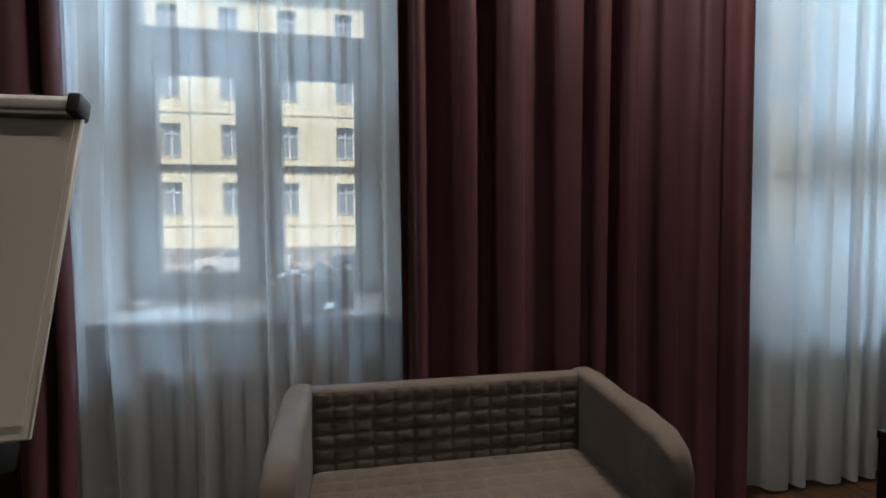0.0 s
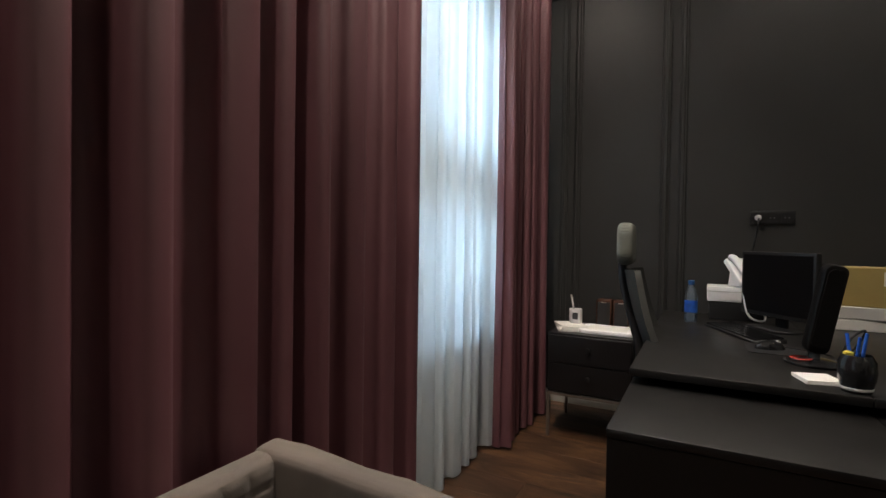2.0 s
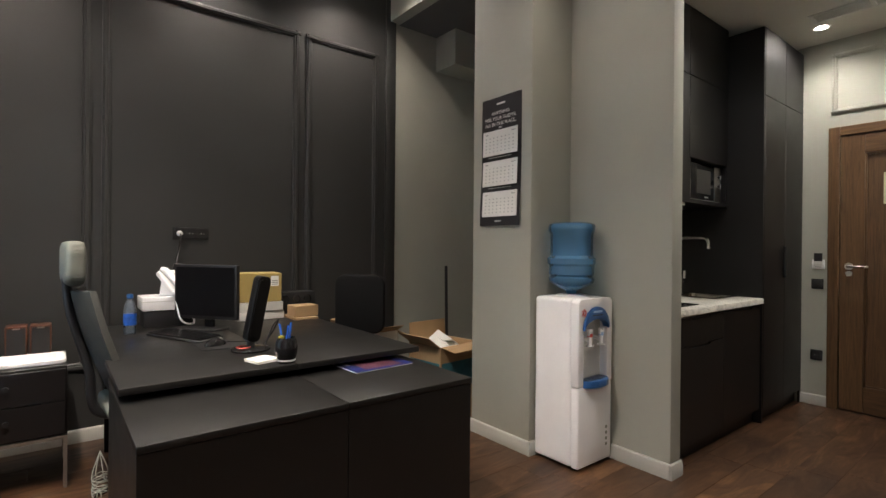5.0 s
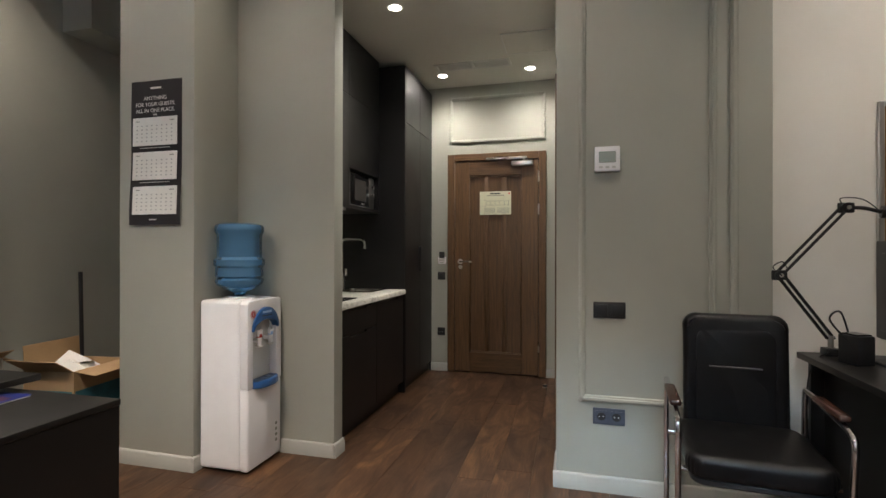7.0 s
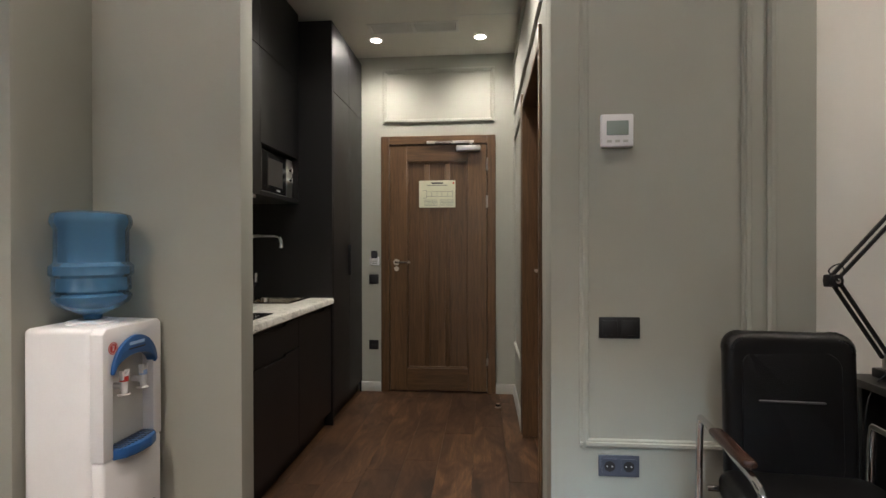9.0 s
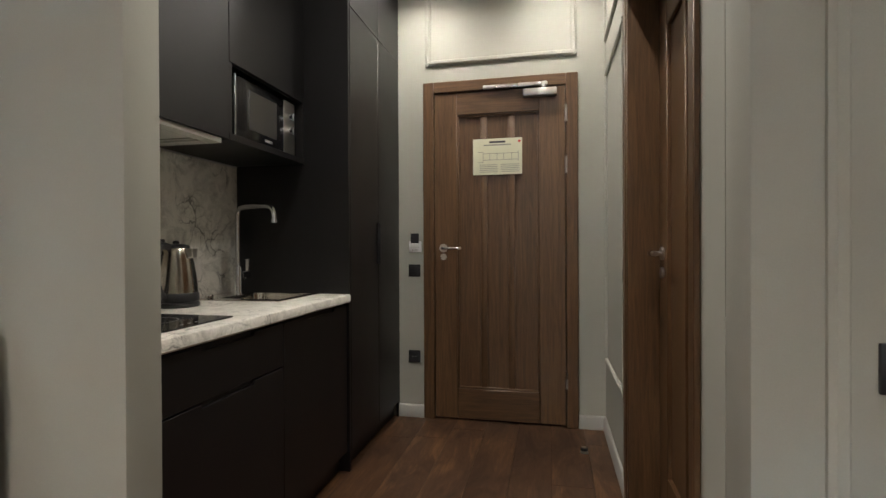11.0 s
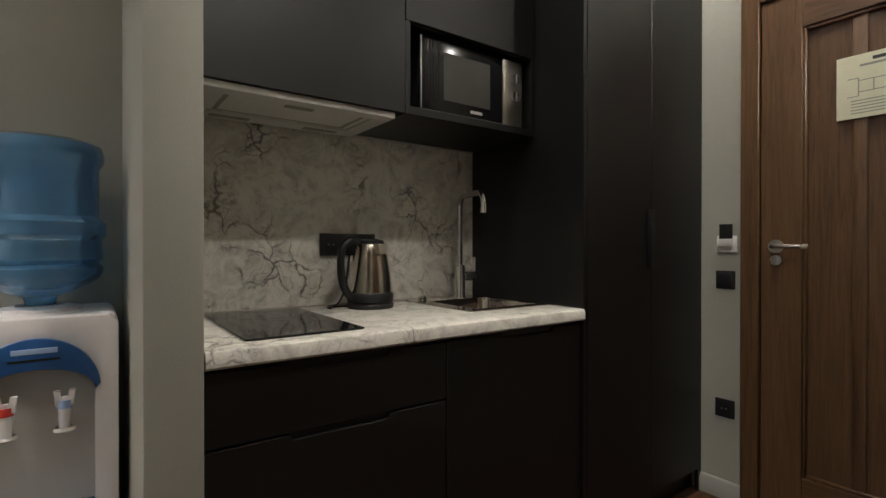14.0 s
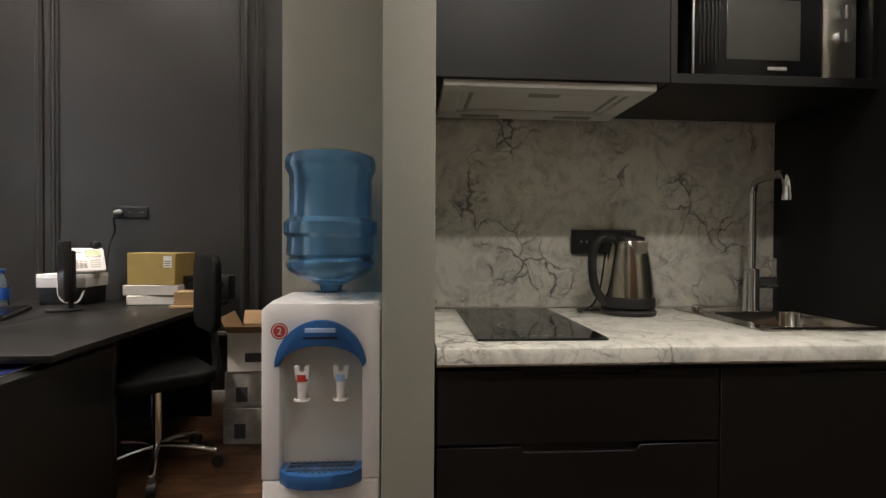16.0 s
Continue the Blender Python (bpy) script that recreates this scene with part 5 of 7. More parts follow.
        part("guard", bm_lathe([(0.018, -0.004), (0.022, 0.0), (0.018, 0.006)], 20, at=(fx + 0.004, y, 0.667)), PALEGREY, tp)
    # drip tray
    tray = bm_prism([(-aw, 0), (-aw * 0.75, -0.030), (-aw * 0.3, -0.045), (aw * 0.3, -0.045), (aw * 0.75, -0.030), (aw, 0), (aw, 0.045), (-aw, 0.045)], "z", z0 - 0.03, z0 + 0.008, 0.004, 2)
    bmesh.ops.rotate(tray, verts=tray.verts, matrix=Matrix.Rotation(radians(-90), 3, "Z"))
    bmesh.ops.translate(tray, verts=tray.verts, vec=(fx, 0, 0))
    dt = part("drip_tray", tray, BLUEPLASTIC, t, "dark blue drip tray with a grid")
    for i in range(11):
        y = -0.085 + 0.017 * i
        part("grid_bar", bm_box(fx - 0.028 + abs(y) * 0.12, y - 0.002, z0 + 0.007, fx + 0.04, y + 0.002, z0 + 0.011), NAVY, dt)
    for x in (fx - 0.012, fx + 0.012, fx + 0.032):
        part("grid_bar", bm_box(x - 0.002, -0.088, z0 + 0.007, x + 0.002, 0.088, z0 + 0.0105), NAVY, dt)
    bd = part("badge", bm_cyl((fx - 0.0012, 0.108, 0.85), (fx + 0.001, 0.108, 0.85), 0.022, seg=32), REDPLASTIC, t, "round red sticker with a white 2")
    part("badge_ring", bm_lathe([(0.0165, 0), (0.0175, 0.0006), (0.0185, 0)], 32), WHITEPLASTIC, bd).matrix_basis = pose(fx - 0.0013, 0.108, 0.85, 0, -90, 0)
    wording("digit", "2", 0.026, pose(fx - 0.0018, 0.108, 0.8415, 90, 0, -90), WHITEPLASTIC, bd)
    for i in range(4):
        part("indicator", bm_cyl((fx - 0.001, -0.105, 0.10 + 0.032 * i), (fx + 0.002, -0.105, 0.10 + 0.032 * i), 0.0095), GREYINK, t)
    for sx in (fx + 0.05, d / 2 - 0.04):
        for sy in (-0.11, 0.11):
            part("foot", bm_cyl((sx, sy, 0), (sx, sy, 0.018), 0.014), RUBBER, t)
    part("bottle_seat", bm_lathe([(0.0, 0.0), (0.085, 0.0), (0.085, 0.012), (0.06, 0.018), (0.05, 0.018)], 36, at=(0.015, 0, h - 0.004)), WHITEPLASTIC, t)
    # the bottle on top
    z = Z0 + h + 0.014
    bt = thing("water_bottle", "large blue plastic water bottle, half full, upside down", "water bottle", pose(cx + 0.015, cy, z))
    R = 0.132
    prof = [(0.030, 0.0), (0.034, 0.018), (0.085, 0.040), (R - 0.012, 0.062), (R - 0.003, 0.078), (R - 0.003, 0.092), (R - 0.014, 0.102), (R - 0.003, 0.112), (R - 0.006, 0.160), (R + 0.004, 0.172), (R + 0.004, 0.203), (R - 0.012, 0.218), (R - 0.012, 0.340), (R, 0.362), (R, 0.382), (R - 0.006, 0.398), (R - 0.030, 0.408), (0.05, 0.405), (0.0, 0.398)]
    part("shell", bm_lathe(prof, 48), BOTTLE, bt, "ribbed translucent blue shell")
    wp = [(0.0, 0.004), (0.026, 0.004), (0.032, 0.021), (0.083, 0.0435), (R - 0.016, 0.065), (R - 0.008, 0.080), (R - 0.008, 0.094), (R - 0.019, 0.103), (R - 0.008, 0.114), (R - 0.011, 0.148), (0.0, 0.148)]
    part("water", bm_lathe(wp, 48), WATER, bt, "clear water")


water_cooler()


def calendar():
    t = thing("wall_calendar", "black three-block wall calendar with white pages", "calendar", pose(2.465, -0.56, 1.70))
    W, Hh = 0.168, 0.40
    bm = bmesh.new()
    n = 14
    rows = []
    for i in range(n + 1):
        v = i / n
        z = Hh - 2 * Hh * v
        y = 0.003 + 0.006 * math.sin(v * 9) * v + 0.012 * v * v
        rows.append([bm.verts.new((x, y + 0.002 * math.sin(6 * x * 8), z)) for x in (-W, -W / 2, 0, W / 2, W)])
    for a, b in zip(rows, rows[1:]):
        for k in range(4):
            bm.faces.new((a[k], a[k + 1], b[k + 1], b[k]))
    back = part("backing", bm, mat("black_card", (0.02, 0.018, 0.02), 0.5, var=0.1), t)
    md = back.modifiers.new("thickness", "SOLIDIFY")
    md.thickness = 0.002
    for zc, tilt in ((0.115, 1.0), (-0.075, 2.0), (-0.265, 2.4)):
        pg = part("page_block", bm_box(-0.148, 0.0, -0.078, 0.148, 0.004, 0.078, 0.001, 1), PAPER, t, "white month page block")
        pg.matrix_basis = pose(0, 0.012 + 0.006 * abs(zc - 0.1), zc, tilt, 0, 0)
        part("month_name", bm_box(0.10, 0.004, 0.055, 0.125, 0.0046, 0.060), GREYINK, pg)
        part("month_name", bm_box(-0.13, 0.004, 0.055, -0.10, 0.0046, 0.060), GREYINK, pg)
        g = bmesh.new()
        for r in range(5):
            for c in range(8):
                bm_box(0.118 - 0.033 * c - 0.006, 0.004, 0.028 - 0.021 * r, 0.118 - 0.033 * c + 0.004, 0.0045, 0.035 - 0.021 * r, bm=g)
        tagged(part("date_grid", g, mat("pale_ink", (0.42, 0.42, 0.40), 0.8), pg), kind="stuff")
    for z in (0.025, -0.165):
        part("text_line", bm_box(-0.10, 0.013, z - 0.002, 0.10, 0.0145, z + 0.002), PALEGREY, t)
    part("brand_bar", bm_box(-0.035, 0.006, 0.352, 0.035, 0.0075, 0.362), PAPER, t)
    part("brand_bar", bm_box(-0.025, 0.026, -0.375, 0.025, 0.0275, -0.368), PAPER, t)
    for i, line in enumerate(("ANYTHING", "FOR YOUR GUESTS.", "ALL IN ONE PLACE.")):
        wording("slogan", line, 0.030, pose(0, 0.0115, 0.290 - 0.034 * i, 90, 0, 180), PAPER, t)
    part("year", bm_box(-0.012, 0.011, 0.204, 0.012, 0.0125, 0.212), PALEGREY, t)


calendar()

# ---- office: sofa, flip chart, desks, chairs, clutter ----


def sofa():
    x0, x1, yb, yf, h = 0.345, 1.415, 2.12, 1.525, 0.612
    t = thing("sofa", "small grey quilted two-seat sofa with slim arms", "sofa", pose((x0 + x1) / 2, (yb + yf) / 2, 0))

    def quilt(u0, u1, v0, v1, place, cu, cv, puff, sag=0.0):
        """A padded face, pinched along the seams of a grid."""
        bm = bmesh.new()
        n = 6
        U, V = cu * n, cv * n
        grid = []
        for j in range(V + 1):
            row = []
            for i in range(U + 1):
                u, v = i / U, j / V
                fu, fv = (i % n) / n, (j % n) / n
                p = puff * (max(0.0, math.sin(math.pi * fu)) * max(0.0, math.sin(math.pi * fv))) ** 0.25
                k = noise.noise((u * 9, v * 6, 3.1 + sag))
                p += 0.003 * k + 0.0015 * noise.noise((u * 31, v * 22, 1.0))
                row.append(bm.verts.new(place(u0 + (u1 - u0) * u + 0.002 * k, v0 + (v1 - v0) * v + 0.002 * k, p)))
            grid.append(row)
        for a, b in zip(grid, grid[1:]):
            for i in range(U):
                bm.faces.new((a[i], a[i + 1], b[i + 1], b[i]))
        bmesh.ops.recalc_face_normals(bm, faces=bm.faces)
        return bm

    wpart("back", bm_box(x0 + 0.02, yb - 0.085, 0.10, x1 - 0.02, yb, h - 0.006, 0.03, 4), SOFA, t)
    wpart("back_quilt", quilt(x0 + 0.085, x1 - 0.085, 0.33, h - 0.012, lambda u, v, p: (u, yb - 0.083 - p - 0.03 * (h - v), v), 14, 6, 0.007), SOFA, t, None, "quilted back cushion cover")
    wpart("seat", bm_box(x0 + 0.07, yf + 0.02, 0.20, x1 - 0.07, yb - 0.08, 0.355, 0.04, 4), SOFA, t)
    wpart("seat_quilt", quilt(x0 + 0.085, x1 - 0.085, yf + 0.05, yb - 0.12, lambda u, v, p: (u, v, 0.354 + p), 14, 7, 0.007, 2.0), SOFA, t, None, "quilted seat cover")
    for xa, xb, s in ((x0, x0 + 0.082, 1), (x1 - 0.082, x1, -1)):
        out = [(yb, 0.10), (yb, h), (yb - 0.10, h + 0.004), (yf + 0.22, h - 0.008), (yf + 0.08, h - 0.022), (yf + 0.02, h - 0.055), (yf, h - 0.12), (yf, 0.10)]
        a = bm_prism(out, "x", xa, xb, 0.026, 4)
        bmesh.ops.subdivide_edges(a, edges=a.edges, cuts=2, use_grid_fill=True)
        for v in a.verts:
            v.co += Vector((1, 0.3, 0.5)) * 0.007 * noise.noise(v.co * 11)
        wpart("arm", a, SOFA, t)
        wpart("arm_quilt", quilt(yf + 0.03, yb - 0.09, 0.37, h - 0.045, lambda u, v, p, xa=xa, xb=xb, s=s: ((xb if s > 0 else xa) + s * (p * 0.5 - 0.004), u, v - 0.05 * max(0, (yb - 0.3 - u))), 9, 4, 0.005, 5.0 + s), SOFA, t)
    for x in (x0 + 0.08, x1 - 0.08):
        for y in (yf + 0.06, yb - 0.06):
            wpart("leg", bm_cyl((x, y, Z0), (x, y, 0.105), 0.016, 0.02), BLACK, t)


sofa()


def flip_chart():
    t = thing("flip_chart", "white flip chart easel leaning back", "flip chart", pose(-0.47, 1.66, 0))
    tilt = math.degrees(math.atan2(0.28, 0.76))
    board = part("board", bm_box(-0.35, -0.006, 0, 0.35, 0.008, 0.80, 0.003, 1), WHITEBOARD, t, "glossy white dry-wipe board")
    board.matrix_basis = pose(0, -0.045, 0.68, -tilt, 0, 0)
    part("pad_sheet", bm_box(-0.335, -0.010, 0.03, 0.335, -0.0065, 0.765), WHITEBOARD, board)
    cl = part("clamp_bar", bm_prism([(-0.030, 0.79), (-0.034, 0.815), (-0.020, 0.835), (0.02, 0.835), (0.02, 0.785), (-0.02, 0.785)], "x", -0.34, 0.325, 0.004, 2), PALEGREY, board, "beige clamp bar")
    part("clamp_lip", bm_box(-0.34, -0.028, 0.775, 0.33, -0.004, 0.787, 0.002, 1), GREYINK, cl)
    for x in (-0.352, 0.338):
        part("end_cap", bm_box(x - 0.016, -0.038, 0.778, x + 0.016, 0.022, 0.838, 0.008), BLACK, cl)
    tr = part("pen_tray", bm_prism([(-0.075, -0.055), (-0.078, -0.04), (-0.01, -0.005), (0.0, -0.005), (0.0, -0.02)], "x", -0.33, 0.30, 0.002, 1), PALEGREY, board, "beige pen tray")
    part("tray_end", bm_box(0.30, -0.07, -0.06, 0.335, 0.0, 0.0, 0.006), BLACK, tr)
    for x in (-0.22, 0.24, 0.28):
        part("screw", bm_cyl((x, -0.012, 0.008), (x, -0.006, 0.008), 0.006), SATIN, board)
    for x, y in ((-0.36, -0.36), (0.36, -0.36), (0.0, 0.40)):
        part("leg", bm_tube([(x * 0.35, 0.17 if y < 0 else 0.2, 1.40), (x, y if y > 0 else -0.30, Z0)], 0.013, 10, smooth=0), BLACK, t)


flip_chart()

DT, LT = 0.675, 0.622                       # desk and low unit heights


def main_desk():
    t = thing("desk", "large charcoal laminate double office desk", "desk", pose(3.06, 0.81, 0))
    wpart("top", bm_box(2.27, 0.81, DT - 0.026, 3.86, 1.43, DT, 0.003, 2), DESK, t)
    wpart("top", bm_box(2.27, 0.19, DT - 0.026, 3.86, 0.808, DT, 0.003, 2), DESK, t)
    for x in (2.71, 3.72):
        wpart("panel_leg", bm_box(x, 0.25, Z0, x + 0.025, 1.37, DT - 0.026, 0.002, 1), DESK, t)
    wpart("modesty_panel", bm_box(2.735, 0.80, 0.2, 3.72, 0.818, DT - 0.026), DESK, t)
    wpart("cable_grommet", bm_lathe([(0.025, DT), (0.034, DT + 0.002), (0.036, DT)], 24, at=(3.45, 0.95, 0)), BLACK, t)
    u = thing("low_cabinet", "charcoal laminate low cabinet at the desk's end", "cabinet", pose(2.2, 0.78, 0))
    ym = 0.80
    wpart("top", bm_box(1.83, ym + 0.001, LT - 0.022, 2.70, 1.428, LT, 0.002, 2), DESK, u)
    wpart("top", bm_box(1.83, 0.235, LT - 0.022, 2.70, ym - 0.001, LT, 0.002, 2), DESK, u)
    wpart("side", bm_box(1.85, 1.405, Z0, 2.69, 1.425, LT - 0.022), DESK, u)
    wpart("side", bm_box(1.85, 0.24, Z0, 2.69, 0.26, LT - 0.022), DESK, u)
    wpart("divider", bm_box(1.86, ym - 0.01, Z0, 2.69, ym + 0.01, LT - 0.022), DESK, u)
    wpart("front", bm_box(1.834, ym + 0.0015, Z0 + 0.01, 1.85, 1.427, LT - 0.024, 0.0012, 1), DESK, u)
    wpart("front", bm_box(1.834, 0.237, Z0 + 0.01, 1.85, ym - 0.0015, LT - 0.024, 0.0012, 1), DESK, u)


main_desk()


def magazine(x, y, z, rz):
    t = thing("brochure", "glossy dark blue printed brochure lying flat", "brochure", pose(x, y, z, 0, 0, rz))
    part("page_block", bm_box(-0.105, -0.148, 0, 0.105, 0.148, 0.005, 0.001, 1), PAPER, t)
    c = part("cover", bm_box(-0.106, -0.149, 0.0051, 0.106, 0.149, 0.0066), BLUEPRINT, t, "dark blue printed cover")
    part("picture", bm_box(-0.085, -0.10, 0.0067, 0.085, 0.09, 0.0072), PINKPRINT, c)
    part("title_bar", bm_box(0.02, 0.105, 0.0067, 0.09, 0.125, 0.0072), PALEGREY, c)


magazine(2.272, 0.45, LT, 3)


def monitor(name, label, m, w, h, stand_h, base_mat=BLACK, tilt=0):
    """A flat screen, its face towards -y, standing on z = 0."""
    t = thing(name, label, "monitor", m)
    s = part("panel", bm_box(-w / 2, -0.012, stand_h, w / 2, 0.018, stand_h + h, 0.005), base_mat, t)
    part("screen", bm_box(-w / 2 + 0.014, -0.0135, stand_h + 0.02, w / 2 - 0.014, -0.011, stand_h + h - 0.014), SCREEN, s, "black screen, switched off")
    part("rear_shell", bm_box(-w * 0.3, 0.016, stand_h + 0.04, w * 0.3, 0.045, stand_h + h - 0.05, 0.012), base_mat, s)
    part("neck", bm_box(-0.03, 0.02, 0.008, 0.03, 0.042, stand_h + h * 0.45, 0.006), base_mat, t)
    part("foot", bm_prism(round_rect(0.25, 0.17, 0.06, 6), "z", 0, 0.012, 0.003, 1), base_mat, t)
    return t


monitor("monitor", "black flat computer monitor, switched off, on the desk", pose(3.40, 0.905, DT, 0, 0, 218), 0.42, 0.315, 0.06)


def keyboard(m, name="keyboard"):
    t = thing(name, "black computer keyboard on the desk", "keyboard", m)
    part("body", bm_prism([(-0.07, 0), (0.07, 0), (0.07, 0.02), (-0.07, 0.01)], "x", -0.22, 0.22, 0.003, 1), BLACK, t)
    bm = bmesh.new()
    for r in range(6):
        for c in range(20):
            if r == 0 and 5 < c < 11:
                continue
            x, y = -0.205 + 0.0215 * c, -0.052 + 0.0208 * r
            bm_box(x - 0.008, y - 0.0085, 0.011 + 0.0012 * r, x + 0.0085, y + 0.008, 0.019 + 0.0013 * r, bm=bm)
    tagged(part("keys", bm, GLOSSBLACK, t), kind="stuff")
    part("space_bar", bm_box(-0.09, -0.06, 0.011, 0.03, -0.045, 0.019, 0.001, 1), GLOSSBLACK, t)


keyboard(pose(3.19, 1.06, DT, 0, 0, 203.5))


def mouse(m):
    t = thing("mouse", "black computer mouse on a dark mat", "mouse", m)
    bm = bmesh.new()
    bmesh.ops.create_uvsphere(bm, u_segments=20, v_segments=12, radius=1, matrix=Matrix.Diagonal((0.03, 0.055, 0.034, 1)))
    bmesh.ops.bisect_plane(bm, geom=list(bm.verts) + list(bm.edges) + list(bm.faces), plane_co=(0, 0, 0.0), plane_no=(0, 0, -1), clear_outer=True)
    bmesh.ops.holes_fill(bm, edges=bm.edges)
    part("shell", bm, GLOSSBLACK, t)
    part("wheel", bm_cyl((-0.004, 0.03, 0.026), (0.004, 0.03, 0.026), 0.008), PALEGREY, t)
    part("cable", bm_tube([(0, 0.052, 0.008), (0.03, 0.12, 0.003), (0.10, 0.16, 0.003), (0.16, 0.14, 0.003)], 0.002, 6), BLACK, t)


mouse(pose(2.86, 0.985, DT + 0.003, 0, 0, 200))
solid("mouse_mat", bm_prism(round_rect(0.21, 0.19, 0.02, 4, 2.86, 0.97), "z", DT + 0.0004, DT + 0.003), BLACK, "thin black mouse mat on the desk", "mouse mat")


def tower_speaker():
    t = thing("desktop_speaker", "slim black tilted desktop speaker on a round foot", "speaker", pose(2.66, 0.878, DT))
    part("foot", bm_lathe([(0, 0), (0.085, 0), (0.088, 0.008), (0.07, 0.016), (0.03, 0.022), (0, 0.022)], 32), GLOSSBLACK, t)
    out = round_rect(0.072, 0.31, 0.025, 5, 0, 0.155)
    b = part("cabinet", bm_prism(out, "y", -0.022, 0.022, 0.006, 2), LEATHER, t)
    b.matrix_basis = pose(0.005, 0, 0.04, 6, 8, -72)
    part("grille", bm_prism(round_rect(0.058, 0.27, 0.02, 5, 0, 0.16), "y", -0.026, -0.021), LEATHER, b)
    part("neck", bm_cyl((0, 0, 0.018), (0.005, 0, 0.06), 0.018), BLACK, t)
    part("cable", bm_tube([(0.03, -0.06, 0.01), (0.10, -0.13, 0.05), (0.06, -0.15, 0.12), (0.0, -0.10, 0.10), (-0.02, -0.06, 0.02)], 0.004, 8), BLACK, t)
    part("volume_ring", bm_lathe([(0.03, 0.0), (0.033, 0.003), (0.03, 0.006)], 24, at=(-0.02, 0.04, 0.018)), REDPLASTIC, t)


tower_speaker()


def pen_pot():
    t = thing("pen_pot", "round black glossy pen pot with blue pens", "pen holder", pose(2.325, 0.835, DT))
    part("pot", bm_lathe([(0, 0), (0.034, 0), (0.036, 0.012), (0.043, 0.035), (0.046, 0.06), (0.043, 0.088), (0.034, 0.105), (0.030, 0.103), (0.038, 0.085), (0.04, 0.06), (0.03, 0.02), (0, 0.016)], 32), GLOSSBLACK, t)
    part("band", bm_lathe([(0.0365, 0.008), (0.0385, 0.012), (0.0365, 0.018)], 32), PALEGREY, t)
    pen_blue = mat("blue_pen", (0.02, 0.10, 0.45), 0.3)
    for i, (a, b, l) in enumerate(((8, 5, 0.15), (-6, 12, 0.145), (4, -9, 0.14))):
        p = part("pen", bm_cyl((0, 0, 0), (0, 0, l), 0.0045, seg=12), pen_blue, t)
        p.matrix_basis = pose(0.008 * (i - 1), 0.004 * i, 0.018, a, b, 0)
    part("yellow_tip", bm_lathe([(0, 0), (0.012, 0), (0.013, 0.01), (0, 0.016)], 16, at=(0.012, 0.018, 0.098)), mat("yellow_sponge", (0.5, 0.42, 0.05), 0.8), t)


pen_pot()


def paper_pile(x, y, z, w, d, n, rz, label, m=PAPER):
    t = thing("note_pad", label, "paper", pose(x, y, z, 0, 0, rz))
    for i in range(n):
        s = part("sheet", bm_box(-w / 2, -d / 2, 0, w / 2, d / 2, 0.0035, 0.0006, 1), m, t)
        s.matrix_basis = pose(0.002 * i, -0.001 * i, 0.0036 * i, 0, 0, 1.5 * i)


paper_pile(2.405, 0.91, DT, 0.10, 0.10, 3, 14, "white square note pad on the desk")


def drink_bottle():
    t = thing("drinking_bottle", "small clear plastic water bottle with a blue label", "bottle", pose(3.47, 1.275, DT))
    part("bottle", bm_lathe([(0, 0), (0.028, 0), (0.031, 0.01), (0.030, 0.06), (0.031, 0.13), (0.022, 0.17), (0.013, 0.19), (0.013, 0.205), (0, 0.205)], 28), tinted("clear_plastic", (0.90, 0.95, 1.0), (0.65, 0.78, 0.92), 0.22), t)
    part("label", bm_lathe([(0.0315, 0.05), (0.0318, 0.052), (0.0318, 0.11), (0.0315, 0.112)], 28), mat("blue_label", (0.02, 0.09, 0.4), 0.4, var=0.4, scale=30), t)
    part("cap", bm_lathe([(0.0145, 0.195), (0.0155, 0.198), (0.0155, 0.215), (0.013, 0.218), (0, 0.218)], 24), BLUEPLASTIC, t)


drink_bottle()


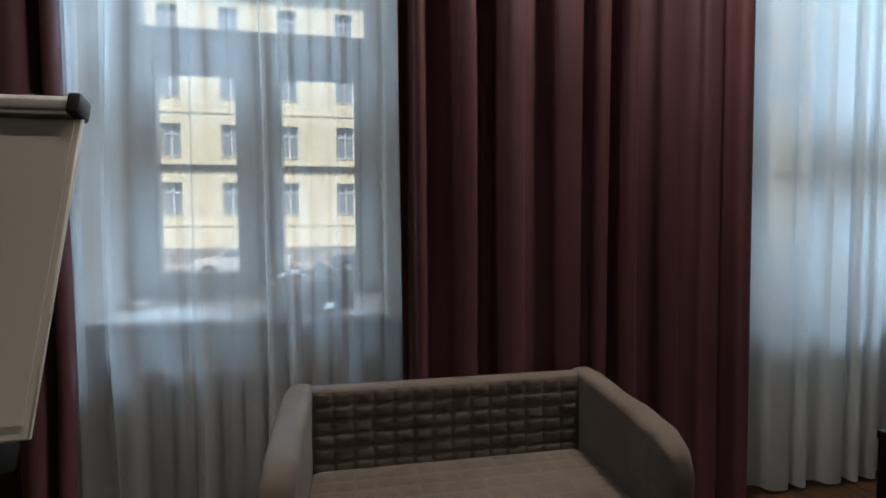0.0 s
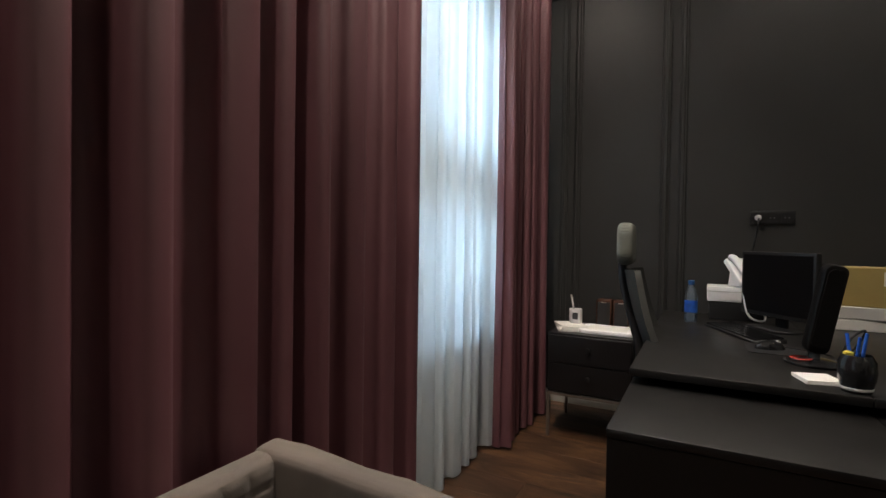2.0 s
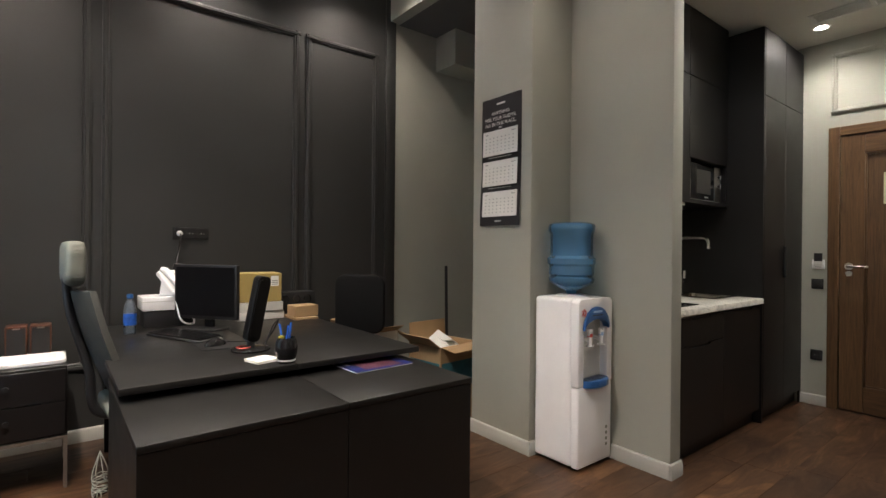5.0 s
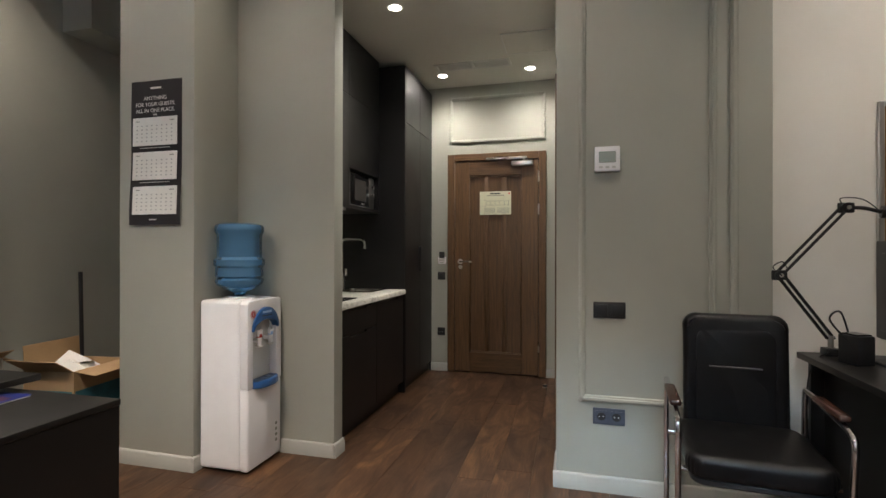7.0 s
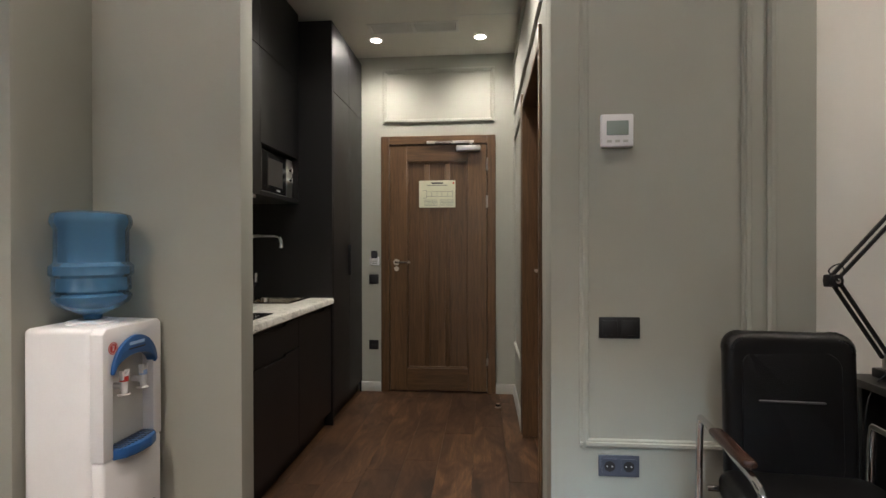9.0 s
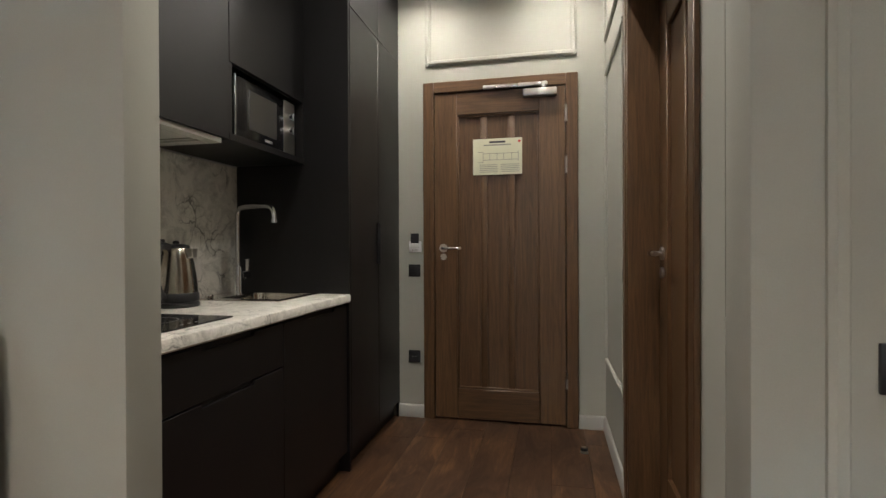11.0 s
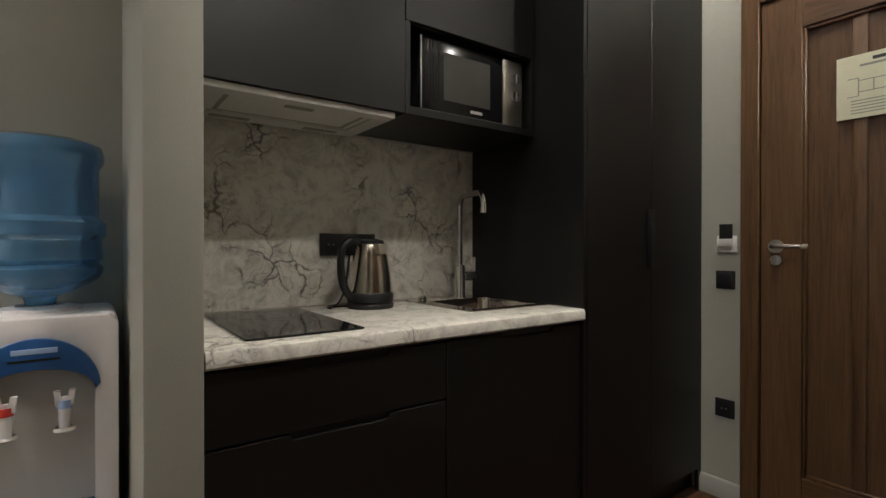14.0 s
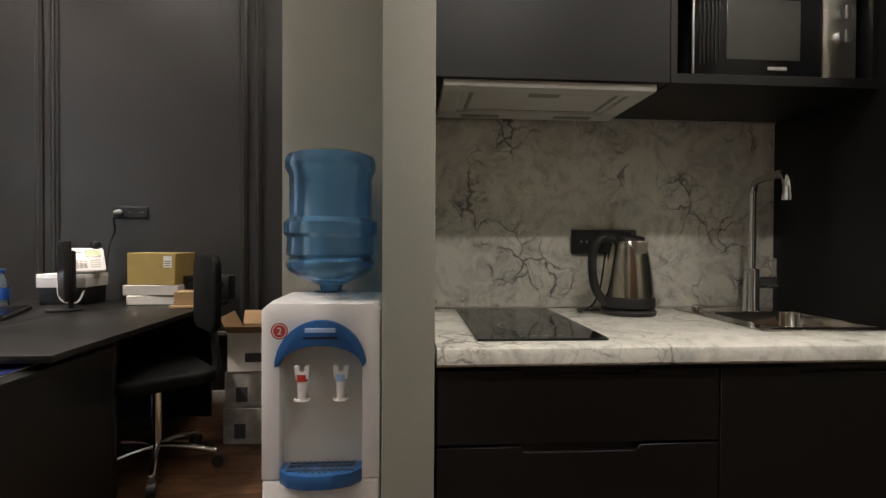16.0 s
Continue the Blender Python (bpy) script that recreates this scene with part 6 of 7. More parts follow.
def desk_phone():
    s = thing("storage_box", "white shallow plastic box on a black riser", "box", pose(3.72, 1.06, DT))
    part("riser", bm_box(-0.10, -0.13, 0, 0.10, 0.13, 0.10, 0.006), BLACK, s)
    part("box", bm_box(-0.11, -0.14, 0.10, 0.11, 0.14, 0.18, 0.006), WHITEPLASTIC, s)
    part("lid_seam", bm_box(-0.112, -0.142, 0.152, 0.112, 0.142, 0.156), PALEGREY, s)
    t = thing("telephone", "white desk telephone with a grey-green display", "telephone", pose(3.70, 1.0, DT + 0.18, 0, 0, -52))
    part("stand", bm_prism([(-0.05, 0), (0.075, 0), (0.06, 0.09), (0.045, 0.09)], "x", -0.07, 0.07, 0.004, 1), WHITEPLASTIC, t)
    f = part("body", bm_prism(round_rect(0.23, 0.19, 0.018, 4, 0, 0.085), "z", 0, 0.026, 0.006, 2), WHITEPLASTIC, t, "white tilted front with keys")
    f.matrix_basis = pose(0, -0.06, 0.008, 46, 0, 0)
    part("display", bm_box(0.02, 0.10, 0.0262, 0.095, 0.16, 0.0285, 0.001, 1), mat("green_display", (0.20, 0.27, 0.10), 0.25, var=0.05, bump=0), f)
    bm = bmesh.new()
    for r in range(4):
        for c in range(3):
            bm_box(-0.035 + 0.021 * c, 0.012 + 0.017 * r, 0.026, -0.021 + 0.021 * c, 0.022 + 0.017 * r, 0.030, bm=bm)
        bm_box(0.04, 0.015 + 0.018 * r, 0.026, 0.09, 0.023 + 0.018 * r, 0.029, bm=bm)
    tagged(part("keys", bm, PALEGREY, f), kind="stuff")
    part("name_strip", bm_box(-0.035, 0.135, 0.026, 0.0, 0.145, 0.0268), GREYINK, f)
    h = part("handset", bm_tube([(-0.085, 0.0, 0.034), (-0.085, 0.02, 0.05), (-0.085, 0.085, 0.056), (-0.085, 0.15, 0.05), (-0.085, 0.175, 0.034)], 0.019, 12), WHITEPLASTIC, f, "white handset on its cradle")
    part("cord", bm_tube([(-0.09, -0.06, 0.03), (-0.12, -0.10, -0.04), (-0.11, -0.13, -0.14), (-0.04, -0.15, -0.16), (0.0, -0.10, -0.10)], 0.006, 8), WHITEPLASTIC, t)


desk_phone()


def carton_box(name, label, m, w, d, h, material, tape=True, stamp=False):
    t = thing(name, label, "box", m)
    part("box", bm_box(-w / 2, -d / 2, 0, w / 2, d / 2, h, 0.004, 1), material, t)
    if tape:
        part("flap_seam", bm_box(-w / 2 + 0.002, -0.0015, h, w / 2 - 0.002, 0.0015, h + 0.0008), INK, t)
    if stamp:
        part("sticker", bm_box(-w / 2 - 0.001, -d / 2 + 0.02, h * 0.55, -w / 2, -d / 2 + 0.07, h * 0.9), PAPER, t)
        for i in range(3):
            part("text_line", bm_box(-w / 2 - 0.0016, -d / 2 + 0.026, h * 0.6 + 0.012 * i, -w / 2 - 0.0009, -d / 2 + 0.064, h * 0.6 + 0.012 * i + 0.004), INK, t)
    return t


carton_box("paper_box", "flat white paper box on the desk", pose(3.70, 0.53, DT, 0, 0, 3), 0.22, 0.31, 0.055, PAPER, False)
carton_box("paper_box", "flat grey document box on the desk", pose(3.70, 0.54, DT + 0.056, 0, 0, -2), 0.23, 0.32, 0.06, PALEGREY, False)
carton_box("cardboard_box", "closed ochre cardboard box on document boxes", pose(3.70, 0.53, DT + 0.1175, 0, 0, -6), 0.22, 0.29, 0.19, YCARTON, True, True)
solid("wooden_board", bm_box(3.42, 0.20, DT + 0.0006, 3.72, 0.36, DT + 0.016, 0.002, 1), CARTON, "thin brown board lying on the desk", "board")
carton_box("cardboard_box", "small brown cardboard box on a board", pose(3.52, 0.27, DT + 0.0165, 0, 0, 4), 0.12, 0.17, 0.075, CARTON, True)


def radio():
    t = thing("radio", "black electronic unit with grey dials", "electronics", pose(3.72, 0.26, DT + 0.0165))
    part("body", bm_box(-0.06, -0.14, 0, 0.06, 0.14, 0.15, 0.006), BLACK, t)
    for y in (-0.08, 0.0, 0.08):
        part("dial", bm_lathe([(0.024, 0.0), (0.028, 0.003), (0.024, 0.006)], 24), GLOSSBLACK, t).matrix_basis = pose(-0.06, y, 0.10, 0, -90, 0)


radio()


def plug_and_cable():
    t = thing("power_cable", "black power plug and cable on the wall socket", "cable", pose(XE - 0.012, 0.943, 1.243))
    part("plug", bm_cyl((0, 0, 0), (-0.045, 0, -0.004), 0.018, 0.013), WHITEPLASTIC, t)
    part("cord", bm_tube([(-0.045, 0, -0.004), (-0.06, 0.005, -0.05), (-0.03, 0.01, -0.12), (-0.06, 0.03, -0.22), (-0.10, 0.02, -0.36), (-0.13, 0.0, -0.46)], 0.005, 8), BLACK, t)


plug_and_cable()


def small_camera_lamp():
    t = thing("desk_gadget", "small black gooseneck gadget behind the monitor", "gadget", pose(3.80, 0.98, DT))
    part("base", bm_box(-0.04, -0.04, 0, 0.04, 0.04, 0.30, 0.01), BLACK, t)
    part("head", bm_lathe([(0, 0.30), (0.03, 0.31), (0.034, 0.34), (0.026, 0.37), (0, 0.375)], 20), BLACK, t)


small_camera_lamp()


def swivel_base(t, z_hub=0.30):
    part("column", bm_cyl((0, 0, 0.08), (0, 0, z_hub + 0.12), 0.022), CHROME, t)
    for k in range(5):
        a = radians(72 * k + 20)
        c, s = math.cos(a), math.sin(a)
        leg = part("base_arm", bm_tube([(0, 0, 0.115), (0.12 * c, 0.12 * s, 0.105), (0.27 * c, 0.27 * s, 0.075)], 0.016, 10, smooth=4), CHROME, t, "chrome base arm")
        w = part("castor", bm_cyl((0.28 * c - 0.018 * s, 0.28 * s + 0.018 * c, 0.03), (0.28 * c + 0.018 * s, 0.28 * s - 0.018 * c, 0.03), 0.03, seg=18), BLACK, leg)
        part("stem", bm_cyl((0.27 * c, 0.27 * s, 0.045), (0.27 * c, 0.27 * s, 0.08), 0.010), CHROME, leg)


def tall_chair():
    """High mesh chair facing -y."""
    t = thing("office_chair", "grey-green high-back mesh office chair with headrest", "chair", pose(3.02, 1.19, Z0, 0, 0, 4))
    swivel_base(t)
    part("seat", bm_prism(round_rect(0.48, 0.47, 0.08, 6), "z", 0.43, 0.49, 0.02, 3), MESHCLOTH, t)
    part("seat_pan", bm_prism(round_rect(0.40, 0.40, 0.06, 5), "z", 0.40, 0.429, 0.005, 1), BLACK, t)
    back = bmesh.new()
    n, mrows = 8, 14
    grid = []
    for j in range(mrows + 1):
        v = j / mrows
        y = 0.17 + 0.02 * math.sin(v * 3) + 0.16 * v
        w = 0.21 + 0.025 * math.sin(math.pi * v) - 0.05 * v * v
        grid.append([back.verts.new((w * (2 * i / n - 1), y - 0.05 * (2 * i / n - 1) ** 2, 0.50 + 0.50 * v)) for i in range(n + 1)])
    for a, b in zip(grid, grid[1:]):
        for i in range(n):
            back.faces.new((a[i], a[i + 1], b[i + 1], b[i]))
    bk = part("backrest", back, DARKMESH, t)
    md = bk.modifiers.new("thickness", "SOLIDIFY")
    md.thickness = 0.028
    part("spine", bm_tube([(0, 0.12, 0.41), (0, 0.26, 0.45), (0, 0.29, 0.65), (0, 0.355, 0.90), (0, 0.37, 1.05)], 0.02, 10), BLACK, t)
    hr = part("headrest", bm_prism(round_rect(0.30, 0.19, 0.06, 6, 0, 1.115), "y", 0.315, 0.385, 0.022, 3), MESHCLOTH, t, "padded grey-green headrest")
    for s in (-1, 1):
        part("armrest_post", bm_tube([(0.2 * s, 0.05, 0.42), (0.27 * s, 0.05, 0.44), (0.275 * s, 0.05, 0.58)], 0.014, 8), BLACK, t)
        part("armrest", bm_box(0.275 * s - 0.035, -0.08, 0.58, 0.275 * s + 0.035, 0.15, 0.605, 0.01), BLACK, t)


tall_chair()


def back_chair():
    t = thing("office_chair", "black low-back swivel office chair", "chair", pose(3.0, 0.22, Z0, 0, 0, 38))
    swivel_base(t)
    part("seat", bm_prism(round_rect(0.46, 0.44, 0.08, 6), "z", 0.42, 0.485, 0.02, 3), BLACKCLOTH, t)
    b = part("backrest", bm_prism(round_rect(0.34, 0.38, 0.07, 6, 0, 0.83), "y", -0.245, -0.205, 0.012, 3), BLACKCLOTH, t)
    part("spine", bm_tube([(0, -0.1, 0.40), (0, -0.26, 0.42), (0, -0.265, 0.55), (0, -0.25, 0.72)], 0.018, 10), BLACK, t)


back_chair()


def nightstand():
    x0, x1, y0, y1, z0, z1 = 3.34, 3.80, 1.545, 2.005, 0.225, 0.565
    t = thing("bedside_cabinet", "black two-drawer metal cabinet on thin legs", "cabinet", pose((x0 + x1) / 2, (y0 + y1) / 2, 0))
    wpart("body", bm_box(x0 + 0.016, y0, z0, x1, y1, z1, 0.003, 1), CABINET, t)
    zm = (z0 + z1) / 2
    for a, b in ((z0 + 0.01, zm - 0.002), (zm + 0.002, z1 - 0.012)):
        d = wpart("drawer", bm_box(x0, y0 + 0.008, a, x0 + 0.015, y1 - 0.008, b, 0.002, 1), CABINET, t)
        wpart("knob", bm_cyl((x0 - 0.018, (y0 + y1) / 2, (a + b) / 2 + 0.01), (x0, (y0 + y1) / 2, (a + b) / 2 + 0.01), 0.012), BLACK, t, d)
    brass = mat("brown_painted_steel", (0.16, 0.13, 0.11), 0.4, metal=0.4)
    f = bmesh.new()
    for y in (y0 + 0.008, y1 - 0.008):
        bm_box(x0 + 0.004, y - 0.008, z0 - 0.016, x1 - 0.004, y + 0.008, z0 - 0.001, bm=f)
    bm_box(x0 + 0.004, y0 + 0.016, z0 - 0.016, x0 + 0.02, y1 - 0.016, z0 - 0.001, bm=f)
    bm_box(x1 - 0.02, y0 + 0.016, z0 - 0.016, x1 - 0.004, y1 - 0.016, z0 - 0.001, bm=f)
    wpart("leg_frame", f, brass, t)
    for x in (x0 + 0.012, x1 - 0.012):
        for y in (y0 + 0.008, y1 - 0.008):
            wpart("leg", bm_box(x - 0.008, y - 0.008, Z0, x + 0.008, y + 0.008, z0 - 0.016), brass, t)
    # things on it
    m = thing("mug", "white mug with a dark print and a pen in it", "mug", pose(3.58, 1.90, z1 + 0.0306))
    part("cup", bm_lathe([(0, 0), (0.036, 0), (0.038, 0.004), (0.038, 0.085), (0.035, 0.085), (0.034, 0.008), (0, 0.008)], 28), WHITEPLASTIC, m)
    part("handle", bm_tube([(0.036, 0, 0.07), (0.06, 0, 0.066), (0.062, 0, 0.03), (0.037, 0, 0.02)], 0.005, 8), WHITEPLASTIC, m)
    part("print", bm_box(-0.0388, -0.02, 0.025, -0.034, 0.012, 0.065, 0.001, 1), INK, m)
    p = part("pen", bm_cyl((0, 0, 0), (0, 0, 0.16), 0.005), PALEGREY, m)
    p.matrix_basis = pose(0.01, 0.0, 0.012, -14, 10, 0)
    lp = thing("light_pad", "white drawing light pad lying on the cabinet", "light pad", pose(3.53, 1.70, z1))
    part("body", bm_prism(round_rect(0.24, 0.30, 0.03, 4), "z", 0, 0.022, 0.004, 1), WHITEPLASTIC, lp)
    part("panel", bm_box(-0.085, -0.11, 0.0222, 0.085, 0.11, 0.0235), PAPER, lp)
    paper_pile(3.52, 1.92, z1, 0.20, 0.15, 8, 20, "pile of white papers on the cabinet")
    for y in (1.755, 1.655):
        s = thing("bookshelf_speaker", "small dark red wooden bookshelf speaker", "speaker", pose(3.74, y, z1), "bookshelf speakers")
        part("cabinet", bm_box(-0.055, -0.045, 0, 0.055, 0.045, 0.165, 0.004, 1), DARKWOOD, s)
        part("grille", bm_box(-0.060, -0.038, 0.012, -0.055, 0.038, 0.155, 0.002, 1), BLACK, s)
        part("trim", bm_box(-0.062, -0.015, 0.15, -0.06, 0.015, 0.156), SATIN, s)


nightstand()


def floor_cables():
    t = thing("cable_bundle", "tangled grey cables below the desk", "cable", pose(2.90, 1.44, Z0))
    for i in range(4):
        part("cord", bm_tube([(0.03 * math.cos(k * 1.6 + i), 0.03 * math.sin(k * 1.6 + i), 0.20 - 0.012 * k + 0.02 * (i % 2)) if k else (0, 0, 0.3) for k in range(9)] + [(0.02, 0.0, 0.006)], 0.0022, 6), GREYINK, t)


floor_cables()


def open_carton():
    for i, (z, s) in enumerate(((0.0, 0.0), (0.195, 0.012))):
        t = carton_box("archive_box", "white printed archive box in a stack", pose(3.42 + s, -0.17, z + Z0, 0, 0, 3 * i - 2), 0.30, 0.36, 0.194, GREYCARD, False)
        for k in range(3):
            part("print_patch", bm_box(-0.1508, -0.14 + 0.1 * k, 0.03, -0.1502, -0.08 + 0.1 * k, 0.11), (INK, GREYINK, INK)[k], t)
    t = thing("open_carton", "open pale cardboard carton with an orange inside", "box", pose(3.43, -0.17, 0.3895 + Z0, 0, 0, 4))

    def open_box(w, d, h, material, inner, t, flap=0.09, lifts=(30, 55, -25, 62)):
        th = 0.004
        bm = bmesh.new()
        bm_box(-w / 2, -d / 2, 0, w / 2, d / 2, th, bm=bm)
        bm_box(-w / 2, -d / 2, th, -w / 2 + th, d / 2, h, bm=bm)
        bm_box(w / 2 - th, -d / 2, th, w / 2, d / 2, h, bm=bm)
        bm_box(-w / 2 + th, -d / 2, th, w / 2 - th, -d / 2 + th, h, bm=bm)
        bm_box(-w / 2 + th, d / 2 - th, th, w / 2 - th, d / 2, h, bm=bm)
        part("box", bm, material, t)
        for k, (x, y, rz, l) in enumerate(((-w / 2, 0, 90, d), (w / 2, 0, -90, d), (0, -d / 2, 180, w), (0, d / 2, 0, w))):
            f = part("flap", bm_box(-l / 2 + 0.004, 0, -0.002, l / 2 - 0.004, flap, 0.002), inner, t)
            f.matrix_basis = pose(x, y, h, lifts[k], 0, rz)

    open_box(0.30, 0.34, 0.21, CARTON, CARTON, t)
    part("white_side", bm_box(-0.1506, -0.168, 0.002, -0.1501, 0.168, 0.208), PAPER, t)
    part("print_patch", bm_box(-0.1512, -0.05, 0.05, -0.1507, 0.08, 0.10), INK, t)
    u = thing("open_carton", "open brown cardboard carton with papers and a teal side", "box", pose(3.05, -0.58, Z0, 0, 0, 6))
    open_box(0.32, 0.36, 0.53, CARTON, CARTON, u, 0.13, (-8, 86, -20, 35))
    part("teal_print", bm_box(-0.1612, -0.17, 0.24, -0.1603, 0.17, 0.42), TEAL, u)
    part("teal_print", bm_box(-0.15, 0.1803, 0.24, 0.15, 0.1812, 0.42), TEAL, u)
    for i in range(3):
        s = part("paper_roll", bm_prism([(-0.10, 0), (0.0, 0.06 + 0.01 * i), (0.10, 0)], "y", -0.1, 0.09), PAPER, u)
        s.matrix_basis = pose(0.03 * (i - 1), 0, 0.46 + 0.03 * i, 8 * i, 6, 20 * i)
    part("contents", bm_box(-0.15, -0.17, 0.33, 0.15, 0.17, 0.46, 0.01), PALEGREY, u)
    b = thing("broom", "dark broom handle leaning in the niche", "broom", pose(3.35, -0.86, Z0))
    part("stick", bm_cyl((0, 0, 0.09), (0.05, -0.02, 1.05), 0.012), BLACK, b)
    part("head", bm_box(-0.12, -0.03, 0, 0.12, 0.03, 0.10, 0.01), BLACK, b)


open_carton()

# ---- second work place by the white wall ----
D2 = 0.70


def second_desk():
    t = thing("desk", "dark grey office desk by the white wall", "desk", pose(-1.15, -0.25, 0))
    wpart("top", bm_box(-1.55, -0.93, D2 - 0.028, -0.755, 0.62, D2, 0.003, 2), DESK, t)
    wpart("side", bm_box(-1.50, -0.90, Z0, -0.79, -0.875, D2 - 0.028), DESK, t)
    wpart("side", bm_box(-1.50, 0.56, Z0, -0.79, 0.585, D2 - 0.028), DESK, t)
    wpart("modesty_panel", bm_box(-0.86, -0.875, 0.12, -0.842, 0.56, D2 - 0.028), DESK, t)


second_desk()


def swing_lamp():
    bx, by = -0.86, -0.86
    t = thing("desk_lamp", "black swing-arm desk lamp clamped to the desk", "lamp", pose(bx, by, D2))
    part("clamp", bm_box(-0.03, -0.03, 0.0005, 0.03, 0.03, 0.035, 0.006), BLACK, t)
    part("post", bm_cyl((0, 0, 0.03), (0, 0, 0.09), 0.011), SATIN, t)
    e, k, h = Vector((0.22, 0.06, 0.355)), Vector((-0.02, 0.08, 0.645)), Vector((-0.14, 0.09, 0.625))
    for o in (-0.013, 0.013):
        d = Vector((o, 0, abs(o) * 0.4))
        part("lower_arm", bm_box(-0.005, -0.005, 0, 0.005, 0.005, (e - Vector((0, 0, 0.07))).length), BLACK, t).matrix_basis = Matrix.Translation(Vector((0, 0, 0.07)) + d) @ (e - Vector((0, 0, 0.07))).to_track_quat("Z", "Y").to_matrix().to_4x4()
        part("upper_arm", bm_box(-0.005, -0.005, 0, 0.005, 0.005, (k - e).length), BLACK, t).matrix_basis = Matrix.Translation(e + d * 1.2) @ (k - e).to_track_quat("Z", "Y").to_matrix().to_4x4()
    for p in (e, k):
        part("joint", bm_cyl(p - Vector((0, 0.02, 0)), p + Vector((0, 0.02, 0)), 0.022), BLACK, t)
        part("joint_plate", bm_box(p.x - 0.03, p.y - 0.008, p.z - 0.022, p.x + 0.03, p.y + 0.008, p.z + 0.022, 0.005), BLACK, t)
        part("bolt", bm_cyl(p + Vector((0, 0.02, 0)), p + Vector((0, 0.026, 0)), 0.009), CHROME, t)
    part("neck", bm_tube([k, (k + h) / 2 + Vector((0, 0, 0.008)), h], 0.008, 8), BLACK, t)
    hd = part("shade", bm_tube([h, h + Vector((-0.05, 0.01, -0.004)), h + Vector((-0.52, 0.06, -0.075))], 0.026, 14, smooth=0), BLACK, t, "long black tubular lamp head")
    part("cable", bm_tube([e + Vector((0.0, 0.03, 0)), e + Vector((0.035, 0.03, 0.035)), e + Vector((0.0, 0.03, 0.06)), e + Vector((-0.02, 0.03, 0.03))], 0.0025, 6), BLACK, t)
    part("cable", bm_tube([k, k + Vector((0.02, 0, 0.04)), k + Vector((-0.06, 0, 0.035)), h], 0.0025, 6), BLACK, t)
    part("cable", bm_tube([(0, 0.02, 0.03), (0.08, 0.05, -0.02), (0.115, 0.06, -0.15), (0.10, 0.05, -0.45), (0.09, 0.06, -0.66)], 0.003, 6), BLACK, t)


swing_lamp()
monitor("monitor", "dark grey monitor seen from behind on the second desk", pose(-1.04, -0.66, D2, 0, 0, -95), 0.46, 0.42, 0.085)


def pos_box(x, y, w, d, h, rz):
    t = thing("loudspeaker", "small black box loudspeaker on the desk", "speaker", pose(x, y, D2, 0, 0, rz))
    part("body", bm_box(-w / 2, -d / 2, 0, w / 2, d / 2, h, 0.006), BLACK, t)
    part("top_rim", bm_box(-w / 2 + 0.008, -d / 2 + 0.008, h, w / 2 - 0.008, d / 2 - 0.008, h + 0.006, 0.002, 1), GLOSSBLACK, t)
    part("cable", bm_tube([(w / 2, 0, h * 0.8), (w / 2 + 0.05, -0.03, h + 0.06), (w / 2 - 0.05, -0.08, h + 0.08), (-0.1, -0.12, 0.05)], 0.004, 8), BLACK, t)


pos_box(-0.88, -0.70, 0.08, 0.09, 0.12, 20)


def black_phone():
    t = thing("telephone", "black desk telephone on the second desk", "telephone", pose(-0.95, -0.36, D2, 0, 0, 60))
    part("body", bm_prism([(-0.10, 0), (0.10, 0), (0.10, 0.075), (0.06, 0.085), (-0.10, 0.03)], "x", -0.11, 0.11, 0.008, 2), BLACK, t)
    part("handset", bm_tube([(-0.085, -0.11, 0.06), (-0.085, -0.08, 0.085), (-0.085, 0.05, 0.125), (-0.085, 0.10, 0.115)], 0.02, 12), GLOSSBLACK, t)
    bm = bmesh.new()
    for r in range(4):
        for c in range(3):
            bm_box(-0.02 + 0.026 * c, -0.07 + 0.024 * r, 0.04 + 0.008 * r, 0.0 + 0.026 * c, -0.056 + 0.024 * r, 0.052 + 0.008 * r, bm=bm)
    tagged(part("keys", bm, NAVY, t), kind="stuff")
    part("cord", bm_tube([(0.1, -0.09, 0.02), (0.16, -0.12, 0.02), (0.20, -0.06, 0.0), (0.24, -0.1, -0.1), (0.22, -0.12, -0.3)], 0.0032, 8), BLACK, t)


black_phone()
paper_pile(-0.88, -0.02, D2, 0.20, 0.28, 6, 8, "stack of white paper on the second desk")


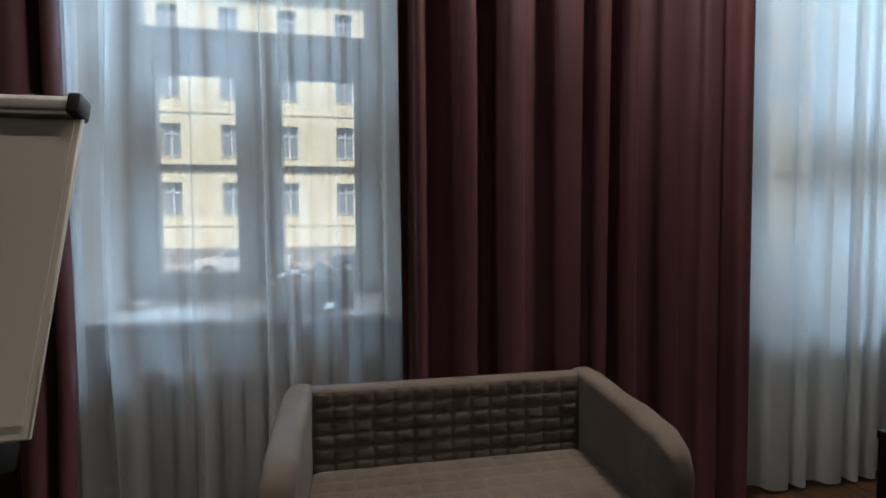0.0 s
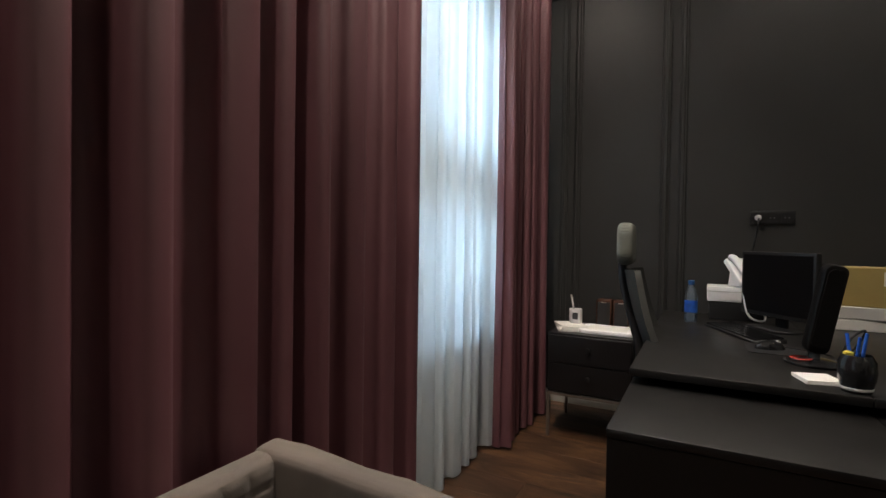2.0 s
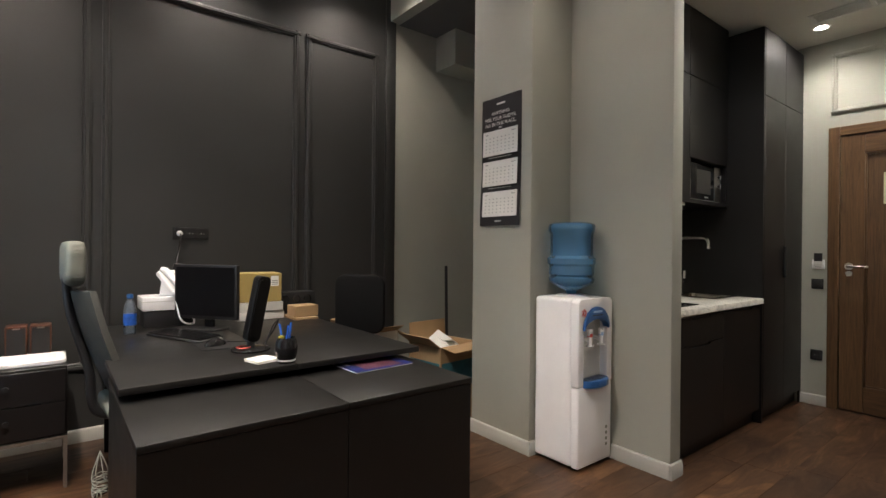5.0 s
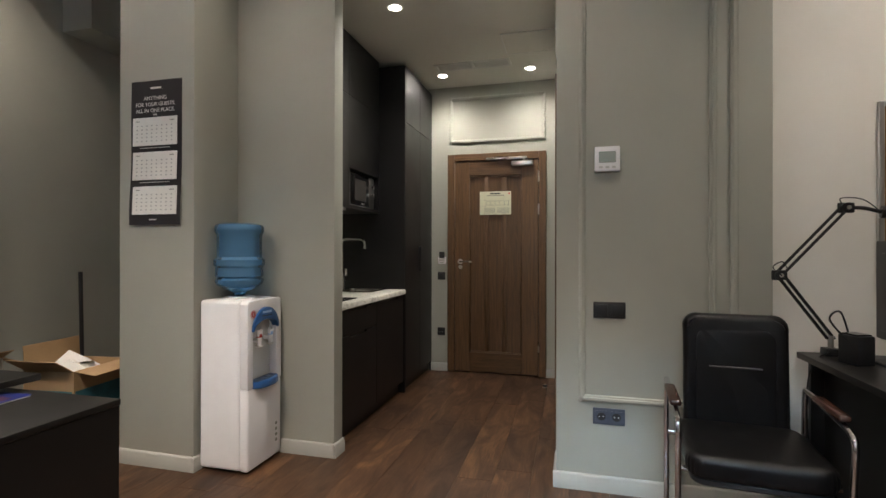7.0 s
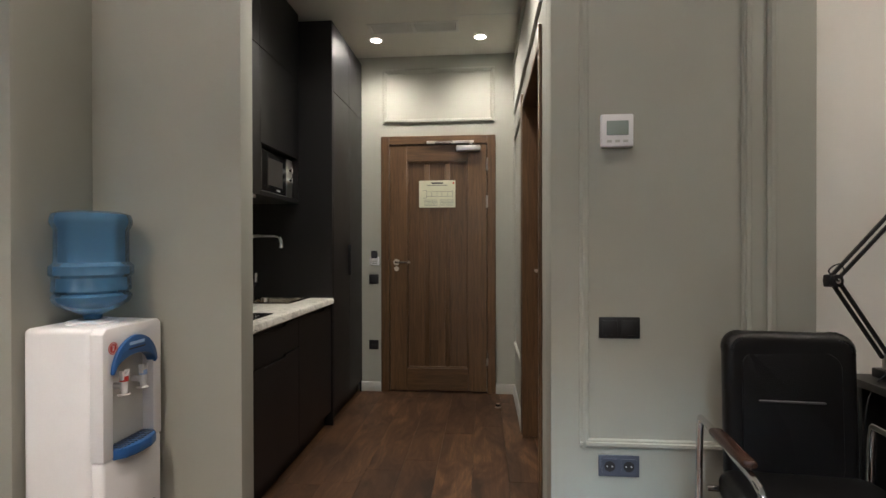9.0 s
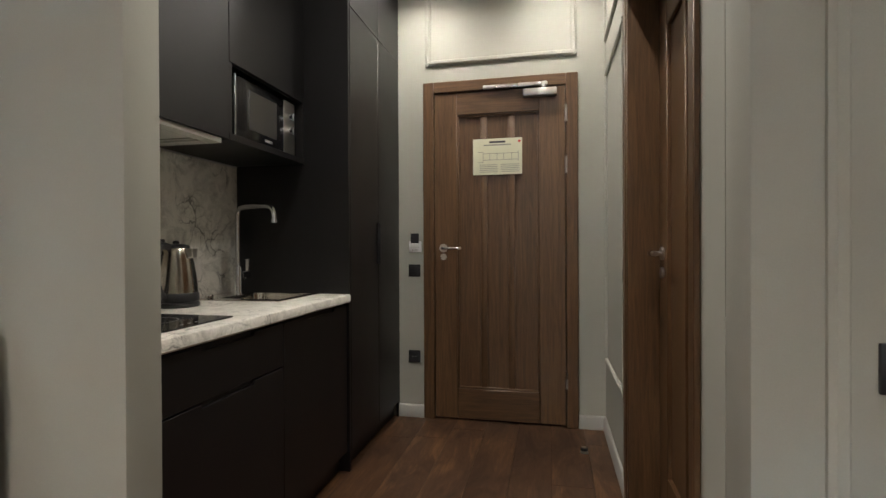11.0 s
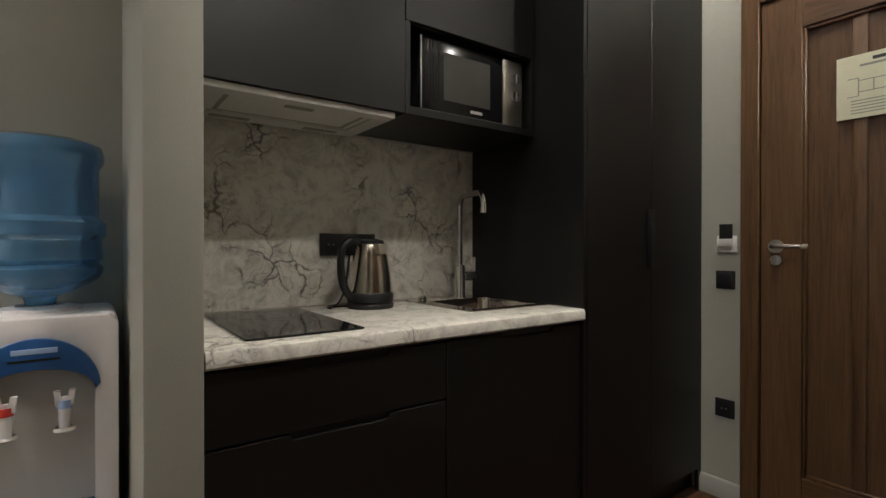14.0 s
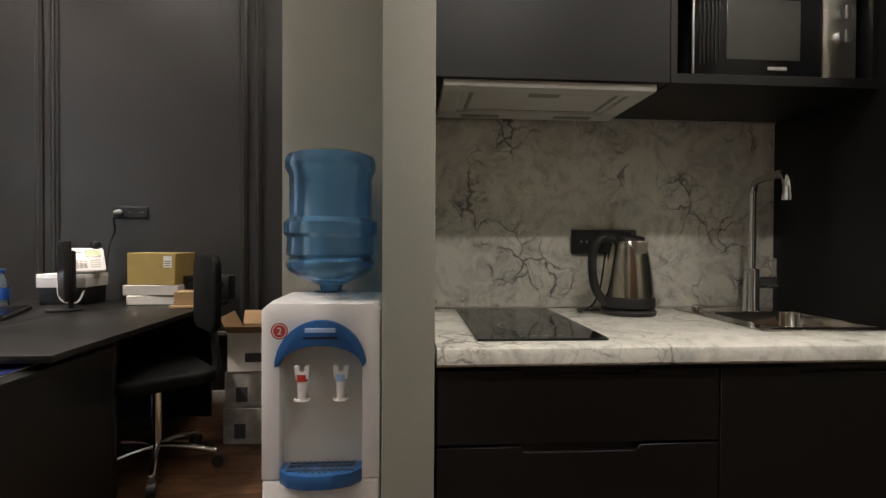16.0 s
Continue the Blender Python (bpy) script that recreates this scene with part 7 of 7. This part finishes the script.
def leather_chair():
    """Conference chair facing +y."""
    t = thing("visitor_chair", "black leather conference chair with chrome arms", "chair", pose(-0.415, -0.47, Z0, 0, 0, -5))
    seat = bm_prism(round_rect(0.47, 0.46, 0.07, 6), "z", 0.375, 0.465, 0.03, 4)
    part("seat", seat, LEATHER, t)
    part("seat_base", bm_prism(round_rect(0.44, 0.42, 0.05, 5), "z", 0.355, 0.376, 0.004, 1), BLACK, t)
    back = bm_prism(round_rect(0.40, 0.52, 0.055, 7, 0, 0.66), "y", -0.285, -0.215, 0.028, 4)
    for v in back.verts:
        v.co.y += -0.05 * (v.co.z - 0.4) + 0.03 * (v.co.x / 0.22) ** 2
    b = part("backrest", back, LEATHER, t)
    pad = bm_prism(round_rect(0.30, 0.42, 0.05, 6, 0, 0.65), "y", -0.214, -0.207, 0.0034, 3)
    for v in pad.verts:
        v.co.y += -0.05 * (v.co.z - 0.4) + 0.03 * (v.co.x / 0.22) ** 2
    part("back_pad", pad, LEATHER, b)
    # Paler strip along the back's crease: its highlight put in as colour.
    part("crease_glint", bm_box(-0.10, -0.224, 0.695, 0.10, -0.205, 0.701, 0.002, 1), mat("seam_highlight_leather", (0.05, 0.048, 0.046), 0.3), b)
    for s in (-1, 1):
        x = 0.265 * s
        part("arm_frame", bm_tube([(x - 0.0 * s, -0.27, 0.0), (x, -0.275, 0.30), (x, -0.265, 0.58), (x, -0.22, 0.615), (x, 0.0, 0.60), (x, 0.16, 0.585), (x, 0.205, 0.54), (x, 0.19, 0.36), (x, 0.22, 0.02), (x, 0.19, 0.011), (x, -0.2, 0.011)], 0.0115, 12), CHROME, t, "chrome tubular frame")
        part("armrest", bm_box(x - 0.021, -0.13, 0.605, x + 0.021, 0.13, 0.630, 0.011, 3), ARMWOOD, t, "dark polished wooden armrest")
        part("cross_rail", bm_cyl((x, 0.1, 0.365), (0.2 * s, 0.1, 0.365), 0.011), CHROME, t)
        part("cross_rail", bm_cyl((x, -0.2, 0.40), (0.2 * s, -0.2, 0.40), 0.011), CHROME, t)


leather_chair()


def cork_board():
    t = thing("cork_board", "cork pin board in an aluminium frame with papers", "notice board", pose(-1.70, -1.0, 1.42))
    w, h = 0.60, 0.42
    part("cork", bm_box(-w + 0.02, 0.001, -h + 0.02, w - 0.02, 0.012, h - 0.02), CORK, t)
    for a in ((-w, -w + 0.022, -h, h), (w - 0.022, w, -h, h)):
        part("frame_side", bm_box(a[0], 0, a[2], a[1], 0.02, a[3], 0.003, 1), ALU, t)
    for z in (-h, h - 0.022):
        part("frame_rail", bm_box(-w + 0.022, 0, z, w - 0.022, 0.02, z + 0.022, 0.003, 1), ALU, t)
    rnd = random.Random(6)
    spots = [(0.43, 0.20, 0.17, 0.30, -4, PAPER), (0.24, 0.14, 0.16, 0.20, 18, PAPER), (0.40, -0.07, 0.21, 0.22, 8, PAPER), (0.10, 0.18, 0.21, 0.30, 3, TRACE), (0.18, -0.12, 0.20, 0.28, -14, PAPER), (-0.05, -0.1, 0.2, 0.28, 9, PAPER), (-0.2, 0.12, 0.2, 0.28, -6, TRACE), (0.32, -0.30, 0.30, 0.22, 22, TRACE), (-0.35, -0.05, 0.2, 0.28, 4, PAPER)]
    for k, (x, z, a, b, r, m) in enumerate(spots):
        bm = bmesh.new()
        n = 5
        g = [[bm.verts.new((-a / 2 + a * i / n, 0.004 + 0.022 * (j / n) ** 2 * (0.4 + rnd.random()) + 0.006 * math.sin(i * 1.3 + k), b / 2 - b * j / n)) for i in range(n + 1)] for j in range(n + 1)]
        for p, q in zip(g, g[1:]):
            for i in range(n):
                bm.faces.new((p[i], p[i + 1], q[i + 1], q[i]))
        s = part("pinned_sheet", bm, m, t)
        s.matrix_basis = pose(x, 0.013 + 0.003 * k, z, 0, r, 0)
        md = s.modifiers.new("thickness", "SOLIDIFY")
        md.thickness = 0.0008
        if k in (2, 4, 0):
            for i in range(7):
                part("text_line", bm_box(-a * 0.38, 0.026, b * 0.3 - 0.022 * i, a * 0.3, 0.0268, b * 0.3 - 0.022 * i + 0.006), GREYINK, s)
        part("pin", bm_cyl((0, 0.006, b / 2 - 0.02), (0, 0.026, b / 2 - 0.02), 0.005, seg=10), NAVY, s)
    u = thing("pinned_drawings", "large curled tracing paper drawings on the wall", "paper", pose(-1.62, -1.0, 0.96))
    for k, (x, z, a, b, r) in enumerate(((0.25, 0.02, 0.34, 0.42, 12), (-0.05, -0.02, 0.36, 0.40, -8), (0.10, 0.10, 0.28, 0.36, 28))):
        bm = bmesh.new()
        n = 6
        g = [[bm.verts.new((-a / 2 + a * i / n, 0.004 + 0.05 * (j / n) ** 2 * abs(i / n - 0.4) + 0.01 * math.sin(i * 1.7 + k + j), b / 2 - b * j / n)) for i in range(n + 1)] for j in range(n + 1)]
        for p, q in zip(g, g[1:]):
            for i in range(n):
                bm.faces.new((p[i], p[i + 1], q[i + 1], q[i]))
        s = part("sheet", bm, (TRACE, PAPER, TRACE)[k], u)
        s.matrix_basis = pose(x, 0.014 + 0.012 * k, z, 0, r, 0)
        md = s.modifiers.new("thickness", "SOLIDIFY")
        md.thickness = 0.0008


cork_board()


def bag_on_sill():
    t = thing("plastic_bag", "crumpled white plastic bag on the window board", "bag", pose(0.35, 2.55, SILL + 0.04))
    bm = bmesh.new()
    bmesh.ops.create_icosphere(bm, subdivisions=4, radius=1, matrix=Matrix.Translation((0, 0, 0.08)) @ Matrix.Diagonal((0.16, 0.11, 0.09, 1)))
    for v in bm.verts:
        v.co += v.normal * 0.03 * noise.noise(v.co * 14) + v.normal * 0.02 * noise.noise(v.co * 33)
        v.co.z = max(0.001, v.co.z * (1.2 if v.co.x > 0.05 else 0.9))
    part("bag", bm, PAPER, t)
    u = thing("ornament", "small dark figurine-like ornament on the window board", "ornament", pose(0.52, 2.62, SILL + 0.04))
    part("body", bm_lathe([(0, 0), (0.04, 0), (0.045, 0.03), (0.03, 0.09), (0.018, 0.12), (0.022, 0.14), (0.012, 0.17), (0, 0.175)], 20), STONE, u)


bag_on_sill()

# ---- floor planks ----


def planks():
    """Staggered rows of boards along y, cut to length at the walls."""
    w, l, gap = 0.192, 1.29, 0.0014

    def board(length):
        bm = bm_box(-w / 2 + gap / 2, -length / 2 + gap / 2, -0.012, w / 2 - gap / 2, length / 2 - gap / 2, 0.0, 0.0004, 1)
        me = bpy.data.meshes.new("plank")
        bm.to_mesh(me)
        bm.free()
        me.materials.append(PLANK)
        return me

    whole = board(l)
    rnd = random.Random(4)
    x = XW + w / 2
    while x < XE + w / 2:
        south = -1.06 if x < 0.05 else -2.35 if x > 2.5 else -3.2
        y = -3.2 + rnd.uniform(0, l) - l
        while y - l / 2 < YN:
            y0, y1 = max(y - l / 2, south), min(y + l / 2, YN + 0.02)
            if y1 - y0 > 0.02:
                ob = new("plank", whole if y1 - y0 > l - 0.001 else board(y1 - y0))
                ob.matrix_basis = pose(x, (y0 + y1) / 2, Z0)
                ob.parent = floor
            y += l
        x += w


planks()
